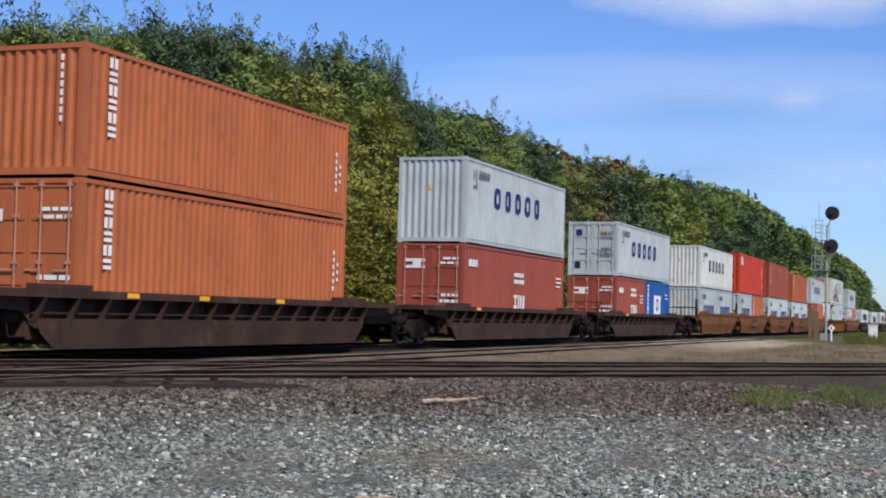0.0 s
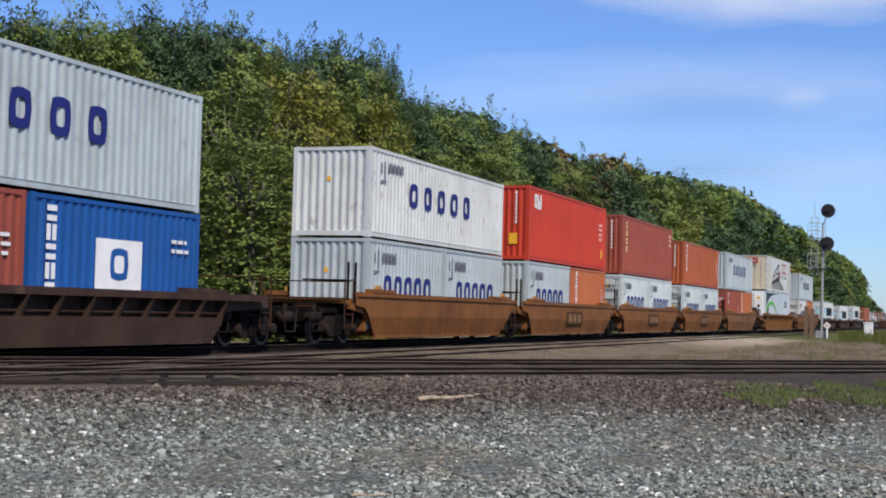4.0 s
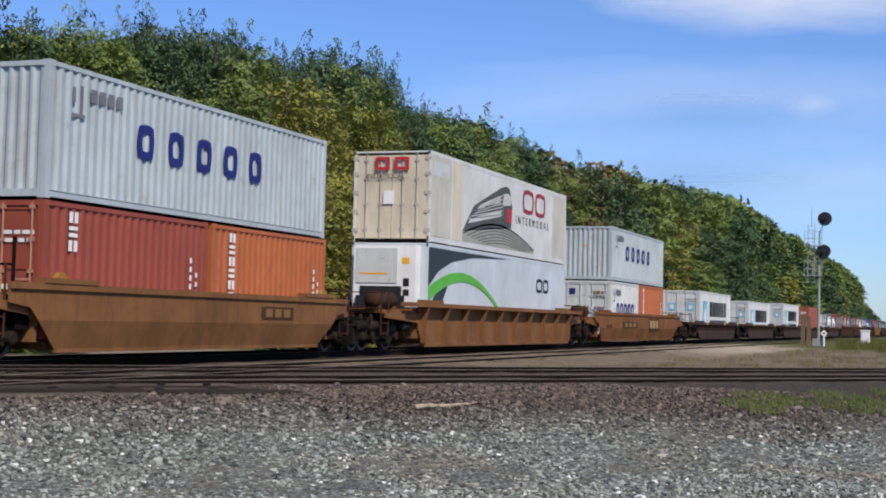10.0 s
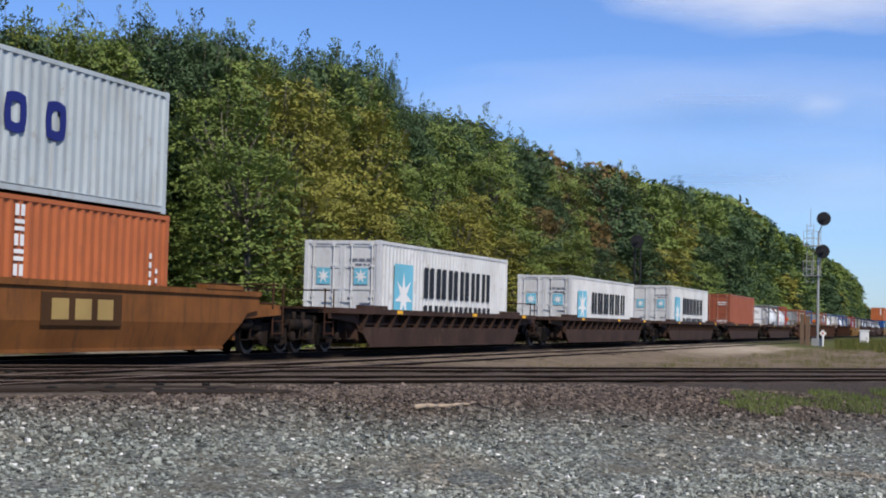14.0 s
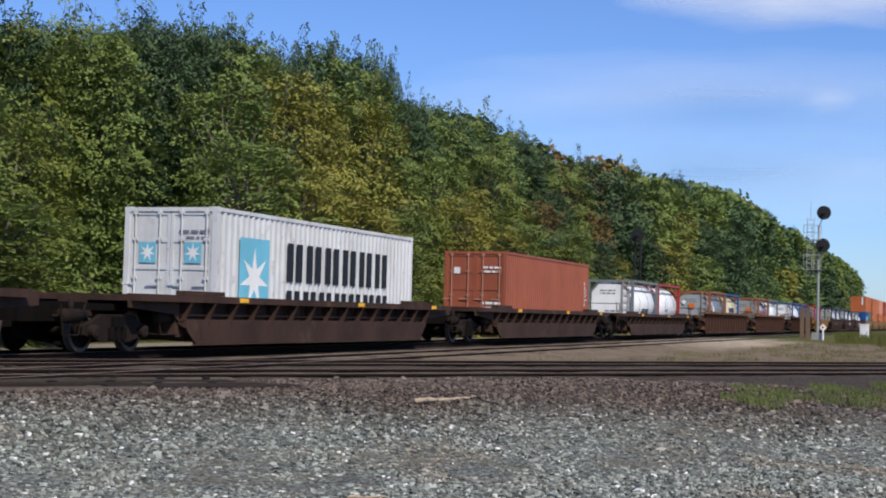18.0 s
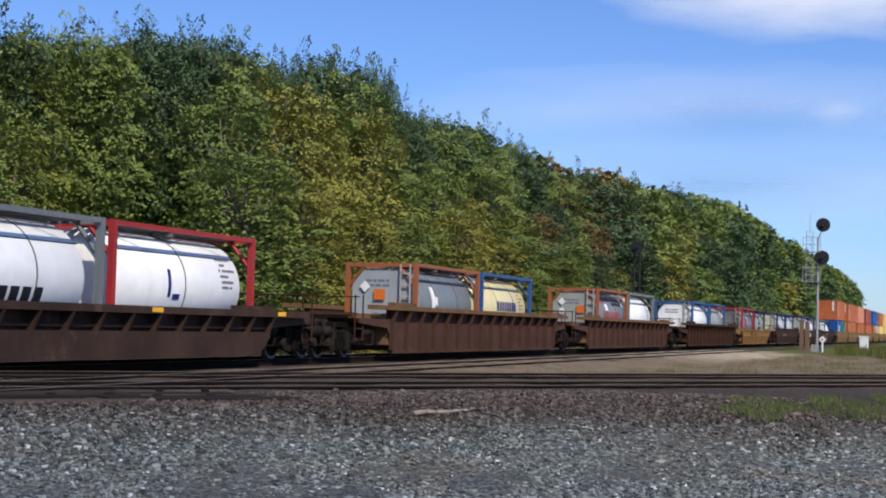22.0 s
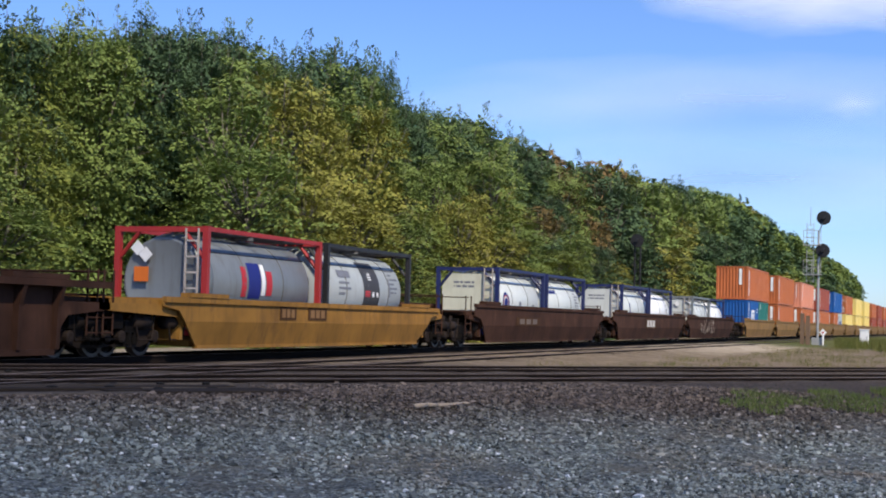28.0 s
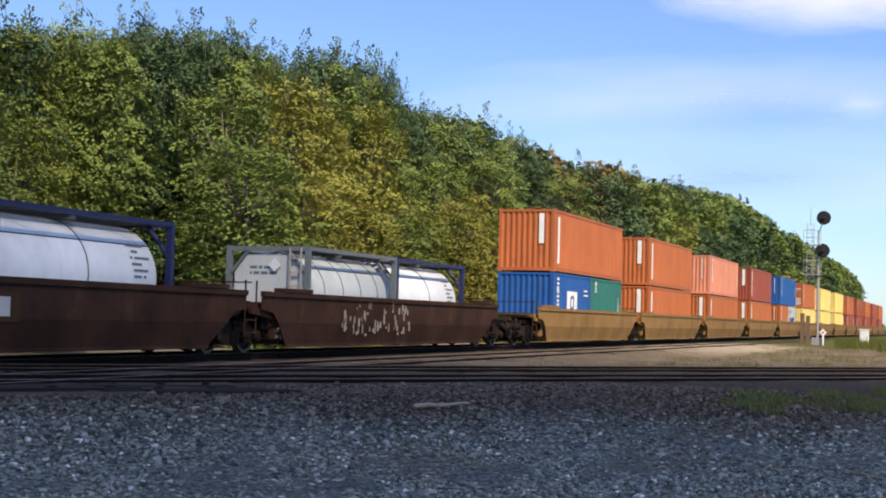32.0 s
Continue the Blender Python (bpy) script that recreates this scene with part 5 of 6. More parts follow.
# tall ribbed cars with tanks
BIGRIB = "mud-brown well car with tall ribbed sides"
for k, (s, col) in enumerate(((245.9, CAR_RIB), (268.1, CAR_RIB), (291.2, CAR_MUD))):
    car("ribs", s - 4.5, s + 17.3, s - 2.2, s + 15.6, col, BIGRIB, [s - 5.2, s + 17.0] if k == 2 else [s - 5.2], top=1.5, rails=True, bay=0.17, chord=CAR_CHORD if k < 2 else None)
tanks(245.9, tank(FR_ORANGE, TK_GREY, "grey tank container in an orange-brown frame", diamonds=((0.55, 1.75),), orange=(0.05, 1.5), face=TK_FACE, decals=[(WHITE, [(1.6, 0.9, 0.3, 0.9), (1.9, 1.2, 0.25, 0.3)])]),
      tank(FR_BLUE, TK_CREAM, "cream tank container in a blue frame", front=False, decals=[(BLUE_INK, [(2.05 + 0.29 * i, 1.17, 0.2, 0.34) for i in range(8)])]))
tanks(268.1, tank(FR_ORANGE, TK_GREY, "grey tank container in an orange-brown frame with red lettering", face=TK_DULL, decals=[(RED_INK, [(1.5 + 0.68 * i, 0.95, 0.15, 0.5) for i in range(5)] + [(1.8 + 0.68 * i, 0.95, 0.15, 0.5) for i in range(5)]), (BLACK_INK, [(1.6, 1.98, 4.0, 0.2), (3.5, 1.75, 2.0, 0.14)]), (WHITE, [(1.9, 1.5, 0.5, 0.3)]), (RED_INK, [(1.5, 1.8, 0.35, 0.22)])]),
      tank(FR_GREY, TK_WHITE, "white tank container in a grey frame", front=False, bands=0, decals=[(GREY_INK, [(0.9, 0.75, 0.6, 0.3)])]))
tanks(291.2, tank(FR_BLUE, TK_WHITE, "white tank container in a blue frame", diamonds=(), orange=None, face=TK_WHITE, bands=0, decals=[(BLUE_INK, [(2.4 + 0.4 * i, 0.8, 0.3, 0.3) for i in range(5)])]),
      tank(FR_BLUE, TK_DULL, "dull grey tank container in a blue frame", front=False, decals=[(BLUE_INK, [(2.3 + 0.4 * i, 0.75, 0.3, 0.35) for i in range(6)])]))
c = car("smooth", 306.8, 326.4, 310.2, 324.8, CAR_GOLD, "faded golden-yellow well car with smooth sides", [308.4, 326.2], top=1.27)
badge(c, 314.6, 0.82, 0.9, 0.32)
badge(c, 316.2, 0.82, 1.1, 0.32)
tanks(311.1, tank(FR_RED, TK_GREY, "grey tank container in a red frame with blue and red emblem", diamonds=((0.62, 2.0), (0.4, 1.85)), orange=(0.5, 1.4), decals=[(BLUE_INK, [(2.2, 0.92, 0.62, 0.85)]), (RED_INK, [(1.85, 0.95, 0.24, 0.72), (3.12, 1.0, 0.3, 0.6)]), (WHITE, [(2.86, 1.0, 0.2, 0.75)])]),
      tank(FR_BLACK, TK_FACE, "pale grey tank container in a black frame with a dark band", front=False, bands=3, decals=[(plain("dark_band_paint", (0.045, 0.045, 0.05)), [(2.7, 0.35, 1.15, 1.75)]), (GREY_INK, [(1.0, 1.62, 0.85, 0.2), (1.0, 1.45, 0.7, 0.06), (1.0, 1.3, 0.8, 0.06), (1.0, 1.15, 0.4, 0.06), (4.55, 1.15, 0.1, 0.5)]), (WHITE, [(3.1, 1.6, 0.22, 0.22), (3.3, 1.12, 0.16, 0.14), (3.6, 1.12, 0.16, 0.14)]), (RED_INK, [(2.8, 1.12, 0.36, 0.17)])]), 0.4)
SMOOTHBROWN = "rusty brown well car with smooth sides"
for k, s in enumerate((331.2, 350.4, 368.5)):
    c = car("smooth", s - 3.4, s + 15.2, s - 2.0, s + 14.3, CAR_MUD, SMOOTHBROWN, [s - 3.6] + ([s + 15.6] if k == 2 else []), top=1.5, rails=k != 1)
    if k < 2:
        badge(c, s + (1.83 if k == 0 else 4.3), 0.77 if k == 0 else 0.7, 3.0 if k == 0 else 2.45, 0.3 if k == 0 else 0.54, (0.12, 0.09, 0.07) if k == 0 else (0.5, 0.48, 0.45))
    else:
        r = random.Random(4)
        for q, z in [(5.0 + r.uniform(0, 5), r.uniform(0.4, 1.2)) for _ in range(60)]:
            one("stain", plain("lime_stain", (0.33, 0.27, 0.22)), c, (q, q + r.uniform(0.03, 0.12), -1.434, -1.428, z, z + r.uniform(0.05, 0.3)), label="pale splashed stain")
tanks(331.2, tank(FR_NAVY, TK_LIGHT, "pale tank container in a navy frame with a round emblem", diamonds=(), orange=None, face=TK_CREAMY, emblem=(1.25, 1.2, 0.42), decals=[(GREY_INK, [(2.9, 1.0, 0.25, 0.3), (4.6, 0.7, 0.3, 0.5)])]),
      tank(FR_NAVY, TK_LIGHT, "pale tank container in a navy frame with blue lettering", front=False, decals=[(BLUE_INK, [(0.6 + 0.22 * i, 1.72, 0.17, 0.16) for i in range(6)])]))
tanks(350.0, tank(FR_NAVY, TK_LIGHT, "pale tank container in a navy frame", diamonds=(), orange=None, face=TK_LIGHT, decals=[(BLUE_INK, [(2.0, 1.0, 0.2, 0.6), (2.35, 1.0, 0.5, 0.15)])]), tank(FR_NAVY, TK_WHITE, "white tank container in a navy frame", front=False, bands=1))
tanks(368.5, tank(FR_GREY, TK_LIGHT, "pale tank container in a grey frame with straps", bands=4, diamonds=((-0.2, 2.0),), orange=None, face=TK_LIGHT), tank(FR_NAVY, TK_WHITE, "white tank container in a navy frame", front=False, bands=1), 0.25)
# the stacks at the tail
TAIL = (391.8, 410.6, 429.6, 448.5, 467.3, 486.0, 505.0, 524.0, 543.0, 562.0, 581.0, 600.0, 619.0)
for k, s in enumerate(TAIL):
    car("smooth", s - 3.0, s + 14.8, s - 1.8, s + 13.9, CAR_FADED, "faded tan-yellow well car with smooth sides", [s - 3.2], top=1.5, rails=k == 0)


def striped(mat, tall=LOW, length=FORTY, label="orange-brown corrugated container with a white stripe"):
    c = container(length, tall, mat, label)
    marks(c, WHITE, [(0.45, 0.35, 0.28, tall - 0.65)], name="stripe", label="white upright stripe")
    end_marks(c, WHITE, [(-0.75, tall * 0.45, 0.22, tall * 0.48)], name="stripe")
    return c


stack(TAIL[0], [(blue_twenty(), TWENTY, LOW), (orange_box(LOW, TWENTY, mat=GREEN, label="sea-green corrugated steel container", count=2), TWENTY, LOW)], striped(ORANGE), 0.4)
stack(TAIL[1], [(striped(ORANGE), FORTY, LOW)], striped(ORANGE), 0.4)
stack(TAIL[2], [(striped(ORANGE), FORTY, LOW)], orange_box(LOW, mat=ORANGE_LIGHT, label="pale orange corrugated steel container with white lettering"), 0.4)
stack(TAIL[3], [(striped(ORANGE), FORTY, LOW)], striped(MAROON, label="brick-red corrugated container with a white stripe"), 0.4)
stack(TAIL[4], [(orange_box(LOW, TWENTY), TWENTY, LOW), (grey_box(LOW, length=TWENTY), TWENTY, LOW)], orange_box(LOW, mat=BLUE, label="blue corrugated steel container with white lettering"), 0.4)
stack(TAIL[5], [(orange_box(LOW, mat=STRAW, label="straw-yellow corrugated steel container", count=2), FORTY, LOW)], orange_box(LOW, doors=True), 0.4)
for k in (6, 7):
    stack(TAIL[k], [(orange_box(LOW, mat=STRAW, label="straw-yellow corrugated steel container", count=2), FORTY, LOW)], orange_box(LOW, mat=STRAW, label="straw-yellow corrugated steel container", count=2), 0.4)
for k in range(8, len(TAIL)):
    stack(TAIL[k], [(striped(MAROON, label="brick-red corrugated container with a white stripe"), FORTY, LOW)], maroon_box(LOW) if k % 2 else orange_box(LOW), 0.4)

# ---- signals, cabinet and posts beside the tracks ----


def signal_head(parent, x, y, z):
    """A round black target with a hooded lamp, facing down the line (towards -x)."""
    bm = bmesh.new()
    lathe(bm, [(x, 0.46), (x + 0.02, 0.47), (x + 0.05, 0.46)], "x", 28, (0, y, z))
    t = part("target", bm, SIGNAL_BLACK, parent, "round black target")
    bm = bmesh.new()
    rod(bm, (x - 0.3, y, z + 0.02), (x, y, z + 0.02), 0.13, 14, 0.13)
    part("hood", bm, SIGNAL_BLACK, t)
    bm = bmesh.new()
    box(bm, x + 0.05, x + 0.4, y - 0.16, y + 0.16, z - 0.2, z + 0.2)
    part("lamp_case", bm, SIGNAL_BLACK, t)


def mast_signal():
    root = tagged(new("railway_signal"), "tall grey mast signal with two round black targets and ladder", "signal")
    root.location = (99.0, 9.55, height(99, 9.55))
    bm = bmesh.new()
    rod(bm, (0, 0, 0), (0, 0, 4.6), 0.088, 12)
    rod(bm, (0, 0, 4.6), (0, 0, 7.7), 0.07, 12)
    part("mast", bm, SIGNAL_GREY, root)
    one("base", SIGNAL_GREY, root, (-0.35, 0.35, -0.35, 0.35, -0.1, 0.5))
    bm = bmesh.new()
    for y in (-0.3, -0.75):
        rod(bm, (-0.2, -y, 4.2), (-0.2, -y, 8.2), 0.025, 6)
    for i in range(15):
        rod(bm, (-0.2, 0.3, 4.3 + 0.27 * i), (-0.2, 0.75, 4.3 + 0.27 * i), 0.018, 6)
    rod(bm, (-0.2, 0.52, 8.0), (-0.2, 0.52, 9.3), 0.02, 6)
    part("ladder", bm, SIGNAL_GREY, root)
    for z in (4.7, 6.7):
        deck = one("platform", SIGNAL_GREY, root, (-0.45, 0.45, -0.2, 0.95, z, z + 0.04))
        bm = bmesh.new()
        for zz in (0.5, 1.0):
            rod(bm, (-0.45, -0.2, z + zz), (-0.45, 0.95, z + zz), 0.02, 6)
        for y in (-0.2, 0.4, 0.95):
            rod(bm, (-0.45, y, z), (-0.45, y, z + 1.0), 0.02, 6)
        part("railing", bm, SIGNAL_GREY, deck)
    bm = bmesh.new()
    rod(bm, (0, 0, 5.6), (0, -0.3, 6.3), 0.04, 6)
    rod(bm, (0, 0, 7.6), (0, -0.35, 8.5), 0.04, 6)
    part("bracket", bm, SIGNAL_GREY, root)
    signal_head(root, -0.35, -0.3, 6.35)
    signal_head(root, -0.35, -0.35, 8.55)
    return root


mast_signal()


def rear_signal():
    root = tagged(new("railway_signal"), "dark mast signal with a round target beside the wood", "signal")
    root.location = (97.5, 21.6, height(97.5, 21.6))
    bm = bmesh.new()
    for y in (-0.2, 0.2):
        rod(bm, (0, y, 0), (0, y, 6.6), 0.06, 8)
    for i in range(14):
        rod(bm, (0, -0.2, 0.6 + 0.42 * i), (0, 0.2, 0.6 + 0.42 * i), 0.03, 6)
    part("mast", bm, SIGNAL_BLACK, root)
    signal_head(root, -0.3, 0.0, 6.9)


rear_signal()


def cabinet():
    root = tagged(new("equipment_cabinet"), "white metal trackside equipment cabinet on a low base", "cabinet")
    root.location = (100.5, 6.62, height(100, 6.6))
    bm = bmesh.new()
    box(bm, -0.45, 0.45, -0.28, 0.28, 0.08, 1.08)
    bmesh.ops.bevel(bm, geom=bm.edges, offset=0.03, segments=2, affect="EDGES")
    part("body", bm, WHITE, root)
    one("roof", WHITE, root, (-0.5, 0.5, -0.33, 0.33, 1.08, 1.15))
    d = one("door", WHITE, root, (-0.47, -0.45, -0.23, 0.23, 0.14, 1.0))
    one("handle", SIGNAL_BLACK, d, (-0.5, -0.47, -0.22, -0.18, 0.5, 0.65))
    one("base", SIGNAL_GREY, root, (-0.4, 0.4, -0.3, 0.3, -0.1, 0.08))


cabinet()


def wooden_post():
    root = tagged(new("wooden_post"), "weathered square wooden post beside the track", "post")
    root.location = (97.0, 10.15, height(97, 10.1))
    one("shaft", paint("weathered_wood", (0.16, 0.105, 0.07), (0.08, 0.06, 0.05), 0.5, 0.9), root, (-0.15, 0.15, 0.06, 0.32, -0.1, 2.05))

    one("second_shaft", bpy.data.materials["weathered_wood"], root, (-0.15, 0.15, -0.3, -0.04, -0.1, 1.9))


wooden_post()


def target_stand():
    root = tagged(new("switch_stand"), "small switch stand with a white diamond target", "switch stand")
    root.location = (98.5, 9.15, height(98, 9.15))
    bm = bmesh.new()
    rod(bm, (0, 0, -0.1), (0, 0, 0.75), 0.06, 8)
    part("stem", bm, WHITE, root)
    bm = bmesh.new()
    prism(bm, [(-0.25, 0.85), (0, 0.6), (0.25, 0.85), (0, 1.1)], -0.015, 0.015)
    turned(bm)
    part("target", bm, WHITE, root, "white diamond plate")
    bm = bmesh.new()
    lathe(bm, [(-0.03, 0.07), (-0.018, 0.07)], "x", 12, (0, 0, 0.85))
    part("lens", bm, RED_INK, root)


target_stand()

# ---- the wood ----


def tree_mesh(seed, tall, spread, fans, per_fan, size, start, slim=0.0, spire=1.0):
    """Trunk and limbs, and a crown of flat leafy fans in layers, with upright leaders on top; returns two meshes and the height."""
    r = np.random.RandomState(seed)
    bm = bmesh.new()
    p = Vector((0, 0, -0.3))
    lean = Vector((r.uniform(-0.05, 0.05), r.uniform(-0.05, 0.05), 1))
    rad = 0.014 * tall + 0.03
    spine = []
    for i in range(6):
        q = p + lean * (tall * 0.88 / 6) + Vector((*r.uniform(-0.12, 0.12, 2), 0))
        rod(bm, p, q, rad * (1 - i / 6.6), 7, rad * (1 - (i + 1) / 6.6))
        spine.append((p.copy(), q.copy()))
        p = q

    def axis(f):
        k = min(5, int(f * 6))
        return spine[k][0].lerp(spine[k][1], f * 6 - k)

    def girth(f):
        """The crown's radius at a share f of its height."""
        g = max(0.0, 1 - (abs(f - 0.46) / 0.56) ** (2.7 - slim)) ** 0.55
        return spread * g + 0.15
    # lobes make the outline uneven
    lobes = [(r.uniform(0, 6.28), r.uniform(0.05, 0.95), r.uniform(0.5, 1.0)) for _ in range(11)]
    c, n, w = [], [], []
    for i in range(fans):
        f = start + (1 - start) * ((i + r.uniform(0, 1)) / fans) ** 0.92
        g = (f - start) / (1 - start)
        az = i * 2.39996 + r.uniform(-0.4, 0.4)
        push = 0.72 + 0.34 * max(math.exp(-((math.cos(az - la) - 1) / 0.5) ** 2 - ((g - lf) / 0.13) ** 2) * lw for la, lf, lw in lobes)
        out = girth(g) * push * (r.uniform(0.86, 1.06) if i % 4 else r.uniform(0.35, 0.8))
        base = axis(min(0.99, f))
        d = Vector((math.cos(az), math.sin(az), 0))
        tip = base + d * out + Vector((0, 0, r.uniform(-0.2, 0.35)))
        if i % 6 == 0:
            rod(bm, axis(max(0.02, min(0.97, f) - 0.25 * out / tall)), tip, rad * 0.3 * (1.1 - f), 5, 0.01)
        c.append(tip)
        n.append(d * r.uniform(0.1, 0.5) + Vector((r.normal(0, 0.18), r.normal(0, 0.18), 1.0)))
        w.append(r.uniform(0.42, 1.02) * (1.0 - 0.3 * g))
    # leaders: upright sprigs that end in the sky
    for i in range(15):
        az, o = i * 2.39996 + r.uniform(0, 1), math.sqrt((i + 0.5) / 15) * 0.85
        lift = max(0.0, 1 - o ** 2.4) ** 0.5
        base = axis(0.72) + Vector((math.cos(az) * o * 0.7 * spread, math.sin(az) * o * 0.7 * spread, tall * 0.18 * lift - 0.4))
        tip = base + Vector((math.cos(az) * 0.45 + r.normal(0, 0.15), math.sin(az) * 0.45 + r.normal(0, 0.15), tall * r.uniform(0.05, 0.12) * spire * (1.3 if i % 4 == 1 else 1.0)))
        rod(bm, axis(0.62), base, 0.035, 5, 0.025)
        rod(bm, base, tip, 0.025, 5, 0.007)
        for j in range(int(6 * spire)):
            u = (j + 0.7) / int(6 * spire)
            c.append(base.lerp(tip, u) + Vector((*r.normal(0, 0.14, 2), 0)))
            n.append(Vector((r.normal(0, 0.5), r.normal(0, 0.5), 0.8)))
            w.append(0.46 * spire * (1.42 - u) * r.uniform(0.75, 1.2))
    trunk = mesh_of("trunk", bm, BARK, True)
    c, n, w = np.array([tuple(v) for v in c]), np.array([tuple(v) for v in n]), np.array(w)
    n /= np.linalg.norm(n, axis=1)[:, None]
    count = np.maximum(6, (per_fan * (w / 0.5) ** 1.6)).astype(int)
    ids = np.repeat(np.arange(len(w)), count)
    m = len(ids)
    t1 = np.cross(n, np.array((0.31, 0.87, 0.38)))
    t1 /= np.linalg.norm(t1, axis=1)[:, None]
    t2 = np.cross(n, t1)
    ang, rr = r.uniform(0, 6.283, m), np.sqrt(r.uniform(0, 1, m)) * r.uniform(0.8, 1.25, m)
    droop = -0.27 * rr ** 2 * w[ids]
    pos = c[ids] + (t1[ids] * np.cos(ang)[:, None] + t2[ids] * np.sin(ang)[:, None]) * (rr * w[ids])[:, None]
    pos += n[ids] * r.normal(0, 0.055, m)[:, None]
    pos[:, 2] += droop
    nor = n[ids] + r.normal(0, 0.26, (m, 3))
    sz = size * r.uniform(0.65, 1.3, m)
    # large inner leaves that close the crown
    k = m // 5
    f = start + (0.8 - start) * r.uniform(0, 1, k)
    az, o = r.uniform(0, 6.283, k), np.sqrt(r.uniform(0, 1, k)) * 0.68
    core = np.array([tuple(axis(v)) for v in f])
    g = np.array([girth((v - start) / (1 - start)) for v in f]) * o
    core[:, 0] += np.cos(az) * g
    core[:, 1] += np.sin(az) * g
    pos, nor = np.concatenate([pos, core]), np.concatenate([nor, r.normal(0, 1, (k, 3))])
    sz = np.concatenate([sz, np.full(k, size * 1.5)])
    m += k
    d1 = np.cross(nor, r.normal(0, 1, (m, 3)))
    d1 /= np.linalg.norm(d1, axis=1)[:, None]
    d2 = np.cross(d1, nor)
    d2 /= np.linalg.norm(d2, axis=1)[:, None]
    d1, d2 = d1 * sz[:, None], d2 * sz[:, None] * 0.6
    v = np.stack([pos - d1, pos + d2 * 0.9 - d1 * 0.1, pos + d1, pos - d2 * 0.9 + d1 * 0.15], 1).reshape(-1, 3)
    me = bpy.data.meshes.new("crown")
    me.from_pydata(v.tolist(), [], np.arange(4 * m).reshape(m, 4).tolist())
    return trunk, me, float(np.percentile(v[:, 2], 99.9))


SWAY = []


def woods():
    kinds = []
    for k in range(6):
        kinds.append(tree_mesh(10 + k, 13.0, 2.6 + 0.25 * (k % 4), 185, 40, 0.090, 0.04 + 0.04 * (k % 3), 0.6 * (k % 2)))
    for k in range(4):
        kinds.append(tree_mesh(30 + k, 13.0, 2.9 + 0.2 * k, 140, 21, 0.15, 0.06, 0.5 * (k % 2)))
    for k in range(4):
        kinds.append(tree_mesh(40 + k, 13.0, 3.0 + 0.2 * k, 90, 14, 0.23, 0.06, 0.5 * (k % 2)))
    for k in range(3):                  # slim tops with long leaders
        kinds.append(tree_mesh(50 + k, 13.0, 2.3 + 0.2 * k, 170, 40, 0.085, 0.25, 1.0, 1.35))
    tint = [LEAF_GREEN, LEAF_DARK, LEAF_LIME, LEAF_RUST, LEAF_RED]
    crowns = {}

    def crown(k, t):
        if (k, t) not in crowns:
            me = kinds[k][1].copy()
            me.materials.append(tint[t])
            crowns[k, t] = me
        return crowns[k, t]
    r = random.Random(11)
    # how high the skyline stands at y = 32, along the wood
    prof = ((20, 10.5), (41.2, 10.8), (43.1, 11), (44.3, 10.9), (45.9, 11.6), (48.2, 12.3), (49.8, 12.5), (52.4, 13.2), (54.5, 13.5), (56.3, 13.8), (58.1, 13.8), (59.8, 13.9), (61.5, 13.8), (63.1, 13.5), (63.8, 13.4), (65.9, 14.2), (68, 14.8), (70.5, 14.9), (73.6, 15.5), (75.4, 15.2), (76.1, 12.7), (78, 13.3), (79.5, 14), (81.2, 13.8), (82.9, 14.2), (85.9, 14), (93.5, 15.2), (98, 13.9), (102.5, 14.8), (108.5, 14.2), (122.5, 15.5), (140.2, 16.3), (163.4, 17.3), (198, 19.6), (261, 18.5), (310, 18.3), (418, 16.8), (443, 10.7), (600, 4))

    def skyline(x):
        for (a, h), (b, g) in zip(prof, prof[1:]):
            if a <= x <= b:
                return h + (g - h) * (x - a) / (b - a)
        return prof[0][1] if x < 20 else 4.0
    names = ("broadleaf tree with green crown", "broadleaf tree with dark green crown", "broadleaf tree with bright yellow-green crown", "broadleaf tree with yellowing olive crown", "broadleaf tree with rust-red tinted crown")

    far = [[], []]      # corners and tints of the trees that stand too far off to be told apart

    def plant(x, y, tall, wide, k, t):
        if x > 170 or y > 39 or (y > 34.5 and x > 105):
            me = kinds[k][1]
            v = np.empty(len(me.vertices) * 3)
            me.vertices.foreach_get("co", v)
            v = v.reshape(-1, 3) * np.array((wide, wide, tall / kinds[k][2]))
            a = r.uniform(0, 6.28)
            v = np.stack([v[:, 0] * math.cos(a) - v[:, 1] * math.sin(a) + x, v[:, 0] * math.sin(a) + v[:, 1] * math.cos(a) + y, v[:, 2] + height(x, y)], 1)
            far[0].append(v)
            far[1].append(np.full(len(v) // 4, t))
            return
        root = tagged(new("tree"), names[t] + " in a dense wood", "tree", "trees of the wood")
        root.matrix_basis = Matrix.Translation((x, y, height(x, y) - 0.1)) @ pose(0, 0, 0, 0, 0, r.uniform(0, 360))
        for nm, me in (("trunk", kinds[k][0]), ("crown", crown(k, t))):
            o = part(nm, me, None, root)
            o.scale = (wide, wide, tall / kinds[k][2])
        if x < 82 and y > 27:
            SWAY.append((root, root.matrix_basis.copy(), r.uniform(0, 6.28), r.uniform(0.25, 0.5)))

    rows = ((25.6, 4.3, 0.46, 24), (28.4, 4.6, 0.76, 27), (32.0, 3.3, 0.98, 30), (36.0, 3.6, 1.0, 35), (41.0, 6.5, 1.0, 42))
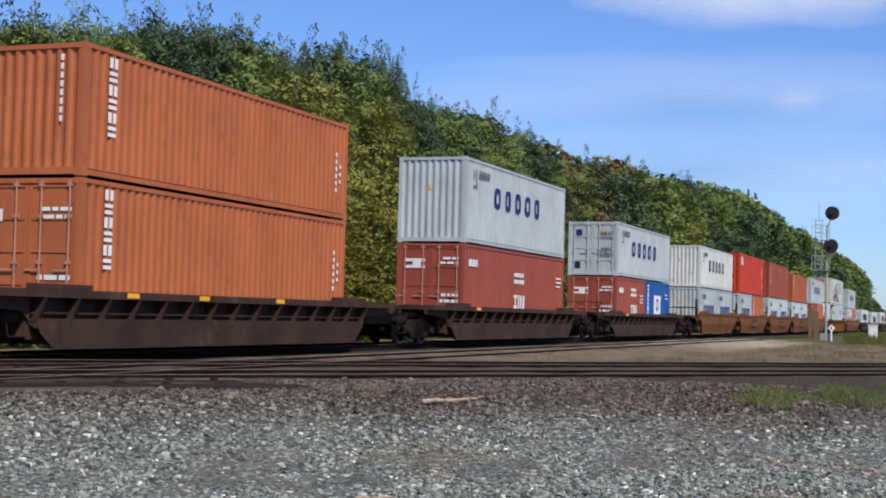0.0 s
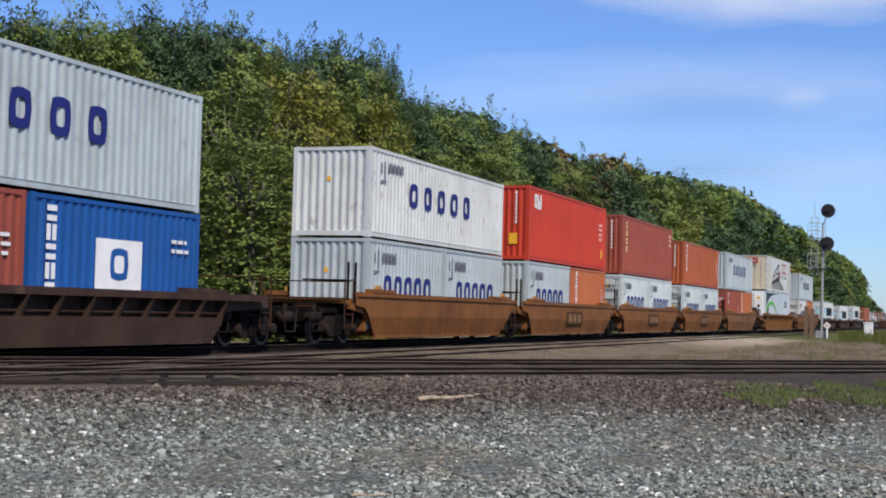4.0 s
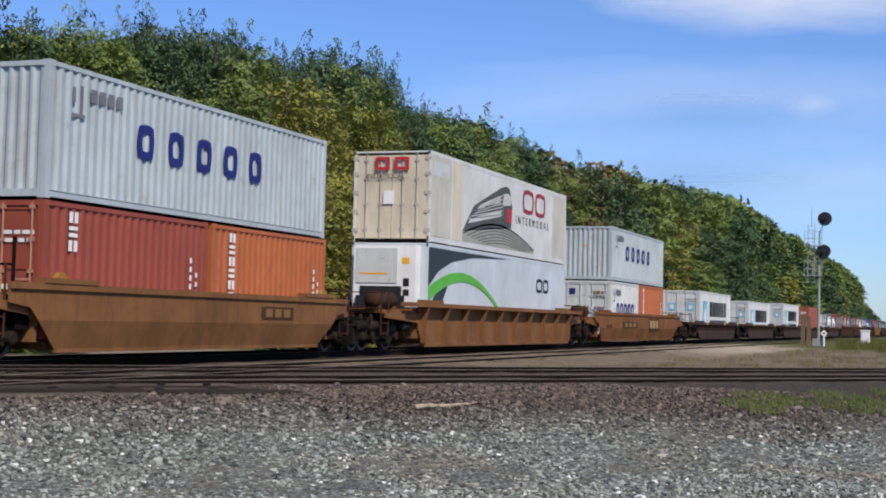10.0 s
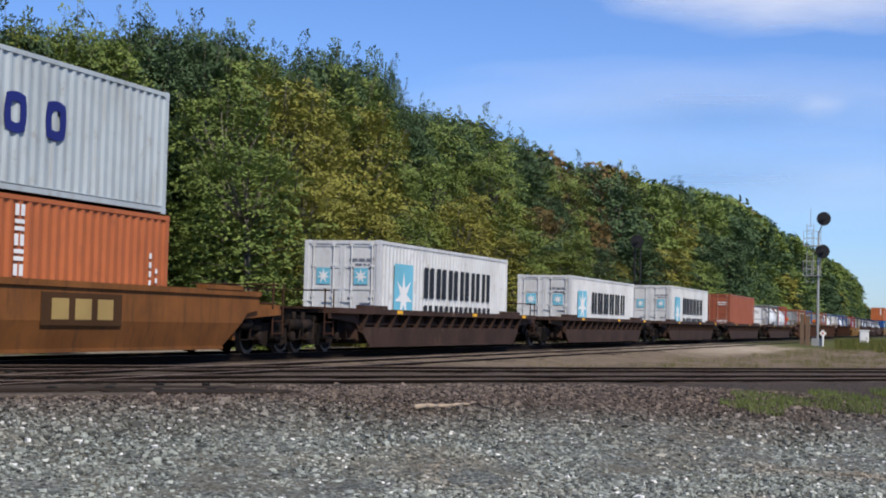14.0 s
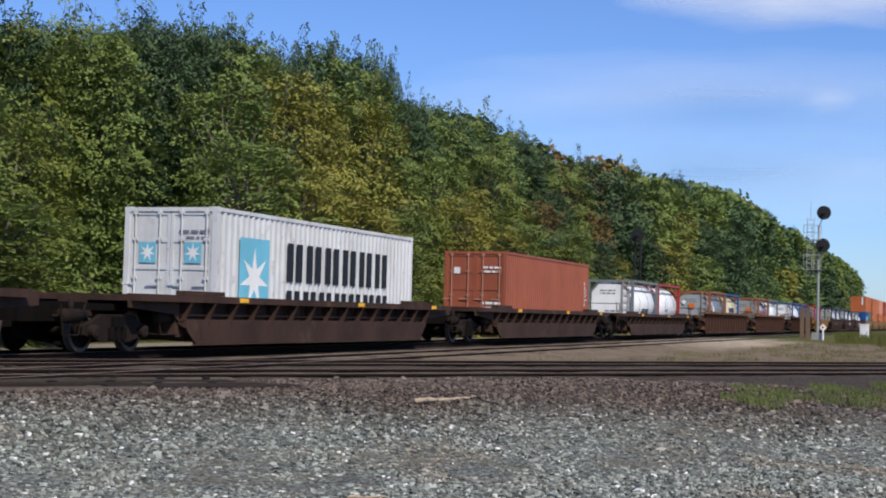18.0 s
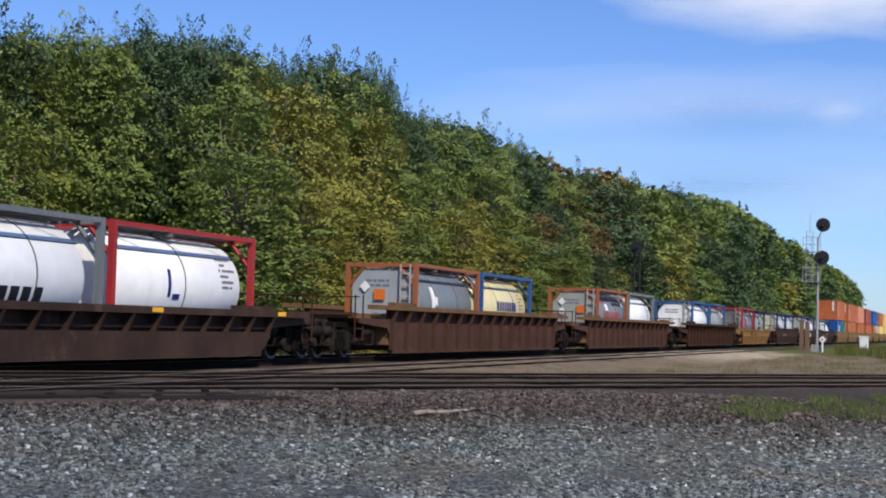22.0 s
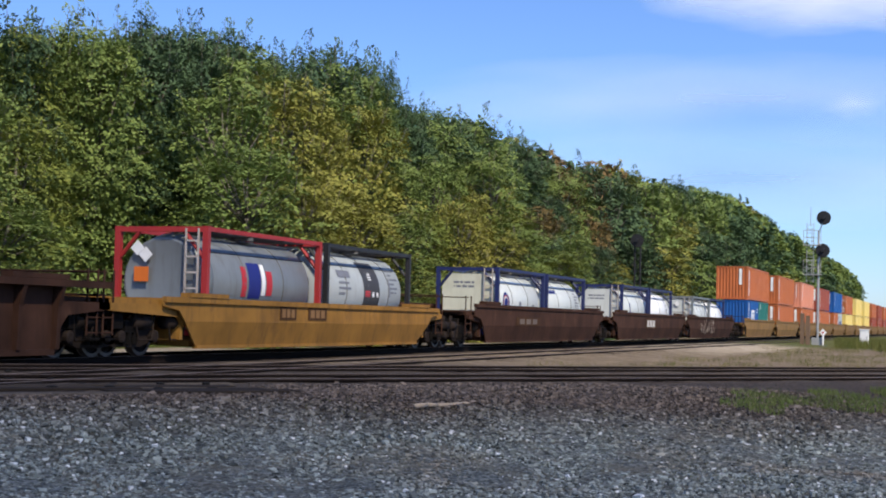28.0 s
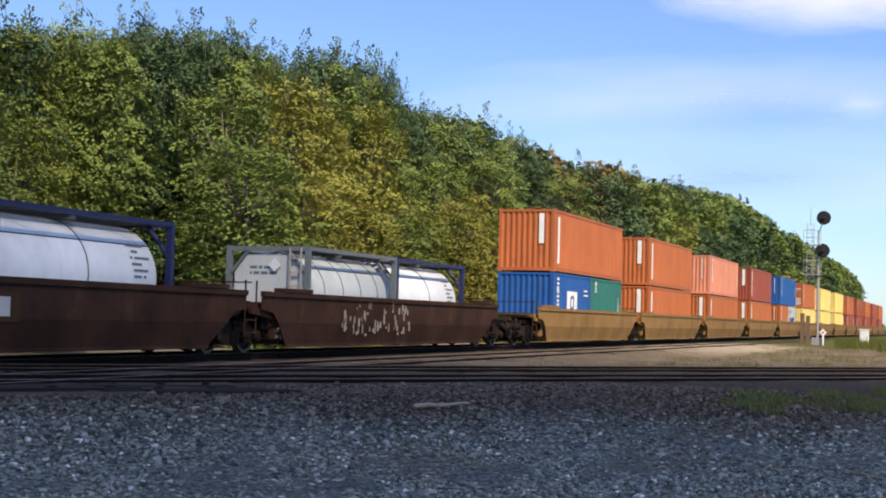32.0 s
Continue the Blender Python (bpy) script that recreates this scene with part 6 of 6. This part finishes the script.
    for y0, step, share, x0 in rows:
        x = x0
        while x < 470:
            y = y0 + r.uniform(-1.0, 1.0) * (1.4 if y0 < 30 else 0.8)
            v = x * 32 / y
            sky_h = min(skyline(v - 2.0), skyline(v - 0.9), skyline(v + 0.9), skyline(v + 2.0))
            if y0 < 31:
                tall = min((sky_h + 1.0) * share * r.uniform(0.78, 1.15), (sky_h + 1.0) * y / 32 * 0.93)
            else:
                tall = (sky_h + 1.0) * y / 32 * (r.uniform(0.88, 0.98) if y0 < 34 else r.uniform(0.86, 0.96))
            k = r.randrange(6) if x < 105 and y0 < 34 else 6 + r.randrange(4) if x < 200 and y0 < (45 if x < 110 else 34) else 10 + r.randrange(4)
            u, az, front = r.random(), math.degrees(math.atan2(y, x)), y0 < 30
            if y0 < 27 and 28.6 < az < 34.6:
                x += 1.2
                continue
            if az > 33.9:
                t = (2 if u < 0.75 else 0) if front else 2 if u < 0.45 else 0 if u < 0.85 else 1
            elif az > 30.0:             # a hollow between the front trees; its shade is put in as dark leaves
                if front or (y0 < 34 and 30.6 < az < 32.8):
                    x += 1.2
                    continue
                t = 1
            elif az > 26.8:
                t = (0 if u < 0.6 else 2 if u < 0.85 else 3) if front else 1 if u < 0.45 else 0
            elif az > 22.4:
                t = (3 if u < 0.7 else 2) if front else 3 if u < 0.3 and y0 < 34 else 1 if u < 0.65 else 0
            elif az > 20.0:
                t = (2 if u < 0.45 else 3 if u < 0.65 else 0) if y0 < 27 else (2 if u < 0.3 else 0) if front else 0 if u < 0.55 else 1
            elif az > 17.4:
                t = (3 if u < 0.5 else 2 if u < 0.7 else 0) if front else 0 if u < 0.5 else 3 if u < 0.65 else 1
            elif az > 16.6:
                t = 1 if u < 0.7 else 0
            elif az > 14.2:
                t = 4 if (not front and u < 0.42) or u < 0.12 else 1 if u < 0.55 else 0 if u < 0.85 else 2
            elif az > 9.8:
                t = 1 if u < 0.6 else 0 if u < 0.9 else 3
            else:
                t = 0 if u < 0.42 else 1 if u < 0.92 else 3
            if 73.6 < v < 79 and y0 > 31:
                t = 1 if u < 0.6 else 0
            wide = max(0.72, min(1.25, tall / 12.7 * 1.05)) * r.uniform(0.88, 1.12) * (1.25 if y0 < 27 else 1.0)
            if tall > 2:
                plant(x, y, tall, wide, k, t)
            x += step * r.uniform(0.75, 1.25) * (1 if x < 105 else 1.5)
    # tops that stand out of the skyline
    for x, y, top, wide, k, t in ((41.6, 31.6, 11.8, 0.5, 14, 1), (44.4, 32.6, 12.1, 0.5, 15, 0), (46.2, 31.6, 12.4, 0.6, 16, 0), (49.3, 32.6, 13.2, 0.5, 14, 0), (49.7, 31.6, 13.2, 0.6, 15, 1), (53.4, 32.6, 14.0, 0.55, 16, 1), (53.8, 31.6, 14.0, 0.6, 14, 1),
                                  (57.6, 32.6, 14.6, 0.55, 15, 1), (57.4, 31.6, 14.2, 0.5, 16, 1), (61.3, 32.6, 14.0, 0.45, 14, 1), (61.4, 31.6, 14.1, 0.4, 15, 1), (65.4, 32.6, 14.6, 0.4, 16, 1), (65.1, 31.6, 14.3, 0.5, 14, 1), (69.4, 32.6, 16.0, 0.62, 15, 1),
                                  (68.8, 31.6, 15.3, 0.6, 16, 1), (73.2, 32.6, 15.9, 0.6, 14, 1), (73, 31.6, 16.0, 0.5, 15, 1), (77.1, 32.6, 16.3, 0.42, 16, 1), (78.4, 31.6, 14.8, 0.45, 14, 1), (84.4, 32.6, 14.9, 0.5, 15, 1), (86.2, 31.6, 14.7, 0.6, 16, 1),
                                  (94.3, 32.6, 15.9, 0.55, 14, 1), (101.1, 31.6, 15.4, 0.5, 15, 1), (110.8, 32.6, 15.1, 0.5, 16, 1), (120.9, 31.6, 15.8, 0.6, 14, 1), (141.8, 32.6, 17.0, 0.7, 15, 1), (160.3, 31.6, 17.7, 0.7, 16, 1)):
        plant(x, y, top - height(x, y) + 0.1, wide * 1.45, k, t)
    v, t = np.concatenate(far[0]), np.concatenate(far[1])
    me = bpy.data.meshes.new("far_wood")
    me.from_pydata(v.tolist(), [], np.arange(len(v)).reshape(-1, 4).tolist())
    for m in tint:
        me.materials.append(m)
    me.polygons.foreach_set("material_index", t.astype(np.int32))
    tagged(new("far_wood", me), "dense green crowns of the far wood", "wood", kind="stuff")
    # bare dead boughs standing out of the crowns
    root = tagged(new("dead_tree"), "bare grey dead tree top standing out of the wood", "tree")
    root.location = (50.0, 32.3, height(50, 32.3) - 0.1)
    bm = bmesh.new()
    rod(bm, (0, 0, 0), (0.2, 0, 11.0), 0.16, 7, 0.07)
    part("trunk", bm, BARK, root)
    for i in range(9):
        a, z = i * 2.3, 9.6 + 0.32 * i
        base = Vector((0.2 + r.uniform(-0.1, 0.1), 0, min(z, 11.0)))
        mid = base + Vector((math.cos(a) * 0.7, math.sin(a) * 0.5, 0.7 + 0.1 * i))
        tip = mid + Vector((math.cos(a) * 0.45 + 0.15, math.sin(a) * 0.3, 0.7))
        bm = bmesh.new()
        rod(bm, base, mid, 0.045, 5, 0.03)
        rod(bm, mid, tip, 0.03, 5, 0.01)
        rod(bm, base.lerp(mid, 0.6), base.lerp(mid, 0.6) + Vector((-math.cos(a) * 0.4, 0.1, 0.75)), 0.025, 5, 0.008)
        part("limb", bm, BARK, root)


woods()

# ---- stones of the lot ----


def stones():
    r = np.random.RandomState(3)
    n = 66000
    u = r.uniform(0, 1, n)
    dist = 8.5 + 15.0 * u ** 1.25
    ang = radians(YAW) + r.uniform(-0.36, 0.34, n)
    x, y = np.cos(ang) * dist, np.sin(ang) * dist
    over = ACROSS.x * x + ACROSS.y * y
    keep = (over < 16.3) | ((over < 18.2) & (ALONG.x * x + ALONG.y * y > 8.9))
    x, y = x[keep], y[keep]
    n = len(x)
    z = np.array([height(a, b) for a, b in zip(x, y)])
    s = (r.gamma(4.2, 0.0029, n) + 0.0065) * (0.8 + 0.025 * dist[keep])
    # angular lumps: skewed, battered cubes turned at random
    base = np.array([(-1, -1, -1), (1, -1, -1), (1, 1, -1), (-1, 1, -1), (-1, -1, 1), (1, -1, 1), (1, 1, 1), (-1, 1, 1)], float)
    v = base[None] * r.uniform(0.45, 1.0, (n, 1, 3)) + r.normal(0, 0.24, (n, 8, 3))
    a, tip = r.uniform(0, 6.283, n), r.normal(0, 0.4, n)
    ca, sa, ct, st = np.cos(a)[:, None], np.sin(a)[:, None], np.cos(tip)[:, None], np.sin(tip)[:, None]
    v[:, :, 0], v[:, :, 2] = v[:, :, 0] * ct - v[:, :, 2] * st, v[:, :, 0] * st + v[:, :, 2] * ct
    v[:, :, 0], v[:, :, 1] = v[:, :, 0] * ca - v[:, :, 1] * sa, v[:, :, 0] * sa + v[:, :, 1] * ca
    v *= s[:, None, None] * np.array((0.8, 0.8, 0.55))
    v += np.stack([x, y, z + s * 0.25], 1)[:, None]
    f = np.array([(3, 2, 1, 0), (4, 5, 6, 7), (0, 1, 5, 4), (1, 2, 6, 5), (2, 3, 7, 6), (3, 0, 4, 7)])
    faces = (f[None] + 8 * np.arange(n)[:, None, None]).reshape(-1, 4)
    me = bpy.data.meshes.new("gravel")
    me.from_pydata(v.reshape(-1, 3).tolist(), [], faces.tolist())
    m, nt, b, mk, ln = nodes_of("gravel_stone")
    geo, tc, sep = mk("ShaderNodeNewGeometry"), mk("ShaderNodeTexCoord"), mk("ShaderNodeSeparateXYZ")
    ln(tc.outputs["Object"], sep.inputs[0])
    d, e = mk("ShaderNodeMath"), mk("ShaderNodeMath")
    d.operation = e.operation = "MULTIPLY_ADD"
    ln(sep.outputs[0], d.inputs[0])
    d.inputs[1].default_value = EDGE.x
    wob = grain(nt, 0.35, 5)
    w2 = mk("ShaderNodeMath")
    w2.operation, w2.inputs[1].default_value = "MULTIPLY", 2.2
    ln(wob, w2.inputs[0])
    ln(w2.outputs[0], d.inputs[2])
    ln(sep.outputs[1], e.inputs[0])
    e.inputs[1].default_value = EDGE.y
    ln(d.outputs[0], e.inputs[2])
    tan = grain(nt, 0.5, 4)
    g = mixed(nt, geo.outputs["Random Per Island"], (0.037, 0.042, 0.037), (0.37, 0.40, 0.355))
    br = mixed(nt, geo.outputs["Random Per Island"], (0.03, 0.023, 0.019), (0.19, 0.145, 0.115))
    warm = mixed(nt, geo.outputs["Random Per Island"], (0.045, 0.038, 0.028), (0.34, 0.285, 0.215))
    g = mixed(nt, ramp(nt, tan, 0.52, 0.72), g, warm)
    g = mixed(nt, ramp(nt, geo.outputs["Random Per Island"], 0.965, 0.975), g, (0.75, 0.74, 0.7))
    ln(mixed(nt, ramp(nt, e.outputs[0], 15.9, 17.9), g, br), b.inputs["Base Color"])
    b.inputs["Roughness"].default_value = 0.9
    me.materials.append(m)
    tagged(new("gravel", me), "loose grey crushed stone of the lot", "gravel", kind="stuff")


stones()


def blades(name, spots, tall, label, cols):
    """Thin bent blades at the given spots, as one sheet of grass."""
    r = np.random.RandomState(8)
    verts, faces = [], []
    for x, y in spots:
        z = height(x, y) - 0.01
        h, a = tall * r.uniform(0.4, 1.2), r.uniform(0, 6.28)
        w = 0.004 + 0.012 * h
        dx, dy = math.cos(a) * w, math.sin(a) * w
        lx, ly = r.normal(0, 0.3, 2) * h
        i = len(verts)
        verts += [(x - dx, y - dy, z), (x + dx, y + dy, z), (x + dx * 0.7 + lx * 0.4, y + dy * 0.7 + ly * 0.4, z + h * 0.6), (x - dx * 0.7 + lx * 0.4, y - dy * 0.7 + ly * 0.4, z + h * 0.6), (x + lx, y + ly, z + h)]
        faces += [(i, i + 1, i + 2, i + 3), (i + 3, i + 2, i + 4)]
    me = bpy.data.meshes.new(name)
    me.from_pydata(verts, [], faces)
    me.materials.append(leaf_material(name + "_blades", cols))
    return tagged(new(name, me), label, "grass", kind="stuff")


def grasses():
    r = np.random.RandomState(21)
    near = []
    while len(near) < 6800:
        u, v = r.uniform(0, 1, 2)
        p = (Vector((18.9, 4.2)).lerp(Vector((22.0, 5.0)), v)).lerp(Vector((24.4, -1.2)).lerp(Vector((27.4, -0.9)), v), u)
        edge = min(u * 3, v * 2.5, (1 - v) * 2.5, 1)
        if noise.noise((p.x * 0.9, p.y * 0.9, 3.0)) * 1.15 + edge > 0.62:
            near.append((p.x, p.y))
    blades("grass", near, 0.10, "patch of short green grass beside the gravel", [(0.088, 0.135, 0.036), (0.122, 0.172, 0.046), (0.21, 0.20, 0.08), (0.12, 0.135, 0.045)])
    sparse = []
    while len(sparse) < 1500:
        x, y = r.uniform(11, 24), r.uniform(-1, 8)
        if noise.noise((x * 0.5, y * 0.5, 9.0)) > 0.28 and ACROSS.x * x + ACROSS.y * y < 16.5:
            sparse.append((x, y))
    blades("sparse_grass", sparse, 0.05, "sparse dry weeds between the stones", [(0.07, 0.08, 0.03), (0.10, 0.11, 0.04), (0.16, 0.14, 0.06), (0.1, 0.1, 0.04)])
    far = []
    while len(far) < 14000:
        x, y = r.uniform(55, 130), r.uniform(1.0, 10.2)
        if noise.noise((x * 0.12, y * 0.5, 5.0)) * 0.8 + (x - 70) / 45 > 0.25 and y < x * 0.085:
            far.append((x, y))
    blades("weeds", far, 0.5, "tall green and straw-coloured weeds beside the signal", [(0.06, 0.085, 0.02), (0.12, 0.12, 0.035), (0.24, 0.2, 0.08), (0.1, 0.1, 0.03)])
    dry = []
    while len(dry) < 5000:
        x, y = r.uniform(30, 85), r.uniform(2.5, 10.2)
        if ACROSS.x * x + ACROSS.y * y > 26.5 and noise.noise((x * 0.25, y * 0.8, 7.0)) > 0.02 + (0.35 if y > 8.5 else 0):
            dry.append((x, y))
    blades("dry_grass", dry, 0.16, "sparse dry and green grass on worn sandy ground", [(0.09, 0.10, 0.03), (0.15, 0.135, 0.05), (0.26, 0.21, 0.10), (0.12, 0.115, 0.04)])
    bank = []
    while len(bank) < 16000:
        x, y = r.uniform(18, 120), r.uniform(26.6, 29)
        bank.append((x, y))
    blades("undergrowth", bank, 0.45, "rough grass and undergrowth at the wood's edge", [(0.05, 0.08, 0.02), (0.08, 0.11, 0.025), (0.15, 0.14, 0.04), (0.07, 0.1, 0.02)])


grasses()


def stick(x, y, long, turn, thick, mat, label):
    root = tagged(new("stick"), label, "stick")
    root.matrix_basis = Matrix.Translation((x, y, height(x, y) + 0.03)) @ pose(0, 0, 0, 0, 0, turn)
    bm = bmesh.new()
    last = Vector((-long / 2, 0, 0))
    for i in range(5):
        q = Vector((-long / 2 + long * (i + 1) / 5, 0.03 * math.sin(i * 1.9), 0.01 * math.cos(i * 2.3)))
        rod(bm, last, q, thick * (1 - 0.12 * i), 7, thick * (1 - 0.12 * (i + 1)))
        last = q
    part("twig", bm, mat, root, "", True)


DRY = paint("dry_bleached_wood", (0.38, 0.30, 0.22), (0.2, 0.15, 0.1), 0.4, 0.9)
stick(17.0, 6.2, 1.25, -16, 0.035, DRY, "bleached dry branch lying on brown ballast")
stick(11.3, 4.8, 0.36, -50, 0.016, DRY, "short pale stick lying on grey gravel")


# ---- clouds ----


def cloud_material(name, opacity, scale, soft, through_share=0.0):
    """White vapour: a round soft sheet, torn by noise."""
    m, n, b, mk, ln = nodes_of(name)
    n.nodes.remove(b)
    tc, ln_, sub = mk("ShaderNodeTexCoord"), mk("ShaderNodeVectorMath"), mk("ShaderNodeMath")
    ln_.operation = "LENGTH"
    ln(tc.outputs["Object"], ln_.inputs[0])
    nz = mk("ShaderNodeTexNoise")
    nz.inputs["Scale"].default_value, nz.inputs["Detail"].default_value = scale, 6
    ln(tc.outputs["Object"], nz.inputs[0])
    sub.operation = "MULTIPLY_ADD"
    sub.inputs[1].default_value = soft[2]
    ln(nz.outputs[0], sub.inputs[0])
    ln(ln_.outputs["Value"], sub.inputs[2])
    r = mk("ShaderNodeMapRange")
    r.inputs[1].default_value, r.inputs[2].default_value = soft[1], soft[0]
    r.inputs[3].default_value, r.inputs[4].default_value = 0, opacity
    ln(sub.outputs[0], r.inputs[0])
    tr, df, mx = mk("ShaderNodeBsdfTransparent"), mk("ShaderNodeBsdfDiffuse"), mk("ShaderNodeMixShader")
    tl, body = mk("ShaderNodeBsdfTranslucent"), mk("ShaderNodeMixShader")
    df.inputs[0].default_value = tl.inputs[0].default_value = (0.9, 0.9, 0.92, 1)
    body.inputs[0].default_value = through_share
    ln(df.outputs[0], body.inputs[1])
    ln(tl.outputs[0], body.inputs[2])
    ln(r.outputs[0], mx.inputs[0])
    ln(tr.outputs[0], mx.inputs[1])
    ln(body.outputs[0], mx.inputs[2])
    ln(mx.outputs[0], n.nodes["Material Output"].inputs[0])
    return m


def cloud(w, h, mat, label):
    """A domed sheet of vapour, a unit disc stretched to w by h."""
    bm = bmesh.new()
    rows = [[bm.verts.new((0, 0, 0.06))]]
    for k in range(1, 7):
        rad = k / 6 * 1.15
        rows.append([bm.verts.new((rad * math.cos(a * math.pi / 16), rad * math.sin(a * math.pi / 16), 0.06 * (1 - (k / 6) ** 2))) for a in range(32)])
    for i in range(32):
        bm.faces.new((rows[0][0], rows[1][i], rows[1][(i + 1) % 32]))
        for k in range(1, 6):
            bm.faces.new((rows[k][i], rows[k + 1][i], rows[k + 1][(i + 1) % 32], rows[k][(i + 1) % 32]))
    root = tagged(new("cloud"), label, "cloud", "clouds")
    o = part("vapour", bm, mat, root, "", True)
    o.scale = (w, h, min(w, h))
    return root


def facing(px, py, far):
    """A pose far out along the view, facing the camera; px and py are tangents from the view's axis."""
    base = aim(0, 0)
    return base @ pose(px * far, py * far, -far)


CLOUDS = [
    (cloud(470, 105, cloud_material("thick_vapour", 0.85, 2.0, (0.35, 1.3, 0.6)), "white cumulus cloud drifting slowly"), facing(0.255, 0.186, 3000), 6.2),
    (cloud(800, 110, cloud_material("thin_vapour", 0.40, 2.0, (0.0, 1.35, 0.7)), "thin wisp of high white cloud"), facing(0.19, 0.106, 3200), 3.0),
    (cloud(900, 120, cloud_material("thin_vapour_low", 0.40, 2.0, (0.0, 1.35, 0.7)), "thin wisp of high white cloud"), facing(0.2, 0.05, 3300), 2.0),
    (cloud(90, 40, cloud_material("small_vapour", 0.30, 2.0, (0.1, 1.2, 0.8)), "small faint cloud puff"), facing(0.27, 0.103, 3100), 5.0),
]
# an unseen cloud added for shade: its soft rim comes over the lot later
SHADE = (cloud(300, 300, cloud_material("shading_vapour", 0.955, 5.0, (0.89, 1.015, 0.03), 0.8), "broad white cloud out of view, drifting before the sun to shade the lot"), Vector((1.0, 0.0, 0)))


# ---- what moves ----
SPEED, GAIN = 12.907, 0.036


def motions():
    """The train rolls by at an almost even pace, its wheels turn, the clouds drift."""
    times = [0, 4, 8, 12, 16, 20, 24, 28, 32]

    def gone(t):
        return SPEED * (t - 6) + 0.5 * GAIN * (t - 6) ** 2
    for thing, s, z in TRAIN:
        walk(thing, [(t, pose(s - gone(t), TRAIN_Y, z)) for t in times])
    turns = [(k / FPS, -math.degrees((gone(k / FPS) - gone(0)) / 0.42)) for k in range(0, 32 * FPS + 1)]
    for w, ax in WHEELS:
        walk(w, [(t, pose(ax, 0, 0.42, 0, a, 0)) for t, a in turns])
    for thing, m, pace in CLOUDS:
        walk(thing, [(t, m @ pose(pace * (t - 16), 0, 0)) for t in (0, 16, 32)])
    # crowns nod a little in the wind
    for thing, m, phase, much in SWAY:
        walk(thing, [(t * 0.8, m @ pose(0, 0, 0, much * math.sin(2.1 * t * 0.8 + phase), much * math.cos(1.7 * t * 0.8 + 2 * phase), 0)) for t in range(0, 41)])
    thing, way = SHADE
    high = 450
    # rim distances set by how dark the lot should get
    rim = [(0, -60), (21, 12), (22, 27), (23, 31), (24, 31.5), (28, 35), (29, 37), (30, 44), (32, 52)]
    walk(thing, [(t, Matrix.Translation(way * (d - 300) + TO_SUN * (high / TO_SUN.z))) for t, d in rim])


motions()
